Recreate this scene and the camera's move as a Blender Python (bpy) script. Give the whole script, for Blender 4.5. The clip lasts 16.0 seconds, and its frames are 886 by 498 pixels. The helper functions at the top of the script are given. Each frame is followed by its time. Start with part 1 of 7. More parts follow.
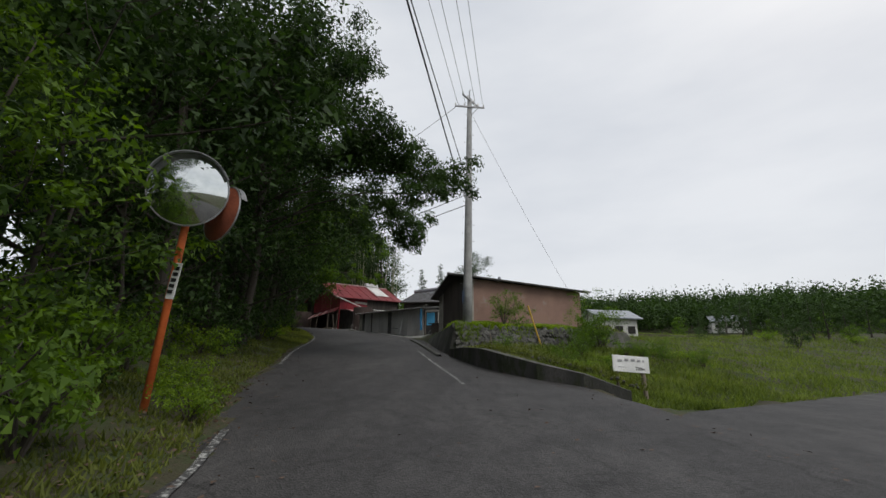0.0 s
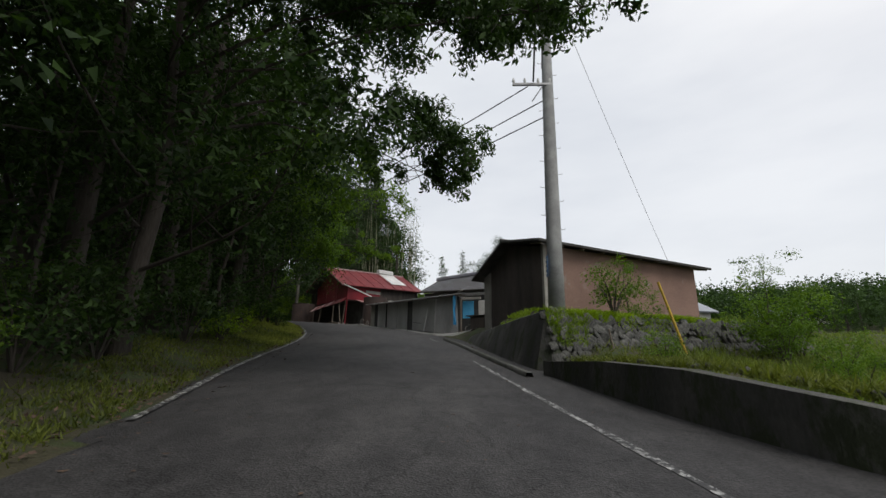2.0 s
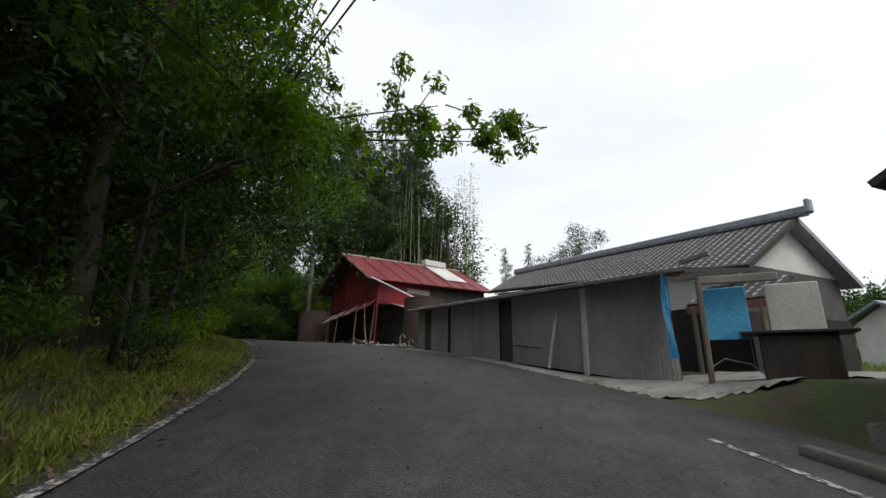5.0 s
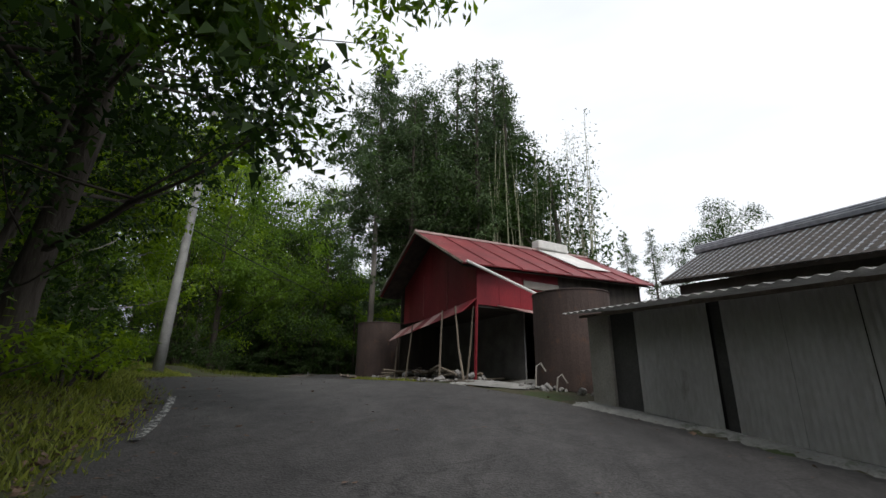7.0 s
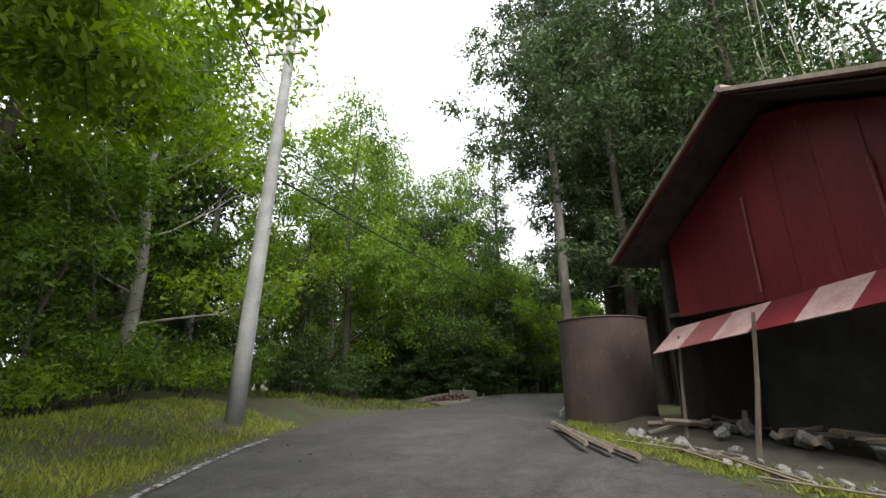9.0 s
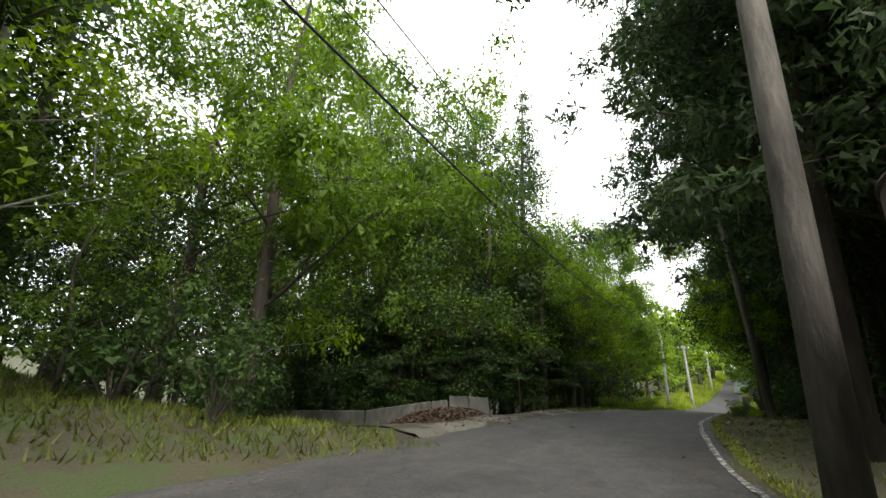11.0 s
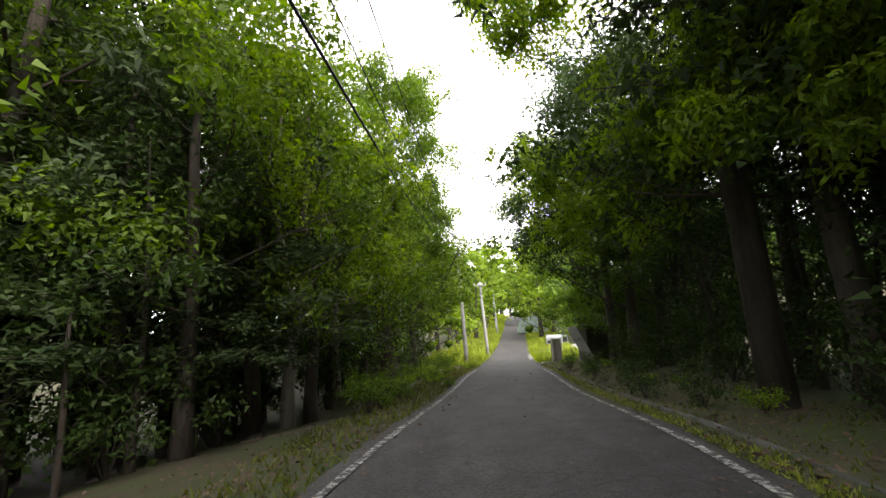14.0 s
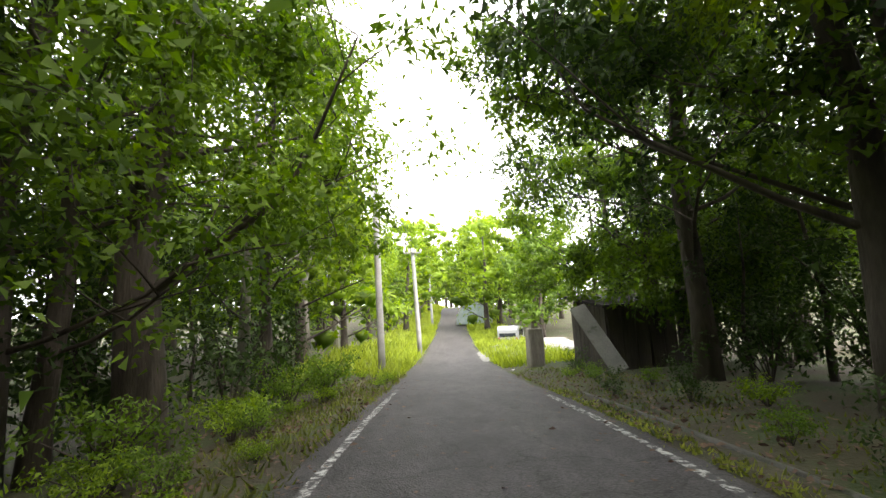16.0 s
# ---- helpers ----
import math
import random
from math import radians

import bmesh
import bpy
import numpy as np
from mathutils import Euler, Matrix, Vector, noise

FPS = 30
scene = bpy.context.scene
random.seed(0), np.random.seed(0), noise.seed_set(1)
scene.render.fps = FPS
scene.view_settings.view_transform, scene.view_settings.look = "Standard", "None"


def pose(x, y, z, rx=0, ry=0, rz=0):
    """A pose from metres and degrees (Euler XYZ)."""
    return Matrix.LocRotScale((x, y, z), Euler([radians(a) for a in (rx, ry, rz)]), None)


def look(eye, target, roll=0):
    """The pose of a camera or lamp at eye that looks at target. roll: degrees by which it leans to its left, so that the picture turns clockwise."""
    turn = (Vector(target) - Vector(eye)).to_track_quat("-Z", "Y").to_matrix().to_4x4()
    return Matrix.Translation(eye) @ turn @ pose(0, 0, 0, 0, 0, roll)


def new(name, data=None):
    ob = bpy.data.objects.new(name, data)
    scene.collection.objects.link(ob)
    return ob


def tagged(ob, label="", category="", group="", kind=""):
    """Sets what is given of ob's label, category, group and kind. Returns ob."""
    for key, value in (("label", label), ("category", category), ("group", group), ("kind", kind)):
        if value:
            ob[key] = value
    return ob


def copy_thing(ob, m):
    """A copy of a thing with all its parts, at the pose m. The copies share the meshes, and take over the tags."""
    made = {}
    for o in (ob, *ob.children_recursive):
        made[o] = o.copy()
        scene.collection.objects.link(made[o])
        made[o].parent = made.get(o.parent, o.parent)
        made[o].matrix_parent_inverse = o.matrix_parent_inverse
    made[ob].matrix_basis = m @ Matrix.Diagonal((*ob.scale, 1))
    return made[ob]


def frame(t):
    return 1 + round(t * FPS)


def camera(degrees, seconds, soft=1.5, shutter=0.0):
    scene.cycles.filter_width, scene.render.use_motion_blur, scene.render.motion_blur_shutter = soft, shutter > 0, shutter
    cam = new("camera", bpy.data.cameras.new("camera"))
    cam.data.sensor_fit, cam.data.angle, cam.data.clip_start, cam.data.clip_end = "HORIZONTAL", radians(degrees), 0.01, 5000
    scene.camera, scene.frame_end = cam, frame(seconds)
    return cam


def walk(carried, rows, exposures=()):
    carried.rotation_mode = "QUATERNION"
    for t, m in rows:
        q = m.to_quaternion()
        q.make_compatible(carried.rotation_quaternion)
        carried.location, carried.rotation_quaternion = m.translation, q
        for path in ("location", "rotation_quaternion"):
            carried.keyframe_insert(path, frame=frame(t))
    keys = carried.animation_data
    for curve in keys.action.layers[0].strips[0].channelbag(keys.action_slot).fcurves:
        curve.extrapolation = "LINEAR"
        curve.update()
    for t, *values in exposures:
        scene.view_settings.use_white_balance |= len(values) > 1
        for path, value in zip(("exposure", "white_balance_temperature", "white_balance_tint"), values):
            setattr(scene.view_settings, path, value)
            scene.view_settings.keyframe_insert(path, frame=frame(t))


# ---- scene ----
cam = camera(92.0, 16.0)
PATH = [
    (0, (-0.074, -0.053, 1.165), (-0.066, 1.882, 1.672), 0.4),
    (0.5, (-0.459, 1.949, 1.262), (-0.459, 3.886, 1.763), 0.5),
    (1, (-0.791, 4.244, 1.359), (-0.806, 6.181, 1.857), 0.4),
    (1.5, (-1.241, 6.672, 1.517), (-1.267, 8.61, 2.008), 0.6),
    (2, (-1.688, 9.195, 1.727), (-1.737, 11.134, 2.216), 0.6),
    (2.5, (-2.169, 11.842, 1.984), (-2.237, 13.78, 2.472), 0.6),
    (3, (-2.717, 14.572, 2.23), (-2.799, 16.508, 2.723), 0.6),
    (3.2, (-2.921, 15.671, 2.329), (-3.011, 17.606, 2.826), 0.7),
    (5.3, (-5.595, 26.383, 3.443), (-5.836, 28.293, 3.987), 0.7),
    (5.5, (-5.895, 27.431, 3.556), (-6.157, 29.337, 4.106), 0.7),
    (6, (-6.747, 29.903, 3.887), (-7.073, 31.796, 4.444), 0.3),
    (6.5, (-7.814, 32.338, 4.203), (-8.213, 34.214, 4.769), 0.5),
    (7, (-8.85, 34.803, 4.483), (-9.368, 36.647, 5.061), 0.7),
    (7.5, (-10.097, 37.12, 4.791), (-10.757, 38.915, 5.376), 0.7),
    (8, (-11.584, 39.195, 5.092), (-12.393, 40.928, 5.678), 0.3),
    (8.5, (-13.234, 41.077, 5.38), (-14.188, 42.736, 5.962), -0.3),
    (9, (-14.904, 42.65, 5.535), (-15.956, 44.25, 6.113), -0.1),
    (9.2, (-15.433, 43.317, 5.576), (-16.543, 44.876, 6.155), 0.1),
    (11.3, (-20.789, 52.924, 5.577), (-21.882, 54.496, 6.154), 2.7),
    (11.5, (-21.167, 53.915, 5.506), (-22.213, 55.514, 6.099), 1.3),
    (12, (-22.083, 56.356, 5.546), (-22.996, 58.061, 6.056), 0.1),
    (12.5, (-22.748, 58.932, 5.613), (-23.472, 60.74, 6.068), -1.1),
    (13, (-23.217, 61.699, 5.676), (-23.747, 63.581, 6.096), -1.4),
    (13.5, (-23.32, 64.779, 5.899), (-23.706, 66.704, 6.279), -0.3),
    (14, (-23.405, 67.454, 5.817), (-23.666, 69.4, 6.2), -3.1),
    (14.5, (-23.594, 70.201, 5.756), (-23.766, 72.159, 6.124), -3.4),
    (15, (-23.75, 73.071, 5.726), (-23.843, 75.037, 6.08), -3.3),
    (15.5, (-23.852, 75.975, 5.603), (-23.873, 77.945, 5.949), -3.0),
    (16, (-23.924, 78.912, 5.433), (-23.89, 80.882, 5.774), -2.3),
]
EXPOSURES = [(0.0, -0.2, 6500, 10), (3.0, 0.0, 6500, 10), (5.5, 0.25, 6500, 10), (7.5, 0.32, 6500, 10), (8.4, 0.45, 6500, 10), (9.0, 1.5, 6700, 10), (9.2, 1.6, 6700, 10), (11.5, 1.75, 6900, 8), (12.5, 1.97, 6950, 16), (13.0, 2.05, 7000, 18), (13.5, 2.15, 7000, 18), (14.0, 2.2, 7000, 18), (15.0, 2.5, 7000, 16), (15.5, 2.7, 7000, 16), (16.0, 2.75, 7000, 16)]
walk(cam, [(t, look(eye, target, roll)) for t, eye, target, roll in PATH], EXPOSURES)

# ---- world, sun, exposure ----
world = bpy.data.worlds.new("overcast_sky")
scene.world = world
world.use_nodes = True
wn = world.node_tree
wn.nodes.clear()
w_out = wn.nodes.new("ShaderNodeOutputWorld")
w_bg = wn.nodes.new("ShaderNodeBackground")
w_sky = wn.nodes.new("ShaderNodeTexSky")
w_sky.sky_type = 'NISHITA'
w_sky.sun_disc = False
w_sky.sun_elevation = radians(48)
w_sky.sun_rotation = radians(55)
w_sky.dust_density = 3.0
w_co = wn.nodes.new("ShaderNodeTexCoord")
w_map = wn.nodes.new("ShaderNodeMapping")
w_map.inputs["Scale"].default_value = (1.0, 1.0, 3.2)
w_noise = wn.nodes.new("ShaderNodeTexNoise")
w_noise.inputs["Scale"].default_value = 1.7
w_noise.inputs["Detail"].default_value = 5.0
w_ramp = wn.nodes.new("ShaderNodeValToRGB")
w_ramp.color_ramp.elements[0].position = 0.35
w_ramp.color_ramp.elements[0].color = (7.7, 8.1, 8.7, 1)
w_ramp.color_ramp.elements[1].position = 0.62
w_ramp.color_ramp.elements[1].color = (9.2, 9.5, 9.9, 1)
w_mix = wn.nodes.new("ShaderNodeMixRGB")
w_mix.inputs["Fac"].default_value = 0.9
wn.links.new(w_co.outputs["Generated"], w_map.inputs["Vector"])
wn.links.new(w_map.outputs["Vector"], w_noise.inputs["Vector"])
wn.links.new(w_noise.outputs["Fac"], w_ramp.inputs["Fac"])
wn.links.new(w_sky.outputs["Color"], w_mix.inputs["Color1"])
wn.links.new(w_ramp.outputs["Color"], w_mix.inputs["Color2"])
wn.links.new(w_mix.outputs["Color"], w_bg.inputs["Color"])
wn.links.new(w_bg.outputs["Background"], w_out.inputs["Surface"])
w_bg.inputs["Strength"].default_value = 0.1

sun_data = bpy.data.lights.new("sun", 'SUN')
sun_data.energy = 1.7
sun_data.angle = radians(24)
sun_data.color = (1.0, 0.96, 0.9)
sun = new("sun", sun_data)
sun.matrix_world = look((30, 25, 60), (0, 60, 0))

# ---- materials ----
def mat(name, c1, c2=None, scale=3.0, rough=0.8, bump=0.0, fine=40.0, metal=0.0, spec=0.3, wear=None, wear_at=0.62, stretch=(1, 1, 1), per_piece=0.0, glow=None):
    m = bpy.data.materials.new(name)
    m.use_nodes = True
    nt = m.node_tree
    b = nt.nodes["Principled BSDF"]
    b.inputs["Roughness"].default_value = rough
    b.inputs["Metallic"].default_value = metal
    b.inputs["Specular IOR Level"].default_value = spec
    c2 = c2 or tuple(v * 0.7 for v in c1)
    co = nt.nodes.new("ShaderNodeTexCoord")
    mp = nt.nodes.new("ShaderNodeMapping")
    mp.inputs["Scale"].default_value = stretch
    nt.links.new(co.outputs["Object"], mp.inputs["Vector"])
    n1 = nt.nodes.new("ShaderNodeTexNoise")
    n1.inputs["Scale"].default_value = scale
    n1.inputs["Detail"].default_value = 6
    n2 = nt.nodes.new("ShaderNodeTexNoise")
    n2.inputs["Scale"].default_value = fine
    n2.inputs["Detail"].default_value = 4
    nt.links.new(mp.outputs["Vector"], n1.inputs["Vector"])
    nt.links.new(mp.outputs["Vector"], n2.inputs["Vector"])
    r1 = nt.nodes.new("ShaderNodeValToRGB")
    r1.color_ramp.elements[0].position, r1.color_ramp.elements[1].position = 0.36, 0.64
    r1.color_ramp.elements[0].color, r1.color_ramp.elements[1].color = (*c2, 1), (*c1, 1)
    nt.links.new(n1.outputs["Fac"], r1.inputs["Fac"])
    mx = nt.nodes.new("ShaderNodeMixRGB")
    mx.blend_type = 'OVERLAY'
    mx.inputs["Fac"].default_value = 0.35
    nt.links.new(r1.outputs["Color"], mx.inputs["Color1"])
    nt.links.new(n2.outputs["Fac"], mx.inputs["Color2"])
    last = mx.outputs["Color"]
    if wear:
        n3 = nt.nodes.new("ShaderNodeTexNoise")
        n3.inputs["Scale"].default_value = scale * 2.3
        n3.inputs["Detail"].default_value = 8
        n3.inputs["Roughness"].default_value = 0.7
        nt.links.new(mp.outputs["Vector"], n3.inputs["Vector"])
        r3 = nt.nodes.new("ShaderNodeValToRGB")
        r3.color_ramp.elements[0].position, r3.color_ramp.elements[1].position = wear_at - 0.05, wear_at + 0.05
        nt.links.new(n3.outputs["Fac"], r3.inputs["Fac"])
        m3 = nt.nodes.new("ShaderNodeMixRGB")
        m3.inputs["Color2"].default_value = (*wear, 1)
        nt.links.new(r3.outputs["Color"], m3.inputs["Fac"])
        nt.links.new(last, m3.inputs["Color1"])
        last = m3.outputs["Color"]
    if per_piece:
        oi = nt.nodes.new("ShaderNodeObjectInfo")
        mr = nt.nodes.new("ShaderNodeMapRange")
        mr.inputs["To Min"].default_value, mr.inputs["To Max"].default_value = 1 - per_piece, 1 + per_piece
        nt.links.new(oi.outputs["Random"], mr.inputs["Value"])
        hs = nt.nodes.new("ShaderNodeHueSaturation")
        nt.links.new(mr.outputs["Result"], hs.inputs["Value"])
        nt.links.new(last, hs.inputs["Color"])
        last = hs.outputs["Color"]
    nt.links.new(last, b.inputs["Base Color"])
    if bump:
        bp = nt.nodes.new("ShaderNodeBump")
        bp.inputs["Strength"].default_value = bump
        bp.inputs["Distance"].default_value = 0.03
        nt.links.new(n2.outputs["Fac"], bp.inputs["Height"])
        nt.links.new(bp.outputs["Normal"], b.inputs["Normal"])
    return m


def leaf_mat(name, dark, light, through_light=0.4):
    m = bpy.data.materials.new(name)
    m.use_nodes = True
    nt = m.node_tree
    b = nt.nodes["Principled BSDF"]
    b.inputs["Roughness"].default_value = 0.58
    b.inputs["Specular IOR Level"].default_value = 0.2
    ge = nt.nodes.new("ShaderNodeNewGeometry")
    co = nt.nodes.new("ShaderNodeTexCoord")
    no = nt.nodes.new("ShaderNodeTexNoise")
    no.inputs["Scale"].default_value = 0.5
    nt.links.new(co.outputs["Object"], no.inputs["Vector"])
    ad = nt.nodes.new("ShaderNodeMath")
    ad.operation = 'MULTIPLY_ADD'
    ad.inputs[1].default_value = 0.55
    nt.links.new(ge.outputs["Random Per Island"], ad.inputs[0])
    sb = nt.nodes.new("ShaderNodeMath")
    sb.operation = 'MULTIPLY_ADD'
    sb.inputs[1].default_value, sb.inputs[2].default_value = 1.4, -0.42
    nt.links.new(no.outputs["Fac"], sb.inputs[0])
    nt.links.new(sb.outputs[0], ad.inputs[2])
    rp = nt.nodes.new("ShaderNodeValToRGB")
    rp.color_ramp.elements[0].color, rp.color_ramp.elements[1].color = (*dark, 1), (*light, 1)
    rp.color_ramp.elements[0].position, rp.color_ramp.elements[1].position = 0.1, 0.9
    nt.links.new(ad.outputs[0], rp.inputs["Fac"])
    nt.links.new(rp.outputs["Color"], b.inputs["Base Color"])
    tr = nt.nodes.new("ShaderNodeBsdfTranslucent")
    hs = nt.nodes.new("ShaderNodeHueSaturation")
    hs.inputs["Saturation"].default_value, hs.inputs["Value"].default_value = 1.15, 1.7
    nt.links.new(rp.outputs["Color"], hs.inputs["Color"])
    nt.links.new(hs.outputs["Color"], tr.inputs["Color"])
    ms = nt.nodes.new("ShaderNodeMixShader")
    ms.inputs["Fac"].default_value = through_light
    nt.links.new(b.outputs["BSDF"], ms.inputs[1])
    nt.links.new(tr.outputs["BSDF"], ms.inputs[2])
    nt.links.new(ms.outputs["Shader"], nt.nodes["Material Output"].inputs["Surface"])
    return m


def asphalt_mat():
    """Worn asphalt: fine stone chips, blotches drawn out along the way, paler patches and hairline cracks."""
    m = bpy.data.materials.new("asphalt")
    m.use_nodes = True
    nt = m.node_tree
    b = nt.nodes["Principled BSDF"]
    b.inputs["Roughness"].default_value, b.inputs["Specular IOR Level"].default_value = 0.78, 0.35
    co = nt.nodes.new("ShaderNodeTexCoord")

    def tex(kind, scale, stretch=(1, 1, 1), **more):
        mp = nt.nodes.new("ShaderNodeMapping")
        mp.inputs["Scale"].default_value = stretch
        nt.links.new(co.outputs["Object"], mp.inputs["Vector"])
        n = nt.nodes.new(kind)
        n.inputs["Scale"].default_value = scale
        for k, v in more.items():
            n.inputs[k].default_value = v
        nt.links.new(mp.outputs["Vector"], n.inputs["Vector"])
        return n

    def ramp(src, p0, p1, c0, c1):
        r = nt.nodes.new("ShaderNodeValToRGB")
        r.color_ramp.elements[0].position, r.color_ramp.elements[1].position = p0, p1
        r.color_ramp.elements[0].color, r.color_ramp.elements[1].color = (*c0, 1), (*c1, 1)
        nt.links.new(src, r.inputs["Fac"])
        return r.outputs["Color"]

    def mix(kind, fac, a, c):
        x = nt.nodes.new("ShaderNodeMixRGB")
        x.blend_type = kind
        x.inputs["Fac"].default_value = fac
        nt.links.new(a, x.inputs["Color1"])
        nt.links.new(c, x.inputs["Color2"])
        return x.outputs["Color"]
    big = ramp(tex("ShaderNodeTexNoise", 0.5, (1, 0.35, 1), Detail=7.0, Roughness=0.65).outputs["Fac"], 0.32, 0.68, (0.031, 0.03, 0.031), (0.06, 0.058, 0.058))
    patch = ramp(tex("ShaderNodeTexNoise", 2.6, (1, 0.6, 1), Detail=8.0, Roughness=0.75).outputs["Fac"], 0.38, 0.66, (0.72, 0.72, 0.72), (1.3, 1.3, 1.28))
    chips_t = tex("ShaderNodeTexVoronoi", 55.0)
    chips = ramp(chips_t.outputs["Color"], 0.1, 0.95, (0.55, 0.55, 0.55), (1.55, 1.52, 1.5))
    warp = tex("ShaderNodeTexNoise", 1.6, Detail=5.0)
    ck = nt.nodes.new("ShaderNodeTexVoronoi")
    ck.feature = 'DISTANCE_TO_EDGE'
    ck.inputs["Scale"].default_value = 0.55
    ad = nt.nodes.new("ShaderNodeVectorMath")
    ad.operation = 'MULTIPLY_ADD'
    ad.inputs[1].default_value = (1.1, 1.1, 0)
    nt.links.new(warp.outputs["Color"], ad.inputs[0])
    nt.links.new(co.outputs["Object"], ad.inputs[2])
    nt.links.new(ad.outputs["Vector"], ck.inputs["Vector"])
    crack = ramp(ck.outputs["Distance"], 0.002, 0.012, (0.45, 0.45, 0.45), (1, 1, 1))
    c = mix('MULTIPLY', 1.0, big, patch)
    c = mix('MULTIPLY', 0.8, c, chips)
    c = mix('MULTIPLY', 0.75, c, crack)
    nt.links.new(c, b.inputs["Base Color"])
    bp = nt.nodes.new("ShaderNodeBump")
    bp.inputs["Strength"].default_value, bp.inputs["Distance"].default_value = 0.7, 0.01
    nt.links.new(chips_t.outputs["Distance"], bp.inputs["Height"])
    nt.links.new(bp.outputs["Normal"], b.inputs["Normal"])
    return m


ASPHALT = asphalt_mat()
PAINT_LINE = mat("worn_road_paint", (0.5, 0.5, 0.48), (0.3, 0.3, 0.29), 5, 0.8, 0.2, 60, wear=(0.055, 0.055, 0.055), wear_at=0.47)
SOIL = mat("soil", (0.062, 0.058, 0.032), (0.042, 0.036, 0.024), 0.5, 0.95, 0.8, 25, wear=(0.042, 0.058, 0.02), wear_at=0.52)
CONCRETE = mat("weathered_concrete", (0.27, 0.265, 0.25), (0.17, 0.17, 0.16), 1.2, 0.9, 0.4, 30, wear=(0.09, 0.1, 0.075), wear_at=0.6)
DARK_CONCRETE = mat("mossy_concrete", (0.11, 0.108, 0.1), (0.065, 0.068, 0.058), 1.5, 0.92, 0.5, 30, wear=(0.05, 0.06, 0.035), wear_at=0.58)
WALL_CONCRETE = mat("stained_dark_concrete", (0.105, 0.1, 0.092), (0.05, 0.05, 0.045), 1.1, 0.92, 0.7, 22, wear=(0.045, 0.052, 0.03), wear_at=0.54, stretch=(1, 1, 0.5))
POLE_CONCRETE = mat("pole_concrete", (0.36, 0.36, 0.35), (0.26, 0.26, 0.255), 2.5, 0.8, 0.15, 40)
STONE = mat("wall_stone", (0.125, 0.12, 0.112), (0.05, 0.05, 0.046), 3, 0.9, 0.6, 20, per_piece=0.3, wear=(0.07, 0.085, 0.05), wear_at=0.6)
BROWN_PLASTER = mat("brown_plaster", (0.26, 0.165, 0.13), (0.2, 0.125, 0.1), 0.7, 0.9, 0.25, 25, wear=(0.27, 0.22, 0.19), wear_at=0.64)
SHADED_BOARD = mat("shaded_board", (0.085, 0.07, 0.062), (0.055, 0.046, 0.042), 2, 0.85, 0.3, 30, stretch=(1, 1, 0.2))
PALE_PANEL = mat("pale_panel", (0.34, 0.32, 0.29), (0.24, 0.225, 0.2), 1.5, 0.85, 0.1, 30)
SHED_ROOF = mat("dark_sheet_roof", (0.1, 0.095, 0.09), (0.06, 0.056, 0.054), 2, 0.6, 0.2, 30, metal=0.2)
GREY_TIN = mat("grey_tin_sheet", (0.68, 0.67, 0.65), (0.52, 0.51, 0.49), 0.8, 0.6, 0.1, 20, metal=0.0, wear=(0.3, 0.265, 0.235), wear_at=0.66, stretch=(1, 1, 0.3))
CORRUGATED = mat("corrugated_sheet", (0.7, 0.68, 0.65), (0.5, 0.48, 0.45), 1.0, 0.55, 0.1, 20, metal=0.0, wear=(0.33, 0.28, 0.24), wear_at=0.68, stretch=(1, 1, 0.3))
BLUE_SHEET = mat("blue_sheet", (0.13, 0.5, 0.8), (0.08, 0.4, 0.7), 2, 0.5, 0.2, 15)
WHITE_PAINT = mat("white_paint", (0.72, 0.72, 0.7), (0.58, 0.58, 0.56), 2, 0.6, 0.05, 30)
WHITE_PLASTER = mat("white_plaster", (0.62, 0.61, 0.58), (0.5, 0.49, 0.46), 1, 0.85, 0.15, 30)
TILE = mat("grey_roof_tile", (0.27, 0.29, 0.32), (0.17, 0.185, 0.21), 5, 0.34, 0.1, 30, spec=0.6, per_piece=0.3)
TILE_REST = mat("roof_tile_field", (0.27, 0.29, 0.32), (0.17, 0.185, 0.21), 5, 0.34, 0.1, 30, spec=0.6)
OLD_WOOD = mat("old_wood", (0.2, 0.165, 0.13), (0.12, 0.1, 0.08), 4, 0.85, 0.4, 30, stretch=(1, 1, 0.15))
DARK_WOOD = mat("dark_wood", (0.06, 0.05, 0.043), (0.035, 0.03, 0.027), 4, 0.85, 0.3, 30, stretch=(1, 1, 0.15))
RED_SHEET = mat("red_painted_sheet", (0.21, 0.02, 0.028), (0.135, 0.014, 0.02), 0.8, 0.55, 0.08, 20, metal=0.1, wear=(0.2, 0.055, 0.055), wear_at=0.66, stretch=(1, 1, 0.3))
RED_ROOF = mat("red_roof_sheet", (0.2, 0.032, 0.035), (0.14, 0.024, 0.027), 0.7, 0.5, 0.1, 20, metal=0.1, wear=(0.3, 0.13, 0.12), wear_at=0.64)
AWNING_A = mat("faded_pink_sheet", (0.5, 0.35, 0.33), (0.38, 0.22, 0.21), 2, 0.6, 0.1, 20)
FADED_RED = mat("faded_red_paint", (0.27, 0.09, 0.09), (0.2, 0.06, 0.062), 2, 0.65, 0.1, 20)
DARK_TIN = mat("dark_grey_board", (0.085, 0.083, 0.08), (0.055, 0.054, 0.052), 1.5, 0.8, 0.2, 25)
RUST = mat("rusty_steel", (0.075, 0.052, 0.046), (0.055, 0.039, 0.035), 1.6, 0.8, 0.3, 30, wear=(0.1, 0.058, 0.042), wear_at=0.62, stretch=(1, 1, 0.7))
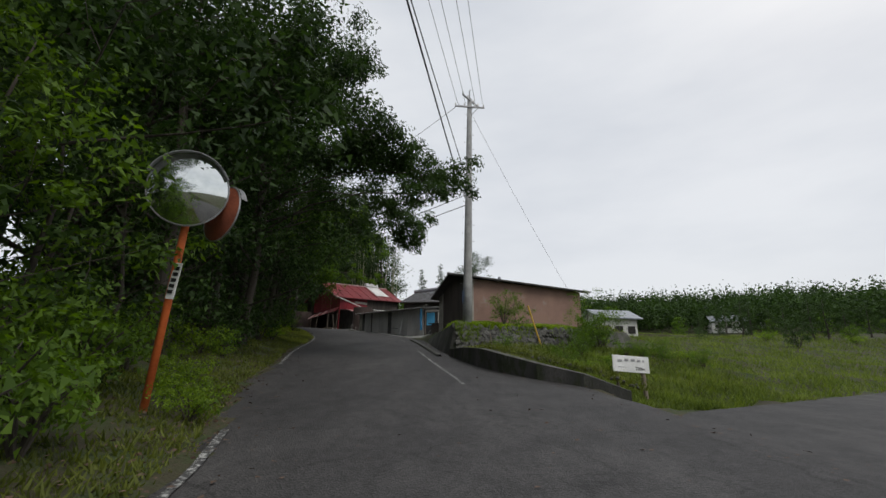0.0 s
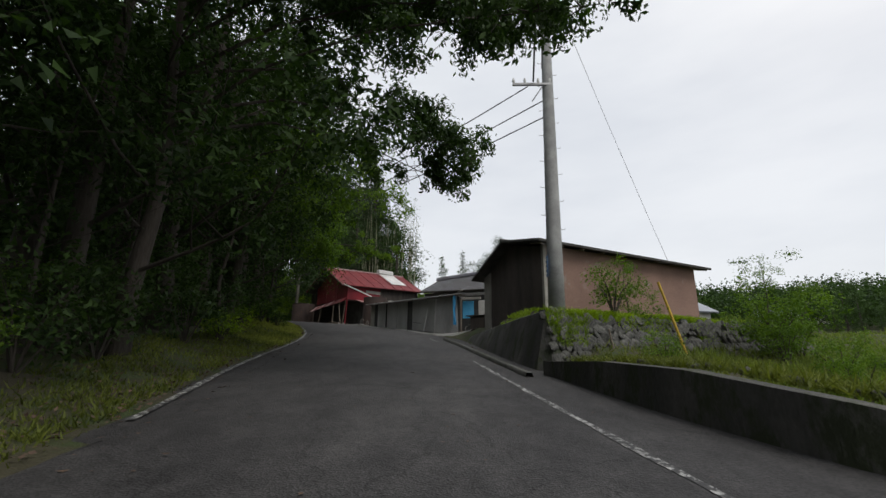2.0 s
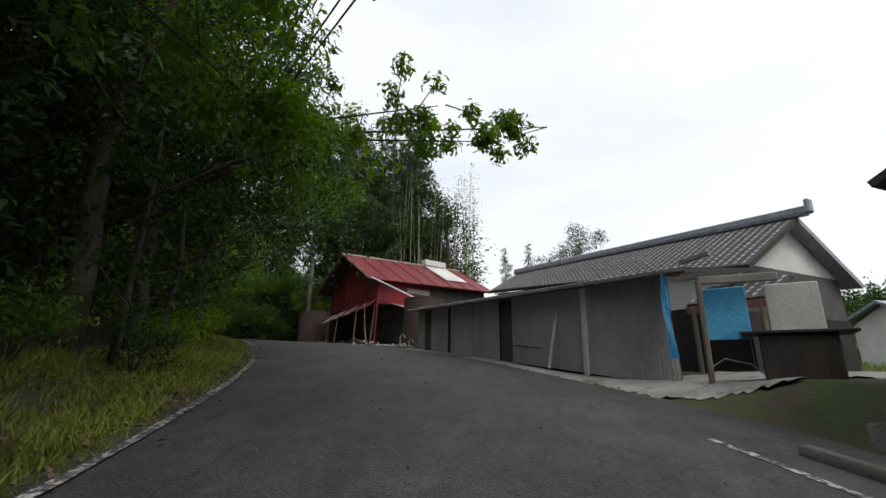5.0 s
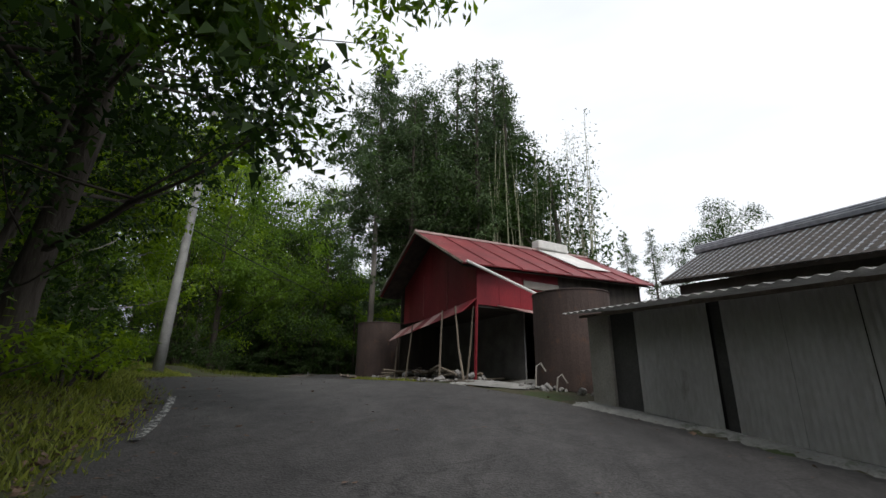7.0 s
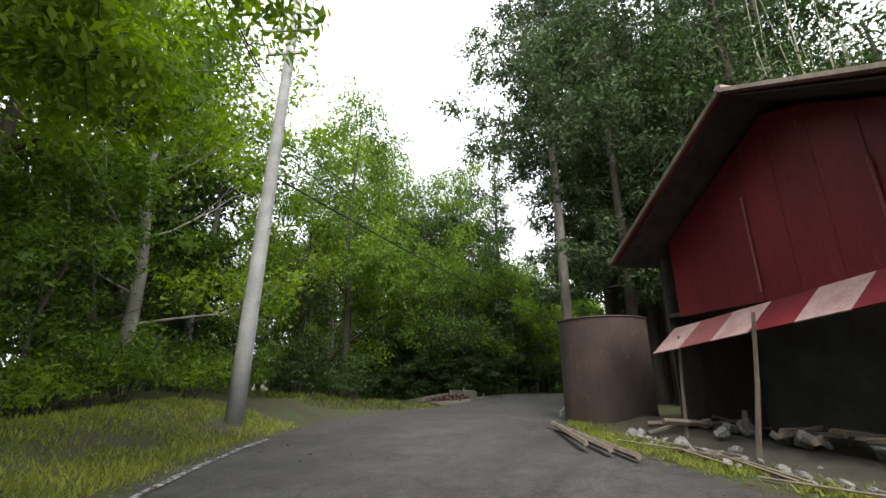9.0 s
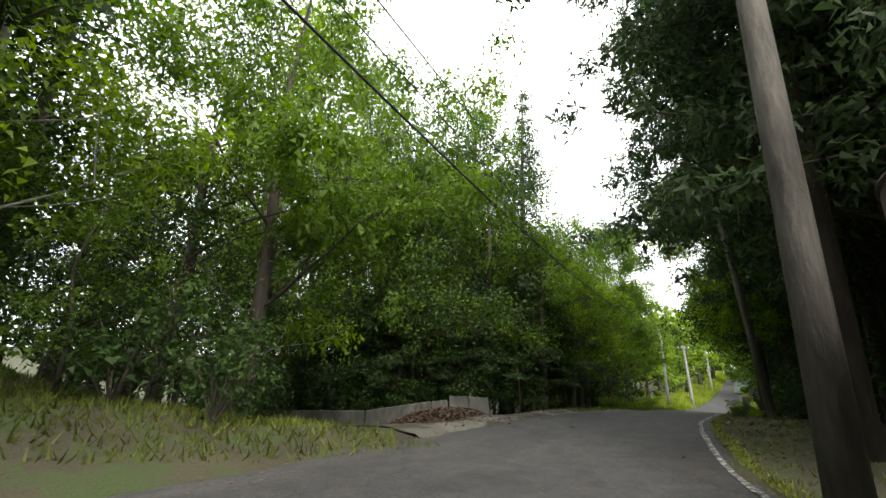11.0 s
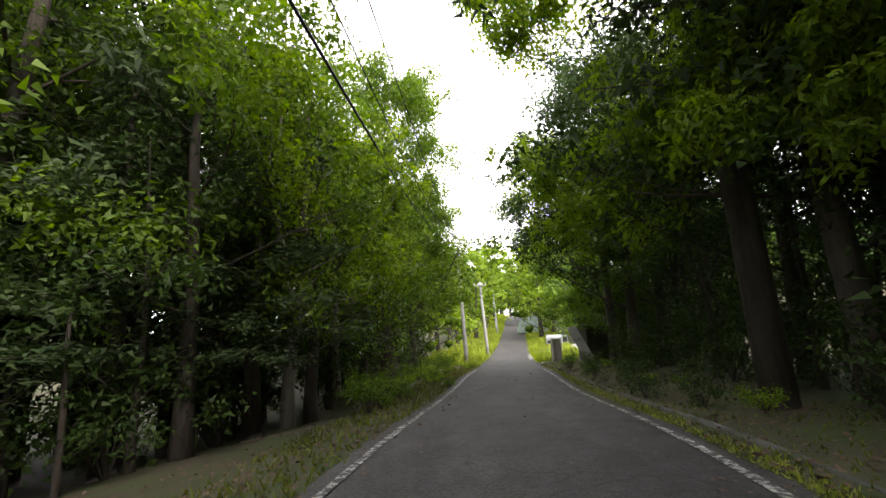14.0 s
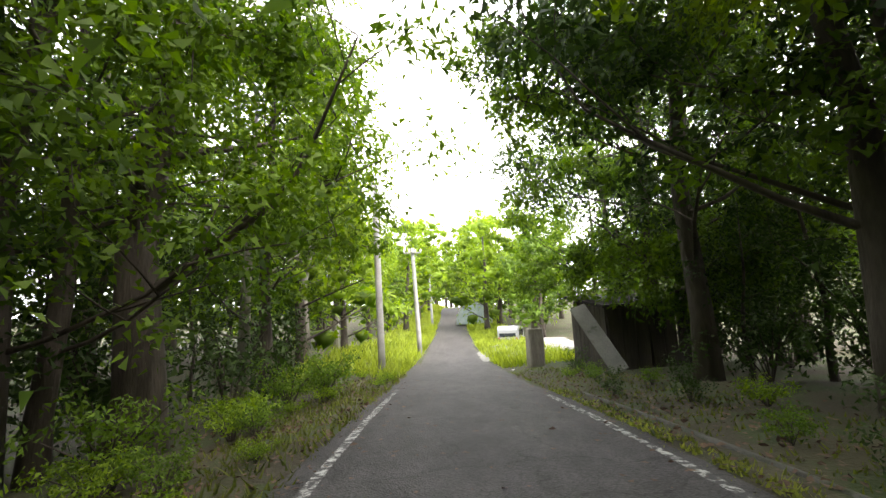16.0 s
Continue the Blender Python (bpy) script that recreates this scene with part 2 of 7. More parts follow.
ORANGE = mat("orange_paint", (0.72, 0.17, 0.045), (0.6, 0.13, 0.04), 2, 0.45, 0.05, 30, wear=(0.5, 0.2, 0.1), wear_at=0.7)
# ORANGE darkened for the mirror backs: their shade is in the colour
ORANGE_BACK = mat("shaded_orange_paint", (0.3, 0.09, 0.045), (0.2, 0.06, 0.035), 3, 0.6, 0.1, 30)
MIRROR = mat("mirror_glass", (0.78, 0.8, 0.78), (0.72, 0.75, 0.73), 2, 0.06, 0, 10, metal=1.0)
STEEL = mat("galvanised_steel", (0.36, 0.36, 0.36), (0.26, 0.26, 0.26), 4, 0.45, 0.05, 30, metal=0.6)
BLACK = mat("black_rubber", (0.02, 0.02, 0.02), (0.015, 0.015, 0.015), 4, 0.6)
# near-black; also stands in for shade inside openings
DARK_INSIDE = mat("near_black_board_and_shade", (0.03, 0.027, 0.025), (0.02, 0.018, 0.017), 2, 0.9, 0.2, 20)
YELLOW = mat("yellow_paint", (0.62, 0.4, 0.06), (0.5, 0.31, 0.05), 3, 0.5)
BARK = mat("bark", (0.085, 0.072, 0.06), (0.045, 0.038, 0.032), 3, 0.95, 0.9, 18, stretch=(1, 1, 0.25))
GREY_BARK = mat("grey_bark", (0.19, 0.175, 0.155), (0.1, 0.092, 0.08), 3, 0.95, 0.8, 18, stretch=(1, 1, 0.25))
PALE_BARK = mat("pale_bark", (0.34, 0.315, 0.28), (0.2, 0.185, 0.16), 3, 0.95, 0.7, 18, stretch=(1, 1, 0.25))
BAMBOO = mat("bamboo_culm", (0.3, 0.3, 0.2), (0.2, 0.21, 0.13), 2, 0.5, 0.05, 20, stretch=(1, 1, 0.3))
LITTER = mat("dead_leaves", (0.15, 0.1, 0.07), (0.075, 0.05, 0.038), 6, 0.9, 0.4, 30)
RUBBLE = mat("rubble", (0.3, 0.29, 0.28), (0.15, 0.145, 0.14), 6, 0.9, 0.5, 20)
# dark, mid and pale leaf tones also paint shade and light on trees
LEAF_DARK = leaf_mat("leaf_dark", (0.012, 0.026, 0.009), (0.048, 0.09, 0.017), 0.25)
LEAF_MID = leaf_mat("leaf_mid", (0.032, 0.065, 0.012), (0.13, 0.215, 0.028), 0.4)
LEAF_PALE_LIT = leaf_mat("leaf_pale_lit", (0.055, 0.1, 0.016), (0.22, 0.32, 0.04), 0.5)
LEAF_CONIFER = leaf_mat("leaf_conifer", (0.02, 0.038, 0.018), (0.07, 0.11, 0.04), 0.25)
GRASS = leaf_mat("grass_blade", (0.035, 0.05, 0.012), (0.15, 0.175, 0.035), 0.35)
# sunshine at the far end is put into this brighter blade colour
SUN_TINT_GRASS = leaf_mat("sun_tinted_grass_blade", (0.09, 0.125, 0.02), (0.3, 0.37, 0.06), 0.45)
# yellow-green blades, brightened to paint in the sunlight round the bend
BEND_GRASS = leaf_mat("yellow_sun_tint_blade", (0.075, 0.095, 0.022), (0.27, 0.3, 0.065), 0.4)
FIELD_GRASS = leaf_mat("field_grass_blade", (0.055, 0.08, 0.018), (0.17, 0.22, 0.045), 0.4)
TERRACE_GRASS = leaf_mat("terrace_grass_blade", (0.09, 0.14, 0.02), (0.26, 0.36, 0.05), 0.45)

# ---- mesh helpers ----
def link(name, bm, material, parent=None, label="", smooth=False):
    me = bpy.data.meshes.new(name)
    bm.normal_update()
    bm.to_mesh(me)
    bm.free()
    if smooth:
        me.polygons.foreach_set("use_smooth", [True] * len(me.polygons))
    me.materials.append(material)
    ob = new(name, me)
    if parent:
        ob.parent = parent
    if label:
        ob["label"] = label
    return ob


def part(name, bm, material, parent, label="", smooth=False):
    return link(name, bm, material, parent, label, smooth)


def empty(name, at, label, category, group="", rz=0.0):
    e = new(name)
    e.matrix_basis = pose(*at, 0, 0, rz)
    return tagged(e, label, category, group)


def add_box(bm, size, m=None, bevel=0.0):
    r = bmesh.ops.create_cube(bm, size=1.0)
    vs = r["verts"]
    bmesh.ops.scale(bm, vec=size, verts=vs)
    if bevel:
        es = list({e for v in vs for e in v.link_edges})
        rr = bmesh.ops.bevel(bm, geom=es, offset=bevel, segments=1, affect='EDGES')
        vs = list({v for f in rr["faces"] for v in f.verts} | {v for v in vs if v.is_valid})
    if m is not None:
        bmesh.ops.transform(bm, matrix=m, verts=vs)
    return vs


def box(size, at=(0, 0, 0), rot=(0, 0, 0), bevel=0.01):
    bm = bmesh.new()
    add_box(bm, size, pose(*at, *rot), bevel)
    return bm


def tube_into(bm, pts, radii, sides=8, caps=True):
    """A tapered tube through points."""
    rings = []
    pts = [Vector(p) for p in pts]
    for i, p in enumerate(pts):
        d = (pts[min(i + 1, len(pts) - 1)] - pts[max(i - 1, 0)]).normalized()
        a = d.orthogonal().normalized() if i == 0 else (a - d * a.dot(d)).normalized()
        b = d.cross(a)
        r = radii[i] if hasattr(radii, "__len__") else radii
        rings.append([bm.verts.new(p + r * (math.cos(2 * math.pi * k / sides) * a + math.sin(2 * math.pi * k / sides) * b)) for k in range(sides)])
    for r0, r1 in zip(rings[:-1], rings[1:]):
        for k in range(sides):
            bm.faces.new((r0[k], r0[(k + 1) % sides], r1[(k + 1) % sides], r1[k]))
    if caps:
        bm.faces.new(rings[0][::-1])
        bm.faces.new(rings[-1])
    return bm


def tube(pts, radii, sides=8):
    return tube_into(bmesh.new(), pts, radii, sides)


def sheet_mesh(name, verts, faces, material, parent=None):
    me = bpy.data.meshes.new(name)
    me.from_pydata([tuple(v) for v in verts], [], [tuple(f) for f in faces])
    me.update()
    me.materials.append(material)
    ob = new(name, me)
    if parent:
        ob.parent = parent
    return ob


def prism(poly, z0, z1):
    """An upright solid over a plan polygon; z0 and z1 may be lists, one height a corner."""
    bm = bmesh.new()
    n = len(poly)
    a = [bm.verts.new((x, y, z0[i] if hasattr(z0, "__len__") else z0)) for i, (x, y) in enumerate(poly)]
    b = [bm.verts.new((x, y, z1[i] if hasattr(z1, "__len__") else z1)) for i, (x, y) in enumerate(poly)]
    bm.faces.new(a[::-1])
    bm.faces.new(b)
    for i in range(n):
        bm.faces.new((a[i], a[(i + 1) % n], b[(i + 1) % n], b[i]))
    bmesh.ops.recalc_face_normals(bm, faces=bm.faces)
    return bm


def slab(p0, p1, p2, p3, thick):
    """A plate with four corners, thickened downwards along its normal."""
    bm = bmesh.new()
    ps = [Vector(p) for p in (p0, p1, p2, p3)]
    n = (ps[1] - ps[0]).cross(ps[3] - ps[0]).normalized()
    if n.z < 0:
        n = -n
    a = [bm.verts.new(p) for p in ps]
    b = [bm.verts.new(p - n * thick) for p in ps]
    bm.faces.new(a)
    bm.faces.new(b[::-1])
    for i in range(4):
        bm.faces.new((a[i], a[(i + 1) % 4], b[(i + 1) % 4], b[i]))
    bmesh.ops.recalc_face_normals(bm, faces=bm.faces)
    return bm


def corrugated(p0, p1, p2, p3, pitch=0.09, depth=0.012, across=True):
    """A wavy sheet with corners p0 p1 (one end) and p3 p2 (the other); the waves run from p0 to p3."""
    ps = [Vector(p) for p in (p0, p1, p2, p3)]
    nrm = (ps[1] - ps[0]).cross(ps[3] - ps[0]).normalized()
    n = max(2, int((ps[1] - ps[0]).length / pitch)) * 4
    bm = bmesh.new()
    rows = []
    for j in range(2):
        row = []
        for i in range(n + 1):
            u = i / n
            q = (ps[0].lerp(ps[1], u)) if j == 0 else (ps[3].lerp(ps[2], u))
            row.append(bm.verts.new(q + nrm * depth * math.sin(i * math.pi / 2)))
        rows.append(row)
    for i in range(n):
        bm.faces.new((rows[0][i], rows[0][i + 1], rows[1][i + 1], rows[1][i]))
    r = bmesh.ops.solidify(bm, geom=bm.faces[:], thickness=0.004)
    return bm

# ---- the road's line: place and height of the surface along the way ----
AXIS = np.array([
    (3.5, -40, -3.4), (1.2, -12, -0.85), (-0.1, 0, -0.04), (-0.79, 4.2, 0.16), (-1.24, 6.7, 0.32), (-1.69, 9.2, 0.53), (-2.17, 11.84, 0.78),
    (-2.72, 14.57, 1.03), (-3.4, 17.6, 1.34), (-4.1, 20.5, 1.62), (-5.6, 26.4, 2.24), (-6.75, 29.9, 2.69),
    (-8.85, 34.8, 3.28), (-10.1, 37.1, 3.59), (-11.58, 39.2, 3.89), (-13.23, 41.1, 4.18), (-15.4, 43.3, 4.37), (-17.6, 46.2, 4.4),
    (-19.6, 49.3, 4.42), (-21.2, 52.6, 4.43), (-22.1, 55.8, 4.42), (-22.75, 58.9, 4.44), (-23.35, 64.8, 4.66), (-23.6, 70.2, 4.55),
    (-23.75, 73.1, 4.5), (-23.9, 78.9, 4.25), (-24.0, 84.9, 4.12)])
AXIS = np.vstack([AXIS, [(-23.8, 91.9, 3.82), (-23.3, 101, 3.65), (-22.9, 114, 4.0), (-22.2, 134, 5.6), (-21.2, 159, 8.2), (-18, 185, 8.8), (-5, 260, 9.5)]])
LEFT_W = [1.5, 1.5, 1.5, 1.5, 1.8, 2.2, 2.45, 2.5, 2.6, 2.6, 2.2, 1.9, 1.75, 1.75, 1.65, 1.65, 2.15, 2.8, 3.2, 3.3, 3.1, 2.7, 1.6, 1.45, 1.3, 1.1, 1.0, 1.1, 1.4, 1.4, 1.4, 1.4, 1.5, 1.5]
RIGHT_W = [4.0, 5.0, 5.0, 5.0, 5.1, 5.1, 5.0, 4.35, 4.25, 4.3, 4.8, 5.2, 4.9, 5.0, 4.9, 4.6, 4.5, 3.7, 3.0, 2.7, 2.55, 2.3, 2.05, 2.1, 2.2, 2.1, 2.1, 1.9, 1.4, 1.4, 1.4, 1.4, 1.5, 1.5]


def resample(step=0.5):
    out = []
    n = len(AXIS)
    rows = np.column_stack([AXIS, LEFT_W, RIGHT_W])
    for i in range(n - 1):
        p0, p1, p2, p3 = rows[max(i - 1, 0)], rows[i], rows[i + 1], rows[min(i + 2, n - 1)]
        length = np.linalg.norm(p2[:2] - p1[:2])
        k = max(2, int(length / step))
        d02, d13 = np.linalg.norm(p2[:2] - p0[:2]), np.linalg.norm(p3[:2] - p1[:2])
        t1, t2 = (p2 - p0) / d02 * length, (p3 - p1) / d13 * length
        for j in range(k):
            u = j / k
            out.append((2 * u**3 - 3 * u**2 + 1) * p1 + (u**3 - 2 * u**2 + u) * t1 + (3 * u**2 - 2 * u**3) * p2 + (u**3 - u**2) * t2)
    return np.array(out)


LINE = resample()
TANGENT = np.gradient(LINE[:, :2], axis=0)
TANGENT /= np.linalg.norm(TANGENT, axis=1)[:, None]
RIGHTWARD = np.column_stack([TANGENT[:, 1], -TANGENT[:, 0]])
SIDE_A, SIDE_B = np.array((0.0, 3.4)), np.array((60.0, 38.0))   # the lane that leaves to the right


def road_at(x, y):
    """Height of the road's plane, sideways offset (right positive), left and right half widths, for arrays of places."""
    x, y = np.atleast_1d(np.asarray(x, float)), np.atleast_1d(np.asarray(y, float))
    z, off, lw, rw, near = (np.empty(len(x)) for _ in range(5))
    for s in range(0, len(x), 4000):
        c = slice(s, s + 4000)
        d2 = (x[c, None] - LINE[None, :, 0]) ** 2 + (y[c, None] - LINE[None, :, 1]) ** 2
        i = d2.argmin(1)
        m = d2[np.arange(len(i)), i]
        w = np.exp(-(d2 - m[:, None]) / (4.0 + 0.15 * m[:, None]))
        w /= w.sum(1)[:, None]
        z[c], lw[c], rw[c] = w @ LINE[:, 2], LINE[i, 3], LINE[i, 4]
        off[c] = (x[c] - LINE[i, 0]) * RIGHTWARD[i, 0] + (y[c] - LINE[i, 1]) * RIGHTWARD[i, 1]
        near[c] = np.sqrt(m)
    return z, off, lw, rw, near


def smooth(a, b, v):
    u = np.clip((v - a) / (b - a), 0, 1)
    return u * u * (3 - 2 * u)


def side_lane(x, y):
    d = (SIDE_B - SIDE_A) / np.linalg.norm(SIDE_B - SIDE_A)
    along = (x - SIDE_A[0]) * d[0] + (y - SIDE_A[1]) * d[1]
    return along, (x - SIDE_A[0]) * d[1] - (y - SIDE_A[1]) * d[0]


FOOT_Y = [10.95, 11.3, 12.1, 13.4, 15.0, 16.8, 18.6, 19.3, 20.4, 21.4, 23.8, 26.3, 28.9, 31.4]
FOOT_X = [4.6, 3.7, 2.85, 2.15, 1.62, 1.2, 0.85, 0.2, 0.1, 0.0, -0.38, -0.73, -1.03, -1.28]


def ground_z(x, y, bare=False):
    """Height of the ground sheet."""
    x, y = np.atleast_1d(np.asarray(x, float)), np.atleast_1d(np.asarray(y, float))
    z, off, lw, rw, near = road_at(x, y)
    sd = np.where(off < 0, -off - lw, off - rw)
    left, right = off < 0, off >= 0
    wob = 0.12 * np.sin(x * 0.9 + 1.3 * np.sin(y * 0.37)) * np.cos(y * 0.7 + 0.6 * x) + 0.07 * np.sin(2.1 * x + 1.7 * y)
    out = z.copy()
    # left bank: rises under the wood, falls away past the bend
    rise = smooth(0.1, 2.6, sd) * 0.45 + np.clip(sd - 2.5, 0, 25) * 0.05
    fall = -np.clip(sd - 0.8, 0, 9) * 0.17
    past = smooth(53, 62, y) * (1 - smooth(84, 100, y))
    out += np.where(left, rise * (1 - past) + fall * past, 0)
    # right side past the bend
    out += np.where(right & (y > 56), smooth(0.3, 2.5, sd) * 0.12 + np.clip(sd - 3, 0, 30) * 0.04, 0)
    # field at the right
    field = 0.12 + 0.16 * np.clip(y - 10.6 - 0.55 * (x - 5), -3, 19) + 0.05 * np.clip(near - 30, 0, 125)
    inf = right * smooth(0.4, 1.6, sd) * (1 - smooth(30, 44, y - 0.45 * x))
    out = out * (1 - inf) + field * inf
    # terrace under the shed
    u = (x - 0.95) * 0.911 + (y - 20.3) * 0.41
    v = -(x - 0.95) * 0.41 + (y - 20.3) * 0.911
    wall_x = np.interp(y, [20, 22.5, 25, 28, 31, 34], [0.6, 0.25, -0.1, -0.45, -0.8, -1.0])
    ter = smooth(-0.12, 0.25, v - 0.15 * np.clip(u, 0, 12)) * (1 - smooth(9.5, 13, v)) * smooth(0.1, 0.35, x - wall_x) * (1 - smooth(11, 16, u))
    tz = 2.86 + 0.3 * smooth(-0.2, 2.2, v) - 0.06 * np.clip(v - 4, 0, 10)
    out = out * (1 - ter) + np.maximum(tz, out) * ter
    # level asphalt shoulder up to the foot of the walls
    foot = np.interp(y, FOOT_Y, FOOT_X)
    sh = right * (y > 10.9) * (y < 31.5) * (1 - smooth(0.1, 0.35, x - foot))
    out = out * (1 - sh) + (z - 0.07) * sh
    # the lane at the right
    al, sl = side_lane(x, y)
    ln = smooth(0, 3, al) * (1 - smooth(3.2, 4.6, np.abs(sl)))
    out = out * (1 - ln) + (0.05 + 0.006 * np.clip(al, 0, 60)) * ln
    # distance: hills round the place
    far = smooth(60, 400, near)
    out += far * 5
    rr, az = np.hypot(x, y), np.degrees(np.arctan2(x, y))
    out += 10.5 * np.exp(-(((rr - 205) / 52) ** 2)) * smooth(2, 14, az) * (1 - smooth(43, 62, az))
    on = (sd < 0.25) & (np.abs(y - 60) < 205)
    lane_on = (np.abs(sl) < 3.2) & (al > 0) & (al < 66)
    out += np.where(sd > 0.3, wob * smooth(0.3, 2.0, sd) * np.where(y > 55, 0.35, 1.0), 0) * (1 - smooth(100, 200, near)) * (1 - lane_on)
    if not bare:
        out -= np.where(on | lane_on, 0.06, 0.0)
    return out


def gz(x, y):
    return float(ground_z(x, y)[0])

# ---- ground, road, lines ----
def axis_ticks(lo, hi, step, far):
    mid = list(np.arange(lo, hi + 1e-6, step))
    out, d, a, b = [], step, lo, hi
    left, right = [], []
    while a > -far or b < far:
        d *= 1.35
        a -= d
        b += d
        left.append(a)
        right.append(b)
    return np.array(left[::-1] + mid + right)


gx, gy = axis_ticks(-46, 26, 0.6, 1800), axis_ticks(-8, 112, 0.6, 1800)
GX, GY = np.meshgrid(gx, gy)
GZ = ground_z(GX.ravel(), GY.ravel())
verts = np.column_stack([GX.ravel(), GY.ravel(), GZ])
nx, ny = len(gx), len(gy)
ii = (np.arange(ny - 1)[:, None] * nx + np.arange(nx - 1)[None, :]).ravel()
faces = np.column_stack([ii, ii + 1, ii + nx + 1, ii + nx])
me = bpy.data.meshes.new("ground")
me.from_pydata(verts.tolist(), [], faces.tolist())
me.polygons.foreach_set("use_smooth", [True] * len(me.polygons))
me.materials.append(SOIL)
tagged(new("ground", me), "brown earth and moss with grassy verges beside the road", "ground", kind="structure")


def ground_patch(name, poly, material, label, lift=0.03, step=0.25):
    """A thin layer that follows the ground inside a plan polygon."""
    P = np.array(poly)
    xs, ys = np.arange(P[:, 0].min(), P[:, 0].max() + step, step), np.arange(P[:, 1].min(), P[:, 1].max() + step, step)
    X, Y = np.meshgrid(xs, ys)
    inside = np.zeros(X.size, bool)
    fx, fy = X.ravel(), Y.ravel()
    for k in range(len(P)):
        (x0, y0), (x1, y1) = P[k], P[(k + 1) % len(P)]
        with np.errstate(divide="ignore", invalid="ignore"):
            inside ^= ((y0 > fy) != (y1 > fy)) & (fx < (x1 - x0) * (fy - y0) / (y1 - y0) + x0)
    Z = ground_z(fx, fy) + lift
    idx = -np.ones(X.size, int)
    idx[inside] = np.arange(inside.sum())
    nx_ = len(xs)
    fs = []
    for k in np.where(inside)[0]:
        q = (k, k + 1, k + nx_ + 1, k + nx_)
        if (k + 1) % nx_ and q[2] < X.size and all(idx[j] >= 0 for j in q):
            fs.append([int(idx[j]) for j in q])
    o = sheet_mesh(name, np.column_stack([fx, fy, Z])[inside].tolist(), fs, material)
    o.data.polygons.foreach_set("use_smooth", [True] * len(o.data.polygons))
    return tagged(o, label, "pavement", kind="structure")


def strip(name, offs_a, offs_b, lift, material, first=0, last=None, label="", wobble=0.0, category="road", edge=0.0):
    """A ribbon along the road between two sideways offsets."""
    rows = range(first, last if last is not None else len(LINE))
    rnd = random.Random(len(name) + first)
    bm = bmesh.new()
    prev = None
    for i in rows:
        a, b = offs_a(i), offs_b(i)
        a += wobble * (rnd.random() - 0.5)
        b += wobble * (rnd.random() - 0.5)
        cols = [a, b] if not edge else [a, a + (b - a) * 0.1, a + (b - a) * 0.5, a + (b - a) * 0.9, b]
        row = []
        for k, o in enumerate(cols):
            down = edge if (edge and k in (0, len(cols) - 1)) else 0.0
            row.append(bm.verts.new((LINE[i, 0] + RIGHTWARD[i, 0] * o, LINE[i, 1] + RIGHTWARD[i, 1] * o, LINE[i, 2] + lift - down)))
        if prev:
            for k in range(len(cols) - 1):
                bm.faces.new((prev[k], prev[k + 1], row[k + 1], row[k]))
        prev = row
    ob = link(name, bm, material, smooth=True)
    return tagged(ob, label, category, kind="structure")


def row_near(x, y):
    return int(((LINE[:, 0] - x) ** 2 + (LINE[:, 1] - y) ** 2).argmin())


strip("road", lambda i: -LINE[i, 3] - 0.28, lambda i: LINE[i, 4] + 0.28, 0.0, ASPHALT, label="dark worn asphalt lane with leaf litter at its edges", wobble=0.12, edge=0.03)
# side lane
d = (SIDE_B - SIDE_A) / np.linalg.norm(SIDE_B - SIDE_A)
bm = bmesh.new()
prev = None
for k in range(0, 34):
    al = 1.0 + k * 2
    row = []
    for sl in (-3.1, 0, 3.1):
        p = SIDE_A + d * al + np.array((d[1], -d[0])) * sl
        row.append(bm.verts.new((p[0], p[1], 0.035 + 0.006 * al)))
    if prev:
        for q in range(2):
            bm.faces.new((prev[q], row[q], row[q + 1], prev[q + 1]))
    prev = row
tagged(link("side_road", bm, ASPHALT), "grey asphalt side lane joining the main road", "road", kind="structure")


def painted_line(a, b, side, inset=0.0):
    w = (lambda i: -LINE[i, 3] + inset) if side < 0 else (lambda i: LINE[i, 4] - inset)
    strip("edge_line", lambda i: w(i) - 0.05, lambda i: w(i) + 0.05, 0.006, PAINT_LINE, a, b, "worn white edge line on the asphalt", 0.03, "road line")


painted_line(row_near(-0.5, 3), row_near(-1.2, 6.6), -1)
painted_line(row_near(-2.7, 14.5), row_near(-10, 37.2), -1)
painted_line(row_near(-11.6, 39.2), row_near(-13.5, 41.4), -1, 0.1)
painted_line(row_near(-17, 45.5), row_near(-20, 50), -1, 0.1)
painted_line(row_near(-23.3, 64), row_near(-23.9, 90), -1)
def right_offset(i):
    return float(np.interp(LINE[i, 1], [8, 10, 13, 17, 20, 26, 31], [2.6, 2.4, 2.5, 2.72, 3.0, 3.55, 4.0]))


strip("edge_line", lambda i: right_offset(i) - 0.045, lambda i: right_offset(i) + 0.045, 0.006, PAINT_LINE, row_near(-1.9, 10), row_near(-4.3, 21), "worn white edge line on the asphalt", 0.04, "road line")
strip("edge_line", lambda i: right_offset(i) - 0.045, lambda i: right_offset(i) + 0.045, 0.006, PAINT_LINE, row_near(-6.0, 27.6), row_near(-6.6, 29.4), "worn white edge line on the asphalt", 0.04, "road line")
painted_line(row_near(-22, 55.5), row_near(-23.9, 88), 1)
strip("kerb", lambda i: LINE[i, 4] + 0.62, lambda i: LINE[i, 4] + 0.69, 0.035, DARK_CONCRETE, row_near(-23.3, 66), row_near(-23.9, 88), "thin dark concrete lip of the roadside ditch", 0.03, "kerb", 0.05)

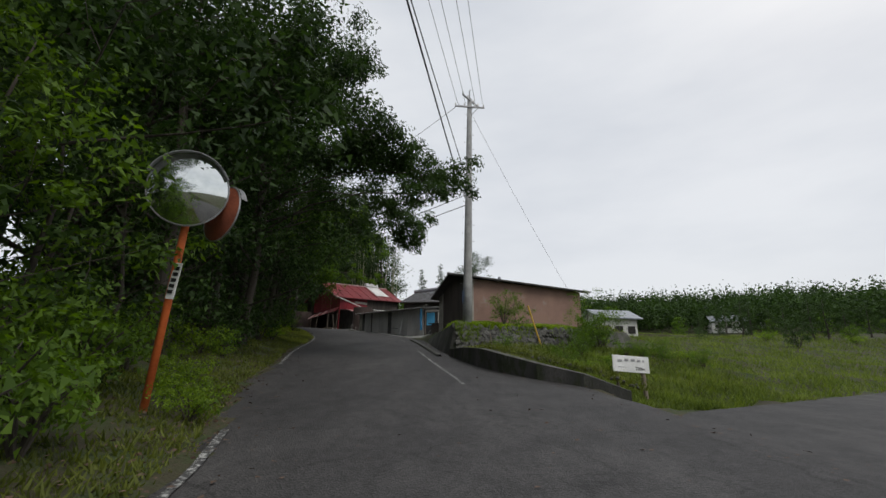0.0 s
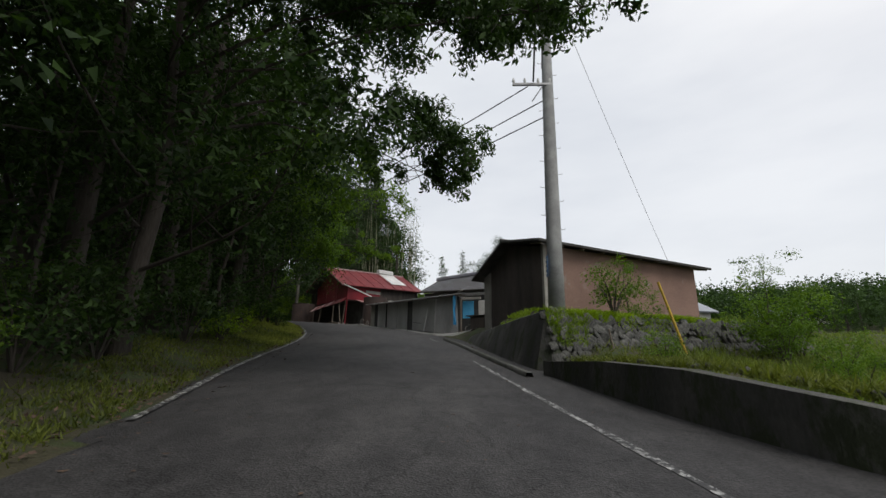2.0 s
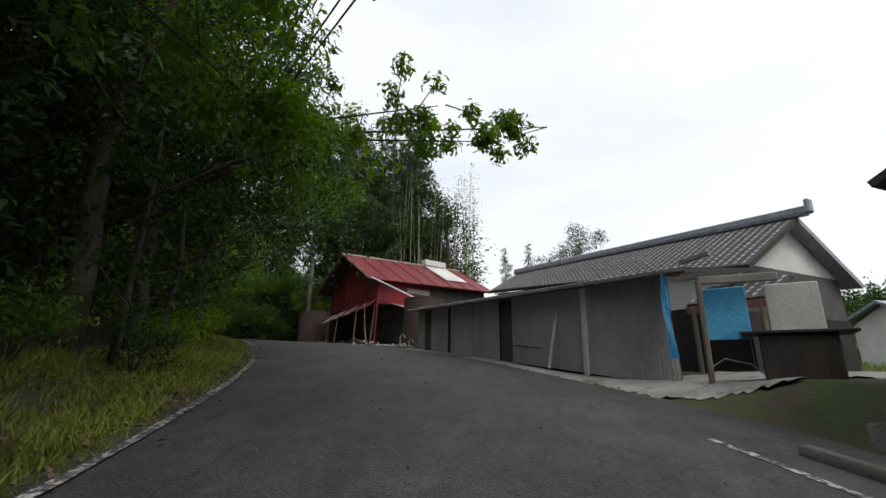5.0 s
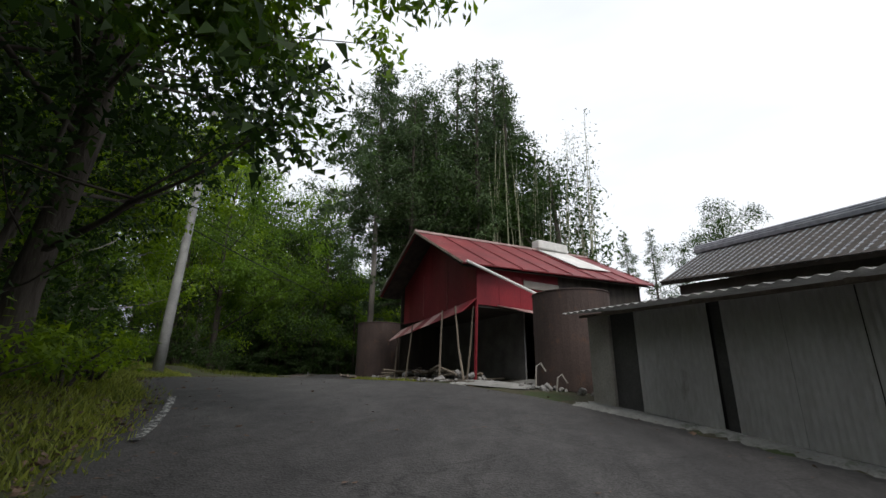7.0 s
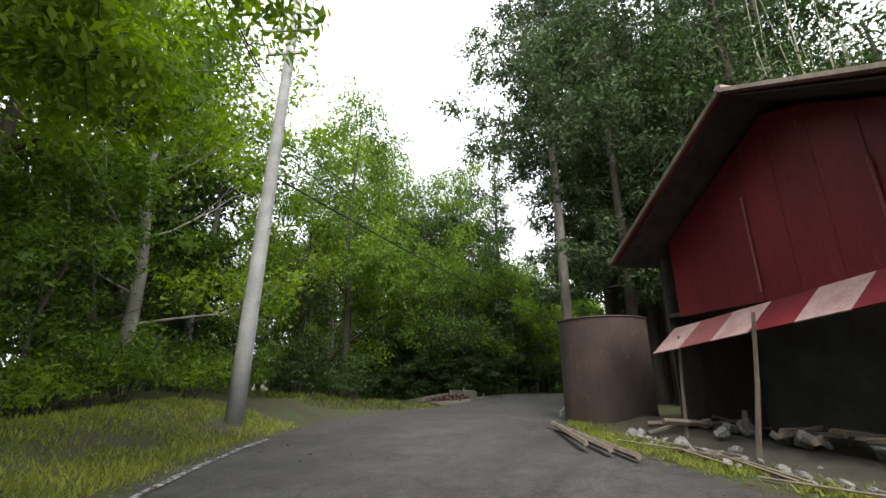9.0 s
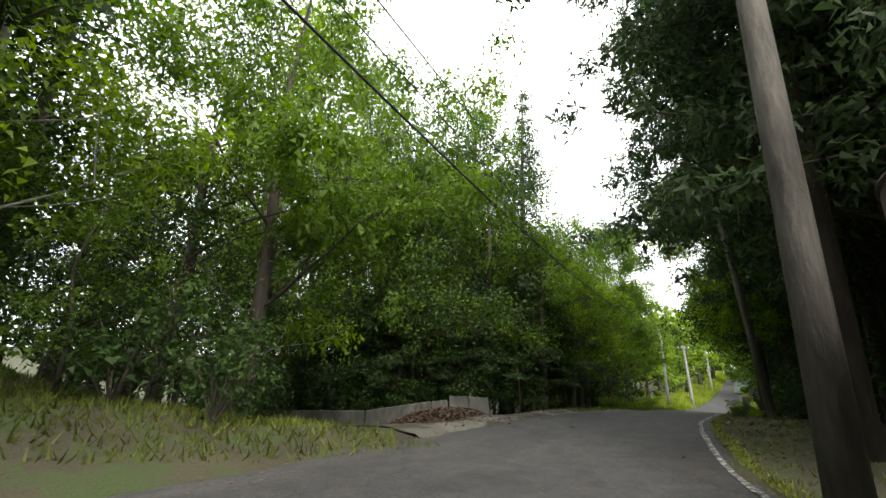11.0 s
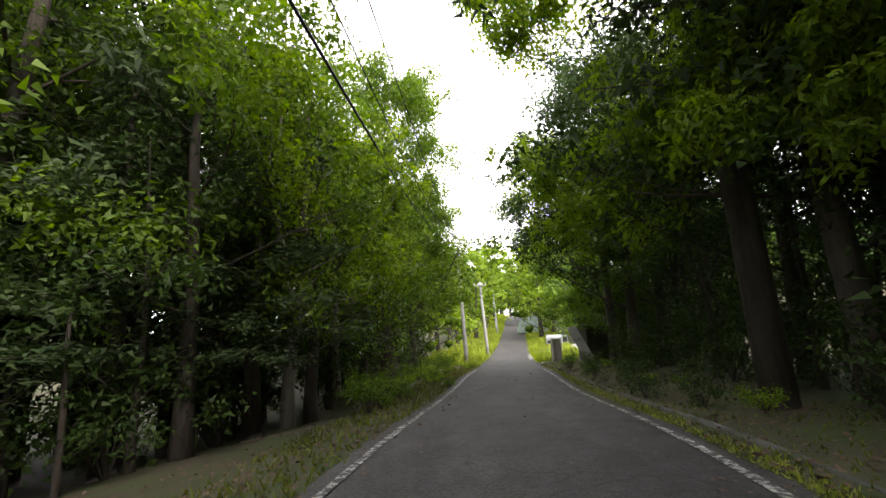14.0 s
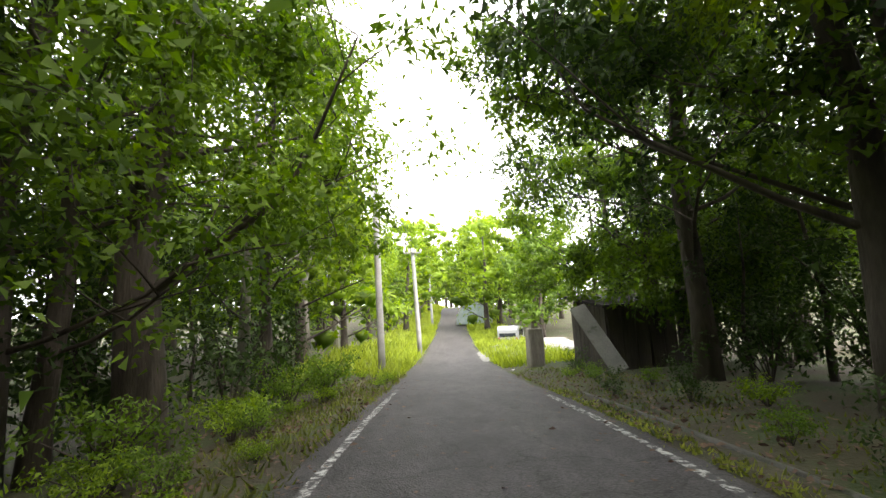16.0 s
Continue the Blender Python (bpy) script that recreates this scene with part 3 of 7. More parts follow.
# ---- retaining walls by the junction ----
def wall_ribbon(name, pts, base, top, thick, material, label, side=1, batter=0.12):
    """A solid wall along plan points with base and top heights; its visible face leans back."""
    bm = bmesh.new()
    rings = []
    P = [np.array(p, float) for p in pts]
    for i, p in enumerate(P):
        t = P[min(i + 1, len(P) - 1)] - P[max(i - 1, 0)]
        t /= np.linalg.norm(t)
        n = np.array((t[1], -t[0])) * side
        f0, f1, b1 = p, p + n * batter, p + n * (batter + thick)
        rings.append([bm.verts.new((*f0, base[i] - 0.4)), bm.verts.new((*(p + n * batter * 0.96), top[i] - 0.03)), bm.verts.new((*(f1 + n * 0.03), top[i])), bm.verts.new((*b1, top[i])), bm.verts.new((*b1, base[i] - 0.4))])
    for r0, r1 in zip(rings[:-1], rings[1:]):
        for k in range(5):
            bm.faces.new((r0[k], r1[k], r1[(k + 1) % 5], r0[(k + 1) % 5]))
    bm.faces.new(rings[0])
    bm.faces.new(rings[-1][::-1])
    bmesh.ops.recalc_face_normals(bm, faces=bm.faces)
    ob = link(name, bm, material)
    return tagged(ob, label, "retaining wall", kind="structure")


low_wall = wall_ribbon("retaining_wall", [(0.68, 19.0), (0.85, 18.4), (1.2, 16.8), (1.62, 15.0), (2.15, 13.4), (2.85, 12.1), (3.7, 11.3), (4.6, 10.95)],
            [1.45, 1.4, 1.25, 1.05, 0.85, 0.6, 0.35, 0.2], [1.66, 1.66, 1.68, 1.6, 1.38, 1.12, 0.88, 0.5], 0.3, WALL_CONCRETE, "dark stained concrete retaining wall curving round the corner")
stone_wall = wall_ribbon("stone_wall", [(-1.3, 31.4), (-1.05, 28.9), (-0.75, 26.3), (-0.4, 23.8), (-0.06, 21.4), (0.2, 19.75), (0.75, 19.5), (2.4, 20.5), (4.4, 21.7), (6.5, 22.8), (8.7, 23.7), (10.8, 24.5)], [2.65, 2.4, 2.15, 1.95, 1.7, 1.4, 1.4, 1.6, 1.7, 1.9, 2.1, 2.3], [2.72, 2.76, 2.8, 2.85, 2.88, 2.9, 2.9, 2.88, 2.86, 2.84, 2.82, 2.8], 0.35, WALL_CONCRETE, "dark lichened stone retaining wall under the shed", side=-1, batter=0.45)
stone_front = stone_wall
FACE_X, FACE_Y = [0.75, 2.4, 4.4, 6.5, 8.7, 10.8], [19.5, 20.5, 21.7, 22.8, 23.7, 24.5]
rnd = random.Random(5)


def rock_mesh(name, seed, size=(1, 1, 1)):
    r = random.Random(seed)
    bm = bmesh.new()
    bmesh.ops.create_cube(bm, size=0.86)
    for v in bm.verts:
        v.co *= 0.78 + 0.44 * r.random()
    bmesh.ops.bevel(bm, geom=bm.edges[:], offset=0.17, segments=1, affect='EDGES')
    for v in bm.verts:
        v.co = Vector((v.co.x * size[0], v.co.y * size[1], v.co.z * size[2])) * (0.93 + 0.14 * r.random())
    me = bpy.data.meshes.new(name)
    bm.to_mesh(me)
    bm.free()
    return me


STONES = [rock_mesh("stone", s, (1.25, 0.7, 1.0)) for s in range(6)]
for me_ in STONES:
    me_.materials.append(STONE)
for i in range(40):
    for j in range(7):
        u = 0.02 + i * 0.235 + rnd.random() * 0.1 + 0.12 * (j % 2)
        zb = 1.5 + 0.05 * u
        z = zb + 0.08 + j * 0.2 + rnd.uniform(-0.04, 0.04)
        if z > 2.84:
            continue
        back = 0.45 * (z - zb) / 1.4 + 0.07
        x = 0.78 + 0.86 * u
        x, y = x - 0.5 * back, float(np.interp(x, FACE_X, FACE_Y)) - 0.05 + 0.86 * back
        o = new("stone", rnd.choice(STONES))
        o.parent = stone_front
        q = rnd.choice((0.2, 0.26, 0.33)) + 0.07 * rnd.random()
        o.matrix_basis = Matrix.LocRotScale((x, y, z), Euler((-0.35 + rnd.uniform(-0.2, 0.2), rnd.uniform(-0.9, 0.9), 0.53 + rnd.uniform(-0.3, 0.3))), (q, q * 0.62, q * 0.85))
# crumbled crest along the top of the low wall
LOW = [(0.68, 19.0), (0.85, 18.4), (1.2, 16.8), (1.62, 15.0), (2.15, 13.4), (2.85, 12.1), (3.7, 11.3), (4.6, 10.95)]
LOW_TOP = [1.66, 1.66, 1.68, 1.6, 1.38, 1.12, 0.88, 0.5]
run = [0.0]
for k in range(7):
    run.append(run[-1] + math.dist(LOW[k], LOW[k + 1]))
for k in range(70):
    d0 = rnd.uniform(0.1, run[-1])
    x, y, zt = (float(np.interp(d0, run, col)) for col in ([p[0] for p in LOW], [p[1] for p in LOW], LOW_TOP))
    o = new("stone", rnd.choice(STONES))
    o.parent = low_wall
    q = rnd.uniform(0.05, 0.13)
    o.matrix_basis = Matrix.LocRotScale((x + 0.32 + rnd.uniform(-0.06, 0.2), y + rnd.uniform(0.0, 0.1), zt + 0.01), Euler((rnd.uniform(-0.5, 0.5), rnd.uniform(-0.5, 0.5), rnd.uniform(0, 6))), (q, q, q * 0.6))
# low kerb and gutter along the wall foot
strip("kerb", lambda i: right_offset(i) + 0.5, lambda i: right_offset(i) + 0.68, 0.09, DARK_CONCRETE, row_near(-3.4, 17.6), row_near(-6.4, 29), "low mossy concrete kerb at the wall foot", 0.02, "kerb", 0.11)

# ---- brown shed on the terrace ----
def brown_shed():
    U, V = np.array((0.911, 0.41)), np.array((-0.41, 0.911))
    C = np.array((1.78, 25.35))
    P = lambda u, v: tuple(C + U * u + V * v)
    e = empty("brown_shed", (*P(4, 2.3), 3.1), "brown plastered shed with board gable coloured dark as shadow and low tin roof", "shed")

    def L(p, z):
        return (p[0] - e.location.x, p[1] - e.location.y, z - e.location.z)

    def pr(poly, z0, z1):
        q = [L(p, 0)[:2] for p in poly]
        return prism(q, [z - e.location.z for z in z0], [z - e.location.z for z in z1])
    zf, zr, zb = 6.05, 6.62, 5.45
    n = 4
    part("front_wall", pr([P(0, 0), P(8.3, 0), P(8.3, 0.14), P(0, 0.14)], [2.9] * n, [6.0, 5.75, 5.77, 6.02]), BROWN_PLASTER, e, "faded reddish brown plaster")
    # dark gable wall, in boards; the dark tone paints its shadow
    for k in range(12):
        v0, v1 = 0.16 + k * 0.33, 0.16 + (k + 1) * 0.33 - 0.008
        t = lambda v: (zf + (zr - zf) * v / 2.3 if v < 2.3 else zr + (zb - zr) * (v - 2.3) / 2.7) - 0.12
        part("board", pr([P(0, v0), P(0.05, v0), P(0.05, v1), P(0, v1)], [2.9] * n, [t(v0), t(v0), t(v1), t(v1)]), SHADED_BOARD, e)
    part("pale_panel", pr([P(-0.03, 4.14), P(0.06, 4.14), P(0.06, 4.75), P(-0.03, 4.75)], [2.7] * n, [5.6, 5.6, 5.42, 5.42]), PALE_PANEL, e, "pale grey end panel")
    part("back_wall", pr([P(0, 4.6), P(8.3, 4.6), P(8.3, 4.75), P(0.07, 4.75)], [2.6] * n, [5.4] * n), BROWN_PLASTER, e)
    part("end_wall", pr([P(8.16, 0.14), P(8.3, 0.14), P(8.3, 4.6), P(8.16, 4.6)], [2.9] * n, [5.75, 5.75, 5.3, 5.3]), BROWN_PLASTER, e)
    part("corner_post", pr([P(-0.04, -0.04), P(0.1, -0.04), P(0.1, 0.1), P(-0.04, 0.1)], [2.9] * n, [6.0] * n), PALE_PANEL, e, "weathered grey corner post")
    drop = -0.28
    part("front_roof", slab(L(P(-0.5, -0.45), zf + 0.05), L(P(8.9, -0.45), zf + drop), L(P(8.9, 2.3), zr + drop), L(P(-0.5, 2.3), zr + 0.05), 0.09), SHED_ROOF, e)
    part("back_roof", slab(L(P(-0.5, 2.3), zr + 0.05), L(P(8.9, 2.3), zr + drop), L(P(8.9, 5.2), zb + drop), L(P(-0.5, 5.2), zb - 0.05), 0.09), SHED_ROOF, e)
    part("ridge_cap", tube([L(P(-0.55, 2.3), zr + 0.07), L(P(8.95, 2.3), zr + drop + 0.02)], 0.07, 6), SHED_ROOF, e)
    for k in range(10):
        u = -0.35 + k * 1.0
        part("rafter", tube([L(P(u, -0.4), zf - 0.12 + drop * (u + 0.5) / 9.4), L(P(u, 0.3), zf + 0.03 + drop * (u + 0.5) / 9.4)], 0.035, 4), OLD_WOOD, e)
    return e


brown_shed()

# ---- utility poles ----
def utility_pole(x, y, z, height, r0=0.2, r1=0.11, lean=(0, 0), arms=(), steps=True, label="grey concrete utility pole with steel cross arms", band=False, rz=0):
    e = empty("utility_pole", (x, y, z), label, "utility pole", "poles along the road", rz)
    tip = (lean[0], lean[1], height)
    at = lambda h: (lean[0] * h / height, lean[1] * h / height, h)
    part("shaft", tube([(0, 0, -0.3)] + [at(height * k / 6) for k in range(1, 7)], [r0 - (r0 - r1) * k / 6 for k in range(7)], 14), POLE_CONCRETE, e, smooth=True)
    for h, half, rot, *shift in arms:
        a = at(h)
        c, s = math.cos(rot), math.sin(rot)
        a = (a[0] + c * (shift or [0])[0], a[1] + s * (shift or [0])[0], a[2])
        part("cross_arm", box((half * 2, 0.08, 0.08), (a[0], a[1] - 0.14, a[2]), (0, 0, math.degrees(rot)), 0.005), STEEL, e, "galvanised cross arm")
        for q in (-0.95, -0.35, 0.35, 0.95):
            part("insulator", tube([(a[0] + c * q * half, a[1] - 0.14 + s * q * half, a[2] + 0.04), (a[0] + c * q * half, a[1] - 0.14 + s * q * half, a[2] + 0.12), (a[0] + c * q * half, a[1] - 0.14 + s * q * half, a[2] + 0.22)], [0.025, 0.05, 0.03], 8), WHITE_PAINT, e, "pale insulator")
        part("brace", tube([(a[0] + c * half * 0.6, a[1] - 0.14 + s * half * 0.6, a[2] - 0.03), (a[0], a[1] - 0.1, a[2] - 0.6)], 0.02, 5), STEEL, e)
    if band:
        part("top_pin", tube([at(height - 0.1), (lean[0], lean[1], height + 0.55), (lean[0] + 0.05, lean[1], height + 0.62)], 0.035, 6), STEEL, e)
    if steps:
        for k in range(int((height - 2.2) / 0.45)):
            a = at(2.0 + k * 0.45)
            sx = 1 if k % 2 else -1
            r = r0 - (r0 - r1) * a[2] / height
            part("step_bolt", tube([(a[0] + sx * r * 0.8, a[1], a[2]), (a[0] + sx * (r + 0.12), a[1], a[2]), (a[0] + sx * (r + 0.13), a[1], a[2] + 0.03)], 0.009, 4), STEEL, e)
    if band:
        plate = part("plate", box((0.02, 0.17, 0.62), (-r0 + 0.012, -0.05, 1.3), (0, 1, 0), 0.006), mat("blue_plate_paint", (0.1, 0.19, 0.34), (0.07, 0.13, 0.26), 3, 0.5), e, "faded blue plate with bars of writing")
        for k in range(4):
            part("writing_bar", box((0.006, 0.09, 0.06), (-r0 - 0.001, -0.05, 1.1 + k * 0.13), (0, 1, 0), 0), WHITE_PAINT, plate)
    return e


utility_pole(1.25, 21.45, 3.0, 12.9, 0.24, 0.13, (0.25, 0.35), [(12.3, 0.85, 0.1, 0.0), (12.75, 0.8, 0.9, 0.1), (7.4, 0.62, 0.0, -0.55)], band=True)
utility_pole(-24.05, 48.4, 4.75, 11.5, 0.2, 0.12, (0.16, 0.2), [(10.2, 0.8, 0.5), (9.4, 0.5, 0.5)], label="pale concrete utility pole beside the bend with cross arms")
utility_pole(-25.85, 93.7, 3.7, 6.8, 0.13, 0.1, (-0.2, 0), [], False, "slim pale utility pole in the sunlit verge")
utility_pole(-25.0, 103.5, 3.8, 6.0, 0.14, 0.1, (-0.3, 0), [(5.7, 0.5, 0)], False, "slim pale utility pole in the sunlit verge")
utility_pole(-24.6, 128, 5.2, 5.8, 0.14, 0.1, (-0.2, 0), [(5.4, 0.5, 0)], False, "far pale utility pole by the rising road")


def wire(a, b, sag, r=0.012, name="overhead_wire"):
    pts = []
    a, b = Vector(a), Vector(b)
    for k in range(17):
        u = k / 16
        p = a.lerp(b, u)
        p.z -= sag * 4 * u * (1 - u)
        pts.append(p)
    ob = link(name, tube(pts, r, 5), BLACK)
    return tagged(ob, "thin black overhead cable strung between poles", "cable", "overhead cables")


top1 = (1.5, 21.7, 15.3)
for q in (-0.7, -0.25, 0.3, 0.72):
    wire((top1[0] + q, 21.6, 15.5), (-6.8 + q * 1.6, -25, 14.5), 0.7)
wire((0.9, 21.5, 10.5), (-6.6, -25, 12.2), 0.5, 0.03)
wire((1.2, 21.5, 11.0), (-7.6, -25, 12.8), 0.5, 0.02)
for q, h in ((-0.6, 15.5), (-0.75, 10.45), (-0.3, 9.9), (-0.2, 9.35)):
    wire((1.5 + q, 21.7, h), (-24.1 + q, 48.2, 15.0 if h > 13 else 13.3), 1.3, 0.014 if h > 13 else 0.02)
wire((1.5, 21.6, 15.0), (9.0, 30.0, 6.0), 0.2, 0.008)
for q, h, r_ in ((0.0, 0.0, 0.026), (0.3, 0.45, 0.012), (0.75, 0.6, 0.012)):
    wire((-24.3 + q, 48.5, 10.7 + h), (-26.1 + q, 80, 10.0 + h), 0.55, r_)
    wire((-26.1 + q, 80, 10.0 + h), (-25.95 + q * 0.3, 93.7, 10.3 + h * 0.3), 0.15, r_)
    wire((-25.95 + q * 0.3, 93.7, 10.3 + h * 0.3), (-25.3 + q * 0.4, 103.5, 9.5 + h * 0.3), 0.1, 0.014)


# ---- traffic mirror ----
def traffic_mirror():
    e = empty("traffic_mirror", (-3.96, 6.0, 0.3), "orange post with two round convex traffic mirrors, leaning", "traffic mirror")
    part("post", tube([(-0.09, 0, -0.5), (0.28, -0.28, 2.72), (0.33, -0.31, 3.3)], 0.05, 12), ORANGE, e, "faded orange steel post", smooth=True)
    for c, aim, rad in (((0.38, -0.52, 3.14), (0.3, -1, -0.12), 0.5), ((0.62, 0.0, 2.96), (0.6, 0.95, -0.1), 0.42)):
        q = Vector(aim).to_track_quat('Z', 'Y').to_matrix().to_4x4()
        M = Matrix.Translation(c) @ q
        bm = bmesh.new()
        rings = []
        for j in range(9):
            a = j / 8 * 0.42
            rr, h = rad * math.sin(a) / math.sin(0.42), rad / math.sin(0.42) * (math.cos(a) - math.cos(0.42))
            if j == 0:
                rings.append([bm.verts.new((0, 0, h))])
            else:
                rings.append([bm.verts.new((rr * math.cos(k * math.pi / 16), rr * math.sin(k * math.pi / 16), h)) for k in range(32)])
        for k in range(32):
            bm.faces.new((rings[0][0], rings[1][k], rings[1][(k + 1) % 32]))
            for j in range(1, 8):
                bm.faces.new((rings[j][k], rings[j + 1][k], rings[j + 1][(k + 1) % 32], rings[j][(k + 1) % 32]))
        bm.transform(M)
        face = part("mirror", bm, MIRROR, e, "convex mirror glass", smooth=True)
        bm = tube([(rad * 1.02 * math.cos(k * math.pi / 16), rad * 1.02 * math.sin(k * math.pi / 16), -0.01) for k in range(33)], 0.012, 6)
        bm.transform(M)
        part("rim", bm, STEEL, face)
        bm = bmesh.new()
        bmesh.ops.create_cone(bm, cap_ends=True, segments=32, radius1=rad * 0.55, radius2=rad * 1.0, depth=0.1, matrix=Matrix.Translation((0, 0, -0.065)))
        bm.transform(M)
        part("back_shell", bm, ORANGE_BACK, face)
        bm = bmesh.new()
        prevr = None
        for k in range(13):
            a = math.pi * (0.12 + 0.76 * k / 12)
            r = [bm.verts.new((rad * 1.05 * math.cos(a), rad * 1.05 * math.sin(a), h)) for h in (0.0, 0.09)] + [bm.verts.new((rad * 1.07 * math.cos(a), rad * 1.07 * math.sin(a), h)) for h in (0.09, 0.0)]
            if prevr:
                for s in range(4):
                    bm.faces.new((prevr[s], r[s], r[(s + 1) % 4], prevr[(s + 1) % 4]))
            prevr = r
        bm.transform(M)
        part("visor", bm, STEEL, face, "grey hood over the mirror")
        part("bracket", tube([(0.38, -0.3, c[2]), tuple(Vector(c) - Vector(aim).normalized() * 0.1)], 0.022, 6), STEEL, e)
    plate = part("plate", box((0.13, 0.012, 0.5), (0.24, -0.27, 1.9), (0, 7, -10), 0.004), WHITE_PAINT, e, "narrow white plate with bars of writing")
    for k in range(5):
        part("writing_bar", box((0.08, 0.004, 0.05), (0.237 + 0.012 * (k - 2), -0.282, 1.75 + k * 0.08), (0, 7, -10), 0), BLACK, plate)
    return e


traffic_mirror()

# ---- signboard at the corner ----
def signboard():
    e = empty("signboard", (4.95, 11.6, 0.2), "weathered white signboard on two stubby wooden legs", "signboard", rz=14)
    board = part("board", box((1.1, 0.03, 0.42), (0, 0, 0.92), (-4, 3.5, 0), 0.006), WHITE_PAINT, e, "dirty white painted board")
    part("leg", tube([(-0.38, 0.05, -0.2), (-0.42, 0.05, 0.92)], 0.045, 8), OLD_WOOD, e)
    part("leg", tube([(0.42, 0.05, -0.25), (0.36, 0.05, 1.0)], 0.06, 8), OLD_WOOD, e)
    txt = bpy.data.curves.new("lettering", 'FONT')
    txt.body = "200m"
    txt.size = 0.13
    txt.extrude = 0.002
    t = new("lettering", txt)
    dg = bpy.context.evaluated_depsgraph_get()
    tm = bpy.data.meshes.new_from_object(t.evaluated_get(dg))
    bpy.data.objects.remove(t)
    tm.materials.clear()
    tm.materials.append(BLACK)
    o = new("lettering", tm)
    o.parent = board
    o.matrix_basis = pose(0.1, -0.03, 0.765, 86, 3.5, 0)
    o["label"] = "dark hand-painted distance"
    for k, (x, z, w, h) in enumerate(((-0.34, 1.02, 0.13, 0.1), (-0.14, 1.03, 0.12, 0.1), (0.05, 1.02, 0.12, 0.1), (0.23, 1.0, 0.1, 0.1), (0.37, 0.99, 0.05, 0.1), (-0.3, 0.85, 0.22, 0.03))):
        part("writing_bar", box((w, 0.005, h * 0.55), (x, -0.022, z), (-4, 3.5, 0), 0), STEEL, board)
    return e


signboard()
yp = empty("marker_pole", (5.05, 22.0, 1.95), "leaning yellow marker pole by the stone wall", "pole")
part("shaft", tube([(0, 0, -0.2), (-0.66, -0.1, 2.0)], 0.04, 8), YELLOW, yp)
stake = empty("wooden_stake", (1.5, 20.25, 1.7), "thin leaning grey wooden stake", "stake")
part("stick", tube([(0.9, -0.05, -0.3), (0.72, -0.05, 0.75)], 0.02, 6), OLD_WOOD, stake)

# ---- tin-walled storehouse along the road ----
def tin_store():
    A, B = np.array((-1.4, 34.0)), np.array((-8.15, 43.6))
    U = (B - A) / np.linalg.norm(B - A)
    N = np.array((U[1], -U[0]))          # away from the road
    LEN, ROOF = 12.25, 11.74
    e = empty("tin_storehouse", (*(A + U * 5), 3.3), "long grey tin-walled lean-to storehouse with sagging eaves", "storehouse")
    ex, ey, ez = e.location
    W = lambda u, n, z: (A[0] + U[0] * u + N[0] * n - ex, A[1] + U[1] * u + N[1] * n - ey, z - ez)
    zb = lambda u: 2.85 + 1.1 * u / ROOF
    zt = lambda u: 5.22 + 0.5 * u / ROOF
    # near sheet leans out and is corrugated
    part("corrugated_sheet", corrugated(W(0.06, 0.05, zb(0) + 0.12), W(2.35, -0.1, zb(2.3) + 0.12), W(2.4, 0.05, zt(2.4) - 0.02), W(0.26, 0.1, zt(0)), 0.088, 0.024), CORRUGATED, e, "grey corrugated sheet leaning outwards")
    part("sheet_edge", slab(W(2.3, -0.14, zb(2.3)), W(2.55, -0.02, zb(2.5)), W(2.58, 0.04, zt(2.5)), W(2.34, 0.0, zt(2.3)), 0.03), CORRUGATED, e, "pale sheet edge")
    # wall panels
    spans = [(2.45, 3.5, GREY_TIN), (3.5, 5.5, GREY_TIN), (5.5, 6.15, DARK_TIN), (6.15, 9.35, GREY_TIN), (9.35, 9.55, DARK_TIN), (9.55, 11.0, GREY_TIN), (11.0, 11.65, DARK_TIN), (11.65, LEN, PALE_PANEL)]
    for k, (a, b, m) in enumerate(spans):
        inset = 0.06 if m is DARK_TIN else 0.0
        if m is GREY_TIN:
            n = max(1, round((b - a) / 0.9))
            for j in range(n):
                u0, u1 = a + (b - a) * j / n + 0.004, a + (b - a) * (j + 1) / n - 0.004
                part("wall_panel", corrugated(W(u0, 0.1 + 0.008 * (j % 2), zb(u0) + 0.1), W(u1, 0.1 + 0.008 * (j % 2), zb(u1) + 0.1), W(u1, 0.1 + 0.008 * (j % 2), zt(u1)), W(u0, 0.1 + 0.008 * (j % 2), zt(u0)), 0.075, 0.006), GREY_TIN, e)
        else:
            p = [W(a, 0.1 + inset, 0)[:2], W(b, 0.1 + inset, 0)[:2], W(b, 0.16 + inset, 0)[:2], W(a, 0.16 + inset, 0)[:2]]
            part("wall_post" if m is DARK_TIN else "end_panel", prism(p, [zb(a) - ez, zb(b) - ez, zb(b) - ez, zb(a) - ez], [zt(a) - ez, zt(b) - ez, zt(b) - ez, zt(a) - ez]), m, e)
    part("rail", tube([W(4.2, 0.07, zb(4) + 0.62), W(5.4, 0.07, zb(5.3) + 0.62)], 0.02, 4), DARK_TIN, e)
    # added near-black backing; its colour stands in for the unlit inside
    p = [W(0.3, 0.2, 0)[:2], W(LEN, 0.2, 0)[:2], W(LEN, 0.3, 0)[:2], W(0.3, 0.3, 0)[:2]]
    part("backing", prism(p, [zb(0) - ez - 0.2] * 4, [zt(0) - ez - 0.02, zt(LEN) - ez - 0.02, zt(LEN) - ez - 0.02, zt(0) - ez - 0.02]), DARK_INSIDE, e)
    p = [W(LEN - 0.06, 0.3, 0)[:2], W(LEN, 0.3, 0)[:2], W(LEN, 3.2, 0)[:2], W(LEN - 0.06, 3.2, 0)[:2]]
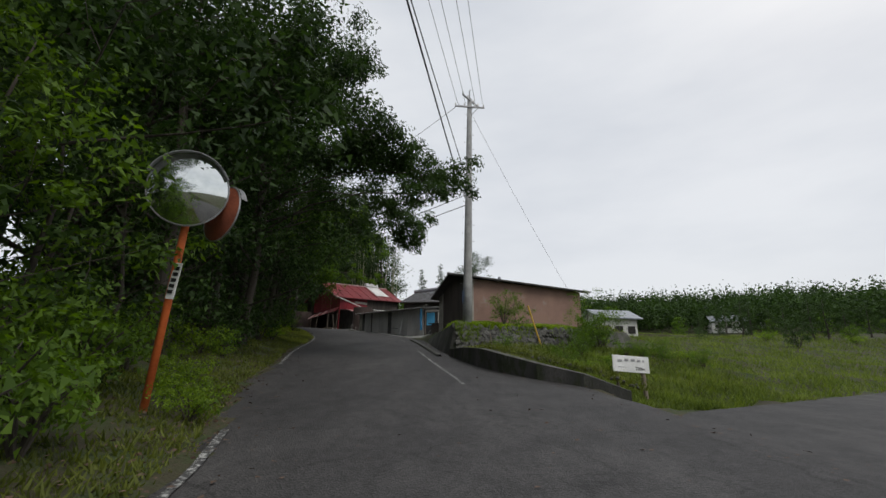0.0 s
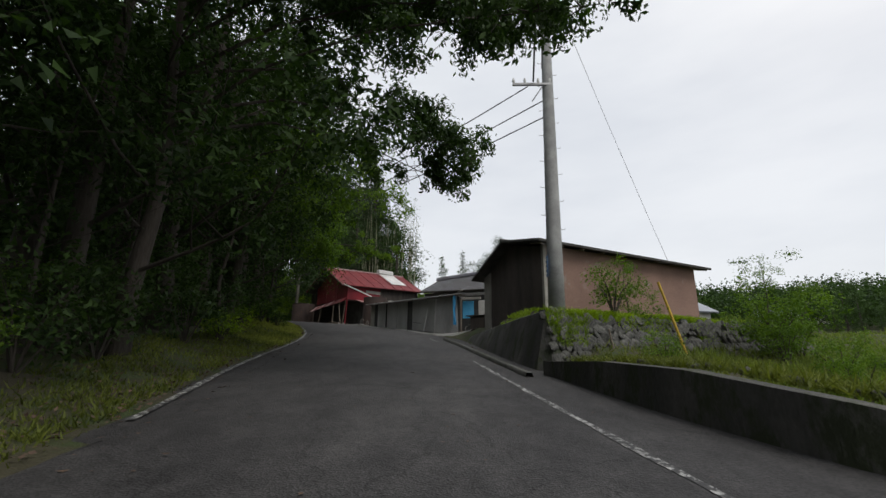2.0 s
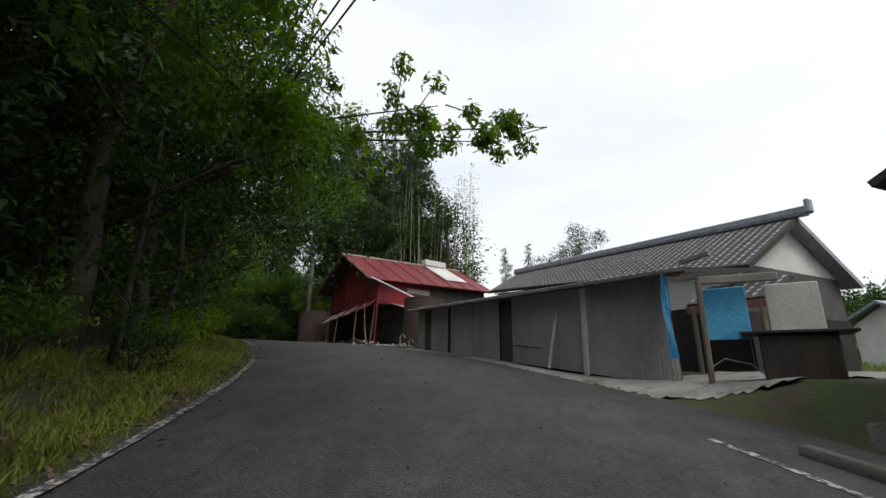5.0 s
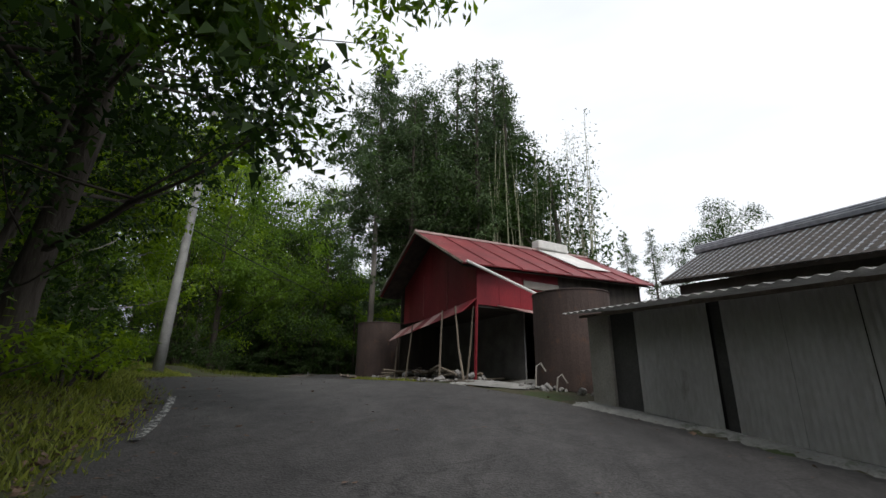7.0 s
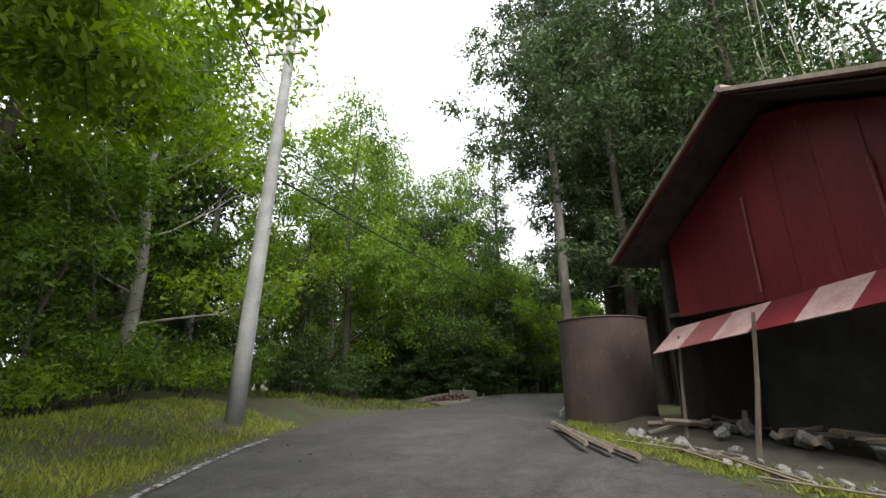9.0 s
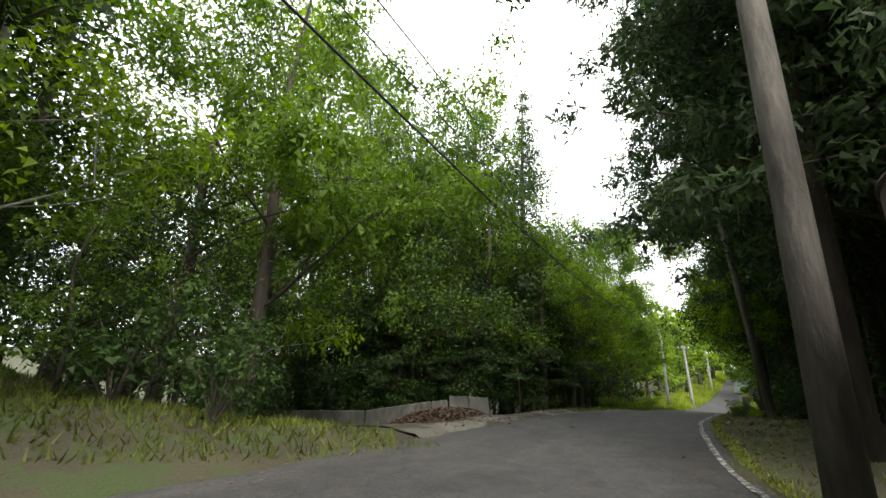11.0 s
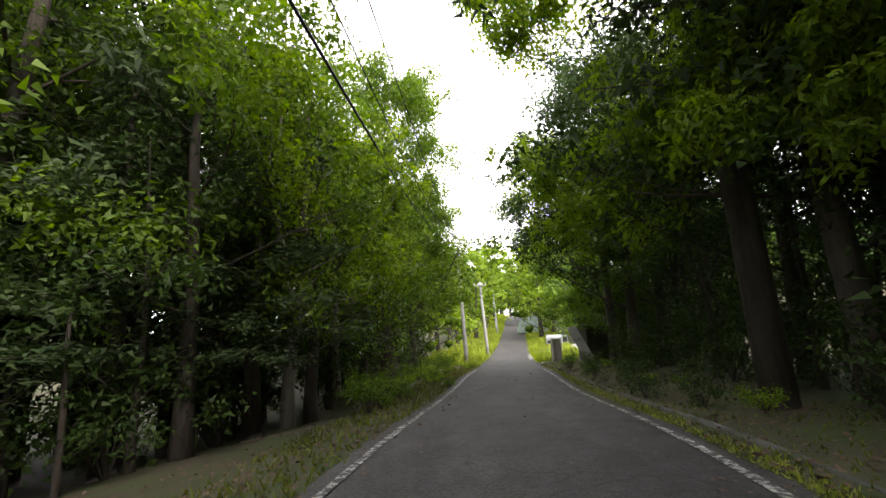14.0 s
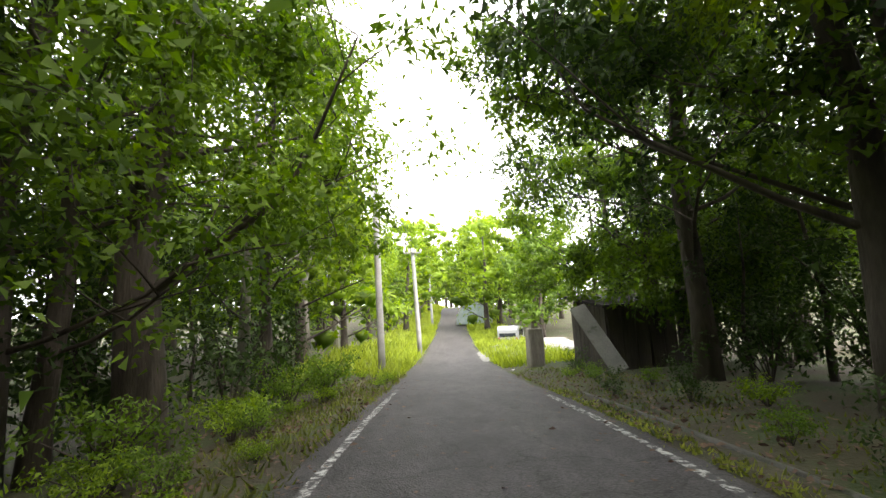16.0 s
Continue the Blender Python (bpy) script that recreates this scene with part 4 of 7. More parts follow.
    part("end_wall", prism(p, [3.9 - ez] * 4, [zt(LEN) - ez, zt(LEN) - ez, zt(LEN) + 0.35 - ez, zt(LEN) + 0.35 - ez]), GREY_TIN, e)
    # lean-to roof, wavy at the eave
    part("lean_to_roof", corrugated(W(-0.4, -0.35, zt(0) + 0.02), W(ROOF + 0.75, -0.35, zt(ROOF) + 0.06), W(ROOF + 0.75, 3.4, zt(ROOF) + 0.5), W(-0.4, 3.4, zt(0) + 0.45), 0.19, 0.018), POLE_CONCRETE, e, "lean-to roof with a pale scalloped edge")
    for k in range(7):
        u = 0.2 + k * 1.85
        part("rafter", tube([W(u, -0.3, zt(u) - 0.05), W(u, 0.6, zt(u) + 0.06)], 0.035, 4), OLD_WOOD, e)
    part("eave_beam", tube([W(-0.3, 0.0, zt(0) - 0.02), W(LEN + 0.1, 0.0, zt(LEN) - 0.02)], 0.035, 4), OLD_WOOD, e)
    part("bracket", tube([W(-0.4, -0.3, zt(0) + 0.1), W(-1.1, -0.5, zt(0) + 0.12)], 0.05, 4), PALE_PANEL, e)
    return e


tin_store()
st = empty("leaning_pole", (-3.6, 37.05, 3.35), "white pole leaning on the tin wall", "pole")
part("stick", tube([(0, 0, -0.05), (0.38, -0.12, 2.0)], 0.045, 8), WHITE_PAINT, st)

# blue tarpaulin hanging on the near end
bs = empty("blue_tarpaulin", (-1.32, 33.9, 3.0), "bright blue plastic sheet hung at the wall's end", "tarpaulin")
bm = bmesh.new()
grid = [[bm.verts.new((-0.38 + 0.16 * i / 4 * (1.1 - 0.05 * j) + 0.02 * math.sin(i * 2 + j), -0.08 + 0.05 * i / 4 + 0.03 * math.sin(j * 1.7 + i), 0.5 + j * 0.24)) for i in range(5)] for j in range(8)]
for j in range(7):
    for i in range(4):
        bm.faces.new((grid[j][i], grid[j][i + 1], grid[j + 1][i + 1], grid[j + 1][i]))
bmesh.ops.solidify(bm, geom=bm.faces[:], thickness=0.006)
part("sheet", bm, BLUE_SHEET, bs)
part("rod", tube([(-0.2, -0.07, 2.2), (0.3, -0.05, 2.2)], 0.02, 6), OLD_WOOD, bs)

# ---- tiled farmhouse behind ----
def tile_mesh():
    bm = bmesh.new()
    rows = []
    prof = [(-0.14, 0.0), (-0.09, 0.035), (-0.03, 0.03), (0.04, 0.0), (0.1, -0.008), (0.145, 0.02)]
    for y, dz in ((0.0, 0.03), (0.3, 0.0)):
        rows.append([bm.verts.new((x, y, z + dz)) for x, z in prof])
    low = [bm.verts.new((x, 0.0, z)) for x, z in prof]
    for k in range(5):
        bm.faces.new((rows[0][k], rows[0][k + 1], rows[1][k + 1], rows[1][k]))
        bm.faces.new((low[k], low[k + 1], rows[0][k + 1], rows[0][k]))
    me = bpy.data.meshes.new("roof_tile")
    bm.to_mesh(me)
    bm.free()
    me.materials.append(TILE)
    return me


TILE_ME = tile_mesh()


def tiled_slope(parent, eave_a, eave_b, ridge_a, ridge_b, budget):
    """Rows of curved tiles from the eave up to the ridge, as pieces of parent; those past the budget joined."""
    ea, eb, ra, rb = (Vector(p) for p in (eave_a, eave_b, ridge_a, ridge_b))
    nu, nv = int((eb - ea).length / 0.285), int((ra - ea).length / 0.27)
    across = (eb - ea).normalized()
    up = (ra - ea).normalized()
    nrm = across.cross(up).normalized()
    if nrm.z < 0:
        nrm = -nrm
    rest = bmesh.new()
    count = 0
    for i in range(nu):
        for j in range(nv):
            u, v = (i + 0.5) / nu, j / nv
            p = ea.lerp(eb, u).lerp(ra.lerp(rb, u), v) + nrm * 0.01
            M = Matrix((across, up, across.cross(up))).transposed().to_4x4()
            M.translation = p
            if count < budget:
                o = new("roof_tile", TILE_ME)
                o.parent = parent
                o.matrix_basis = M
                count += 1
            else:
                n0 = len(rest.verts)
                rest.from_mesh(TILE_ME)
                rest.verts.ensure_lookup_table()
                for v_ in rest.verts[n0:]:
                    v_.co = M @ v_.co
    if len(rest.verts):
        o = part("tile_field", rest, TILE_REST, parent)
        o["kind"] = "stuff"
    else:
        rest.free()


def farmhouse():
    RA, RB = Vector((5.2, 39.6, 8.3)), Vector((-3.3, 53.6, 9.45))
    U = (RB - RA).normalized()
    N = Vector((U.y, -U.x, 0)).normalized()     # away from the road
    e = empty("farmhouse", (2.5, 46, 3.6), "old farmhouse with grey tiled roof and white plaster gable", "house")
    o = e.location
    EA, EB = RA - N * 3.3 - Vector((0, 0, 2.0)), RB - N * 2.2 - Vector((0, 0, 1.35))
    FA, FB = RA + N * 3.4 - Vector((0, 0, 2.0)), RB + N * 3.4 - Vector((0, 0, 2.0))
    roof = part("road_side_roof", slab(EA - o, EB - o, RB - o, RA - o, 0.16), DARK_WOOD, e)
    part("back_roof", slab(RA - o, RB - o, FB - o, FA - o, 0.16), TILE_REST, e)
    tiled_slope(roof, EA - o, EB - o, RA - o, RB - o, 300)
    for k in range(3):
        part("ridge_course", tube([RA - o + Vector((0, 0, 0.1 + 0.09 * k)) - U * 0.3, RB - o + Vector((0, 0, 0.1 + 0.09 * k)) + U * 0.2], 0.13 - 0.03 * k, 6), TILE_REST, e)
    part("ridge_end", box((0.3, 0.16, 0.5), tuple(RA - o - U * 0.35 + Vector((0, 0, 0.3))), (0, 0, 30), 0.05), TILE_REST, e, "dark end tile on the ridge")
    w = lambda p, n, z: ((p + N * n - o).x, (p + N * n - o).y, z - o.z)
    a, b = RA + U * 0.5, RB - U * 0.5
    # dark grey here paints the shadow that lies on this wall
    pl = [w(a, -2.9, 0)[:2], w(a, 2.9, 0)[:2], w(b, 2.9, 0)[:2], w(b, -1.8, 0)[:2]]
    part("wall", prism(pl, [3.0 - o.z] * 4, [6.5 - o.z, 6.5 - o.z, 7.4 - o.z, 7.9 - o.z]), DARK_TIN, e, "wall coloured dark grey as the shadow under its roof")
    pl = [w(RA + U * 0.48, -2.94, 0)[:2], w(RA + U * 3.4, -2.8, 0)[:2], w(RA + U * 3.4, -2.7, 0)[:2], w(RA + U * 0.48, -2.84, 0)[:2]]
    part("plaster_panel", prism(pl, [5.3 - o.z] * 4, [6.5 - o.z, 6.72 - o.z, 6.72 - o.z, 6.5 - o.z]), WHITE_PLASTER, e, "white plaster panel over the yard")
    bm = bmesh.new()
    vs = [bm.verts.new(w(a, n, z)) for n, z in ((-2.9, 6.5), (2.9, 6.5), (0, 8.15))] + [bm.verts.new(w(a + U * 0.15, n, z)) for n, z in ((-2.9, 6.5), (2.9, 6.5), (0, 8.15))]
    for f in ((0, 1, 2), (5, 4, 3), (0, 3, 4, 1), (1, 4, 5, 2), (2, 5, 3, 0)):
        bm.faces.new([vs[k] for k in f])
    part("gable", bm, WHITE_PLASTER, e)
    # tiled pent roof with reddish fascia over the yard
    c0, c1 = RA - U * 0.9 - N * 2.95, RA + U * 1.5 - N * 2.95
    pa, pb = Vector((c0.x, c0.y, 5.85)), Vector((c1.x, c1.y, 5.9))
    qa, qb = pa - N * 1.2 - Vector((0, 0, 0.66)), pb - N * 1.2 - Vector((0, 0, 0.66))
    pent = part("pent_roof", slab(qa - o, qb - o, pb - o, pa - o, 0.1), DARK_WOOD, e)
    tiled_slope(pent, qa - o, qb - o, pa - o, pb - o, 130)
    f0, f1 = qa - o - Vector((0, 0, 0.16)), qb - o - Vector((0, 0, 0.16))
    part("fascia", slab(f0 + Vector((0, 0, 0.1)), f1 + Vector((0, 0, 0.1)), f1 - Vector((0, 0, 0.12)) + N * 0.02, f0 - Vector((0, 0, 0.12)) + N * 0.02, 0.05), mat("brown_fascia", (0.3, 0.13, 0.12), (0.22, 0.09, 0.085), 3, 0.6), e, "reddish brown fascia board")
    for t in (0.12, 0.92):
        p = qa.lerp(qb, t) - o
        part("porch_post", tube([(p.x, p.y, 2.6 - o.z), (p.x, p.y, p.z - 0.1)], 0.07, 6), OLD_WOOD, e)
    # near-black sheet on the wall paints the shade of the open porch
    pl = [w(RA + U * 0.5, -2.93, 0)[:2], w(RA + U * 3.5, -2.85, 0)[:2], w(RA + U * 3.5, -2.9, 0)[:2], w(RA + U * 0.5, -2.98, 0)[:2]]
    part("porch_shade_sheet", prism(pl, [3.0 - o.z] * 4, [5.3 - o.z] * 4), DARK_INSIDE, e, "near-black sheet painting the porch's shade under the pent roof")
    # same at the gable end: a flat dark sheet instead of porch shade
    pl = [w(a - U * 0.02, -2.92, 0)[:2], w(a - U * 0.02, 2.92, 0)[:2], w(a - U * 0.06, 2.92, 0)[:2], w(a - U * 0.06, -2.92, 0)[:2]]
    part("shutter", prism(pl, [3.0 - o.z] * 4, [5.0 - o.z] * 4), DARK_INSIDE, e, "near-black sheet painted as the open porch's shade")
    return e


farmhouse()
# yard booth seen past the shed
def booth():
    e = empty("yard_booth", (-0.5, 32.3, 2.85), "small dark booth with a pale lintel and white panel", "booth")
    part("box", box((1.0, 0.8, 1.0), (0.35, 0.3, 0.5), (0, 0, -30), 0.02), DARK_WOOD, e)
    part("shelf", box((1.5, 0.9, 0.05), (0.35, 0.3, 1.05), (0, 0, -30), 0.01), DARK_WOOD, e)
    part("panel", box((0.75, 0.04, 0.85), (0.55, 0.5, 1.5), (0, 0, -25), 0.01), WHITE_PLASTER, e, "white panel")
    part("curtain", box((0.7, 0.03, 0.95), (-0.35, 0.95, 1.45), (0, 0, -30), 0.01), BLUE_SHEET, e, "blue plastic sheet")
    part("lintel", box((1.2, 0.1, 0.14), (-0.2, 0.7, 2.05), (0, 2, -30), 0.01), PALE_PANEL, e)
    part("post", tube([(-0.75, 0.95, -0.3), (-0.75, 0.95, 2.05)], 0.05, 6), OLD_WOOD, e)
    return e


booth()
# concrete apron along the store
ground_patch("concrete_apron", [(-0.6, 32.0), (6.5, 36.5), (4.0, 41.0), (-0.9, 35.2), (-8.4, 44.3), (-9.2, 43.0), (-5.4, 37.6), (-2.6, 33.2)], CONCRETE, "stained concrete apron at the foot of the tin wall", 0.03, 0.12)
ground_patch("concrete_pad", [(-11.9, 46.2), (-10.0, 45.4), (-8.6, 46.0), (-7.5, 50.0), (-11.2, 50.5), (-11.9, 48)], CONCRETE, "grey concrete pad between barn and tank", 0.03, 0.1)
hose = link("hose", tube([(-2.3, 36.0, 3.4), (-3.2, 36.9, 3.5), (-4.5, 38.8, 3.65), (-6, 40.9, 3.85)], 0.015, 5), PALE_PANEL)
tagged(hose, "thin pale hose along the wall foot", "hose")

# ---- red barn ----
def red_barn():
    G0, G1 = Vector((-11.85, 47.95, 0)), Vector((-16.75, 52.85, 0))       # eave corners of the gable that faces the road
    W = (G1 - G0).normalized()
    Lg = Vector((0.706, 0.708, 0))
    e = empty("red_barn", (-11, 54, 4.4), "old barn clad in faded dark red metal sheet", "barn")
    o = e.location
    ze, zr, L_, wide = 8.15, 10.15, 9.6, (G1 - G0).length
    P = lambda w, l, z: G0 + W * w + Lg * l + Vector((0, 0, z)) - o
    rise = lambda l: 0.035 * l
    # roof sheets
    n = 8
    for k in range(n):
        l0, l1 = -0.1 + (L_ + 0.1) * k / n, -0.1 + (L_ + 0.1) * (k + 1) / n + 0.02
        part("roof_sheet", slab(P(-0.15, l0, ze - 0.08 + rise(l0)), P(-0.15, l1, ze - 0.08 + rise(l1)), P(wide / 2, l1, zr + rise(l1)), P(wide / 2, l0, zr + rise(l0)), 0.05 - 0.006 * (k % 2)), RED_ROOF, e)
        part("roof_sheet", slab(P(wide / 2, l0, zr + rise(l0)), P(wide / 2, l1, zr + rise(l1)), P(wide + 0.15, l1, ze - 0.08 + rise(l1)), P(wide + 0.15, l0, ze - 0.08 + rise(l0)), 0.05 - 0.006 * (k % 2)), RED_ROOF, e)
        part("seam", tube([P(-0.15, l1, ze - 0.05 + rise(l1)), P(wide / 2, l1, zr + 0.03 + rise(l1))], 0.025, 4), RED_ROOF, e)
    # dark sheets under both slopes paint the deep eave shade
    part("soffit_shade", slab(P(-0.05, -0.05, ze - 0.16), P(-0.05, L_, ze - 0.16 + rise(L_)), P(wide / 2, L_, zr - 0.07 + rise(L_)), P(wide / 2, -0.05, zr - 0.07), 0.03), DARK_WOOD, e, "dark sheet painting the shade under the roof")
    part("soffit_shade", slab(P(wide / 2, -0.05, zr - 0.07), P(wide / 2, L_, zr - 0.07 + rise(L_)), P(wide + 0.05, L_, ze - 0.16 + rise(L_)), P(wide + 0.05, -0.05, ze - 0.16), 0.03), DARK_WOOD, e, "dark sheet painting the shade under the roof")
    part("ridge_cap", tube([P(wide / 2, -0.15, zr + 0.03), P(wide / 2, L_ + 0.1, zr + 0.03 + rise(L_))], 0.08, 6), mat("pale_ridge", (0.4, 0.3, 0.28), (0.3, 0.2, 0.19), 2, 0.6), e, "faded pinkish ridge flashing")
    for s in (0, 1):
        a = P(-0.15 if s == 0 else wide + 0.15, -0.13, ze - 0.08)
        part("barge_board", tube([a, P(wide / 2, -0.13, zr)], 0.05, 4), OLD_WOOD, e, "grey weathered barge board")
    # upper gable wall in red sheets, set back under the eave
    lw = 0.75
    m = 9
    for k in range(m):
        w0, w1 = 0.35 + (wide - 1.1) * k / m + 0.004, 0.35 + (wide - 1.1) * (k + 1) / m - 0.004
        t = lambda w: ze + (zr - ze) * (1 - abs(w - wide / 2) / (wide / 2)) - 0.2
        q = [P(w0, lw, 0), P(w1, lw, 0), P(w1, lw + 0.04, 0), P(w0, lw + 0.04, 0)]
        part("wall_sheet", prism([(v.x, v.y) for v in q], [6.75 - o.z] * 4, [t(w0) - o.z, t(w1) - o.z, t(w1) - o.z, t(w0) - o.z]), RED_SHEET, e)
        if k in (2, 5):
            part("batten", tube([P(w1, lw - 0.03, 6.9), P(w1, lw - 0.03, t(w1) - 0.9)], 0.022, 4), FADED_RED, e)
    # side wall facing the storehouse: red sheets near the corner, dark boards further on
    for k in range(9):
        l0, l1 = lw + (L_ - 1.2) * k / 9, lw + (L_ - 1.2) * (k + 1) / 9 - 0.008
        q = [P(0.35, l0, 0), P(0.35, l1, 0), P(0.39, l1, 0), P(0.39, l0, 0)]
        part("side_sheet", prism([(v.x, v.y) for v in q], [6.85 - o.z] * 4, [8.15 - o.z + rise(l0), 8.15 - o.z + rise(l1)] + [8.15 - o.z + rise(l1), 8.15 - o.z + rise(l0)]), RED_SHEET if k < 4 else DARK_WOOD, e)
        if k > 3:
            q = [P(0.4, l0, 0), P(0.4, l1, 0), P(0.44, l1, 0), P(0.44, l0, 0)]
            part("lower_board", prism([(v.x, v.y) for v in q], [4.3 - o.z] * 4, [6.85 - o.z] * 4), DARK_WOOD, e)
    part("window_strip", box((1.7, 0.04, 0.28), tuple(P(0.3, 3.6, 7.75)), (0, 0, 45), 0.01), PALE_PANEL, e, "grey slit window panel")
    q = [P(wide - 0.4, lw, 0), P(wide - 0.4, L_, 0), P(wide - 0.35, L_, 0), P(wide - 0.35, lw, 0)]
    part("far_wall", prism([(v.x, v.y) for v in q], [4.2 - o.z] * 4, [8.1 - o.z] * 4), DARK_WOOD, e)
    q = [P(0.4, L_ - 0.3, 0), P(wide - 0.4, L_ - 0.3, 0), P(wide - 0.4, L_ - 0.25, 0), P(0.4, L_ - 0.25, 0)]
    part("back_wall", prism([(v.x, v.y) for v in q], [4.2 - o.z] * 4, [8.4 - o.z] * 4), DARK_WOOD, e)
    q = [P(0.45, 2.8, 0), P(wide - 0.4, 2.8, 0), P(wide - 0.4, 2.86, 0), P(0.45, 2.86, 0)]
    part("inner_wall", prism([(v.x, v.y) for v in q], [4.2 - o.z] * 4, [7.0 - o.z] * 4), mat("grey_inner_board", (0.16, 0.155, 0.155), (0.1, 0.1, 0.098), 1.5, 0.85, 0.2, 25), e, "dull grey inner wall")
    part("loft_floor", slab(P(0.4, lw, 6.85), P(wide - 0.4, lw, 6.85), P(wide - 0.4, L_ - 0.3, 6.9), P(0.4, L_ - 0.3, 6.9), 0.08), DARK_WOOD, e)
    # skirt awning across the gable, patched in red and faded pink
    for k in range(8):
        w0, w1 = 0.3 + (wide - 0.85) * k / 8, 0.3 + (wide - 0.85) * (k + 1) / 8 - 0.01
        zz = lambda w: 6.98 - 0.62 * (w / wide)
        part("awning_sheet", slab(P(w0, lw - 0.02, zz(w0) + 0.12), P(w1, lw - 0.02, zz(w1) + 0.12), P(w1, lw - 0.62, zz(w1) - 0.4), P(w0, lw - 0.62, zz(w0) - 0.4), 0.02), AWNING_A if k in (3, 5, 7) else FADED_RED if k in (1, 6) else RED_SHEET, e)
    part("side_awning", slab(P(0.36, 1.6, 6.9), P(0.36, 5.0, 6.75), P(-0.7, 5.0, 6.3), P(-0.7, 1.6, 6.62), 0.03), AWNING_A, e)
    # white downpipe running down the side
    part("downpipe", tube([P(-0.2, 0.0, 8.12), P(-0.28, 3.2, 7.2)], 0.05, 8), WHITE_PAINT, e, "white plastic pipe")
    part("pipe", tube([P(-0.3, 5.0, 7.0), P(-0.35, 8.8, 7.1)], 0.05, 8), WHITE_PAINT, e, "white plastic pipe")
    # posts
    part("corner_post", tube([P(0.5, lw, 4.2), P(0.35, lw, 6.95)], 0.055, 6), RED_SHEET, e, "red painted corner post")
    for w, l, bend in ((0.75, 0.05, -0.75), (1.45, -0.05, 0.0), (3.9, 0.0, 0.35), (5.9, 0.3, 0.1), (0.5, 0.6, 0.3)):
        part("prop", tube([P(w + bend, l, 4.2), P(w + bend * 0.4, l + 0.05, 5.4), P(w, l + 0.1, 6.95 - 0.62 * w / wide - 0.1)], [0.042, 0.034, 0.027], 6), OLD_WOOD, e, "crooked wooden prop")
    # roof lantern and bare metal patch
    part("metal_patch", slab(P(0.9, 6.3, ze + 0.62 + rise(6.3)), P(0.9, 8.2, ze + 0.62 + rise(8.2)), P(wide / 2 - 0.1, 8.2, zr + 0.02 + rise(8.2)), P(wide / 2 - 0.1, 6.3, zr + 0.02 + rise(6.3)), 0.03), GREY_TIN, e, "bare pale metal roof patch")
    part("lantern", box((1.9, 0.5, 0.42), tuple(P(wide / 2, 7.2, zr + 0.5)), (0, 0, 45), 0.04), GREY_TIN, e, "grey metal roof lantern")
    return e


red_barn()


def tank(x, y, z, r, h, label):
    e = empty("steel_tank", (x, y, z), label, "tank", "rusty tanks")
    part("shell", tube([(0, 0, -0.2), (0, 0, h * 0.33), (0, 0, h * 0.66), (0, 0, h)], r, 36), RUST, e, "streaked rusty shell", smooth=False)
    for hh in (1.0,):
        part("hoop", tube([(r * 1.005 * math.cos(k * math.pi / 18), r * 1.005 * math.sin(k * math.pi / 18), h * hh) for k in range(37)], 0.02, 5), RUST, e)
    part("lid", tube([(0, 0, h), (0, 0, h + 0.04)], [r * 0.99, r * 0.9], 36), RUST, e, "dented rusty lid")
    return e


tank(-8.62, 47.15, 4.15, 1.03, 2.58, "tall round rusty steel tank beside the barn")
tank(-17.95, 55.6, 4.45, 1.2, 2.65, "tall round rusty steel tank at the bend")
rnd = random.Random(11)
ROCKS = [rock_mesh("rubble", s + 20, (1.2, 0.9, 0.7)) for s in range(4)]
for me_ in ROCKS:
    me_.materials.append(RUBBLE)
for k in range(46):
    w, l = rnd.uniform(0.4, 6.8), rnd.uniform(-0.3, 2.2)
    x, y = -11.85 - 0.707 * w + 0.706 * l, 47.95 + 0.707 * w + 0.708 * l
    s = rnd.uniform(0.1, 0.3)
    o = tagged(new("rubble_stone", rnd.choice(ROCKS)), "rough grey stone in the heap under the barn", "stone", "rubble heap")
    o.matrix_basis = Matrix.LocRotScale((x, y, gz(x, y) + s * 0.12 + (0.12 if 0.5 < l < 1.8 else 0)), Euler((rnd.random(), rnd.random(), rnd.random() * 6)), (s, s, s))
for k in range(26):
    w, l = rnd.uniform(0.6, 6.6), rnd.uniform(0.2, 2.4)
    x, y = -11.85 - 0.707 * w + 0.706 * l, 47.95 + 0.707 * w + 0.708 * l
    a = rnd.uniform(0, 6.28)
    z = gz(x, y) + rnd.uniform(0.12, 0.32)
    o = link("timber_offcut", tube([(-0.5 * math.cos(a), -0.5 * math.sin(a), rnd.uniform(-0.05, 0.05)), (0.5 * math.cos(a), 0.5 * math.sin(a), rnd.uniform(-0.05, 0.2))], rnd.uniform(0.025, 0.06), 5), OLD_WOOD)
    o.location = (x, y, z)
    tagged(o, "grey split timber lying in the heap", "timber", "timber heap")
for k in range(3):
    o = link("kerb_timber", tube([(-16.2 - 1.4 * k * 0.3, 49.5 + k * 0.22, 4.5 + 0.03 * k), (-18.2 - k * 0.2, 52.4 + k * 0.2, 4.5 + 0.03 * k)], 0.05, 5), OLD_WOOD)
    tagged(o, "long grey timber lying by the road edge", "timber", "edge timbers")

hoop = link("bent_pipe", tube([(-1.0, 33.7, 2.9), (-0.98, 33.75, 3.35), (-0.8, 33.6, 3.5), (-0.5, 33.35, 3.4), (-0.2, 33.1, 3.05), (-0.1, 33.0, 2.85)], 0.018, 6), PALE_PANEL)
tagged(hoop, "thin pale bent pipe standing beside the tin wall", "pipe")
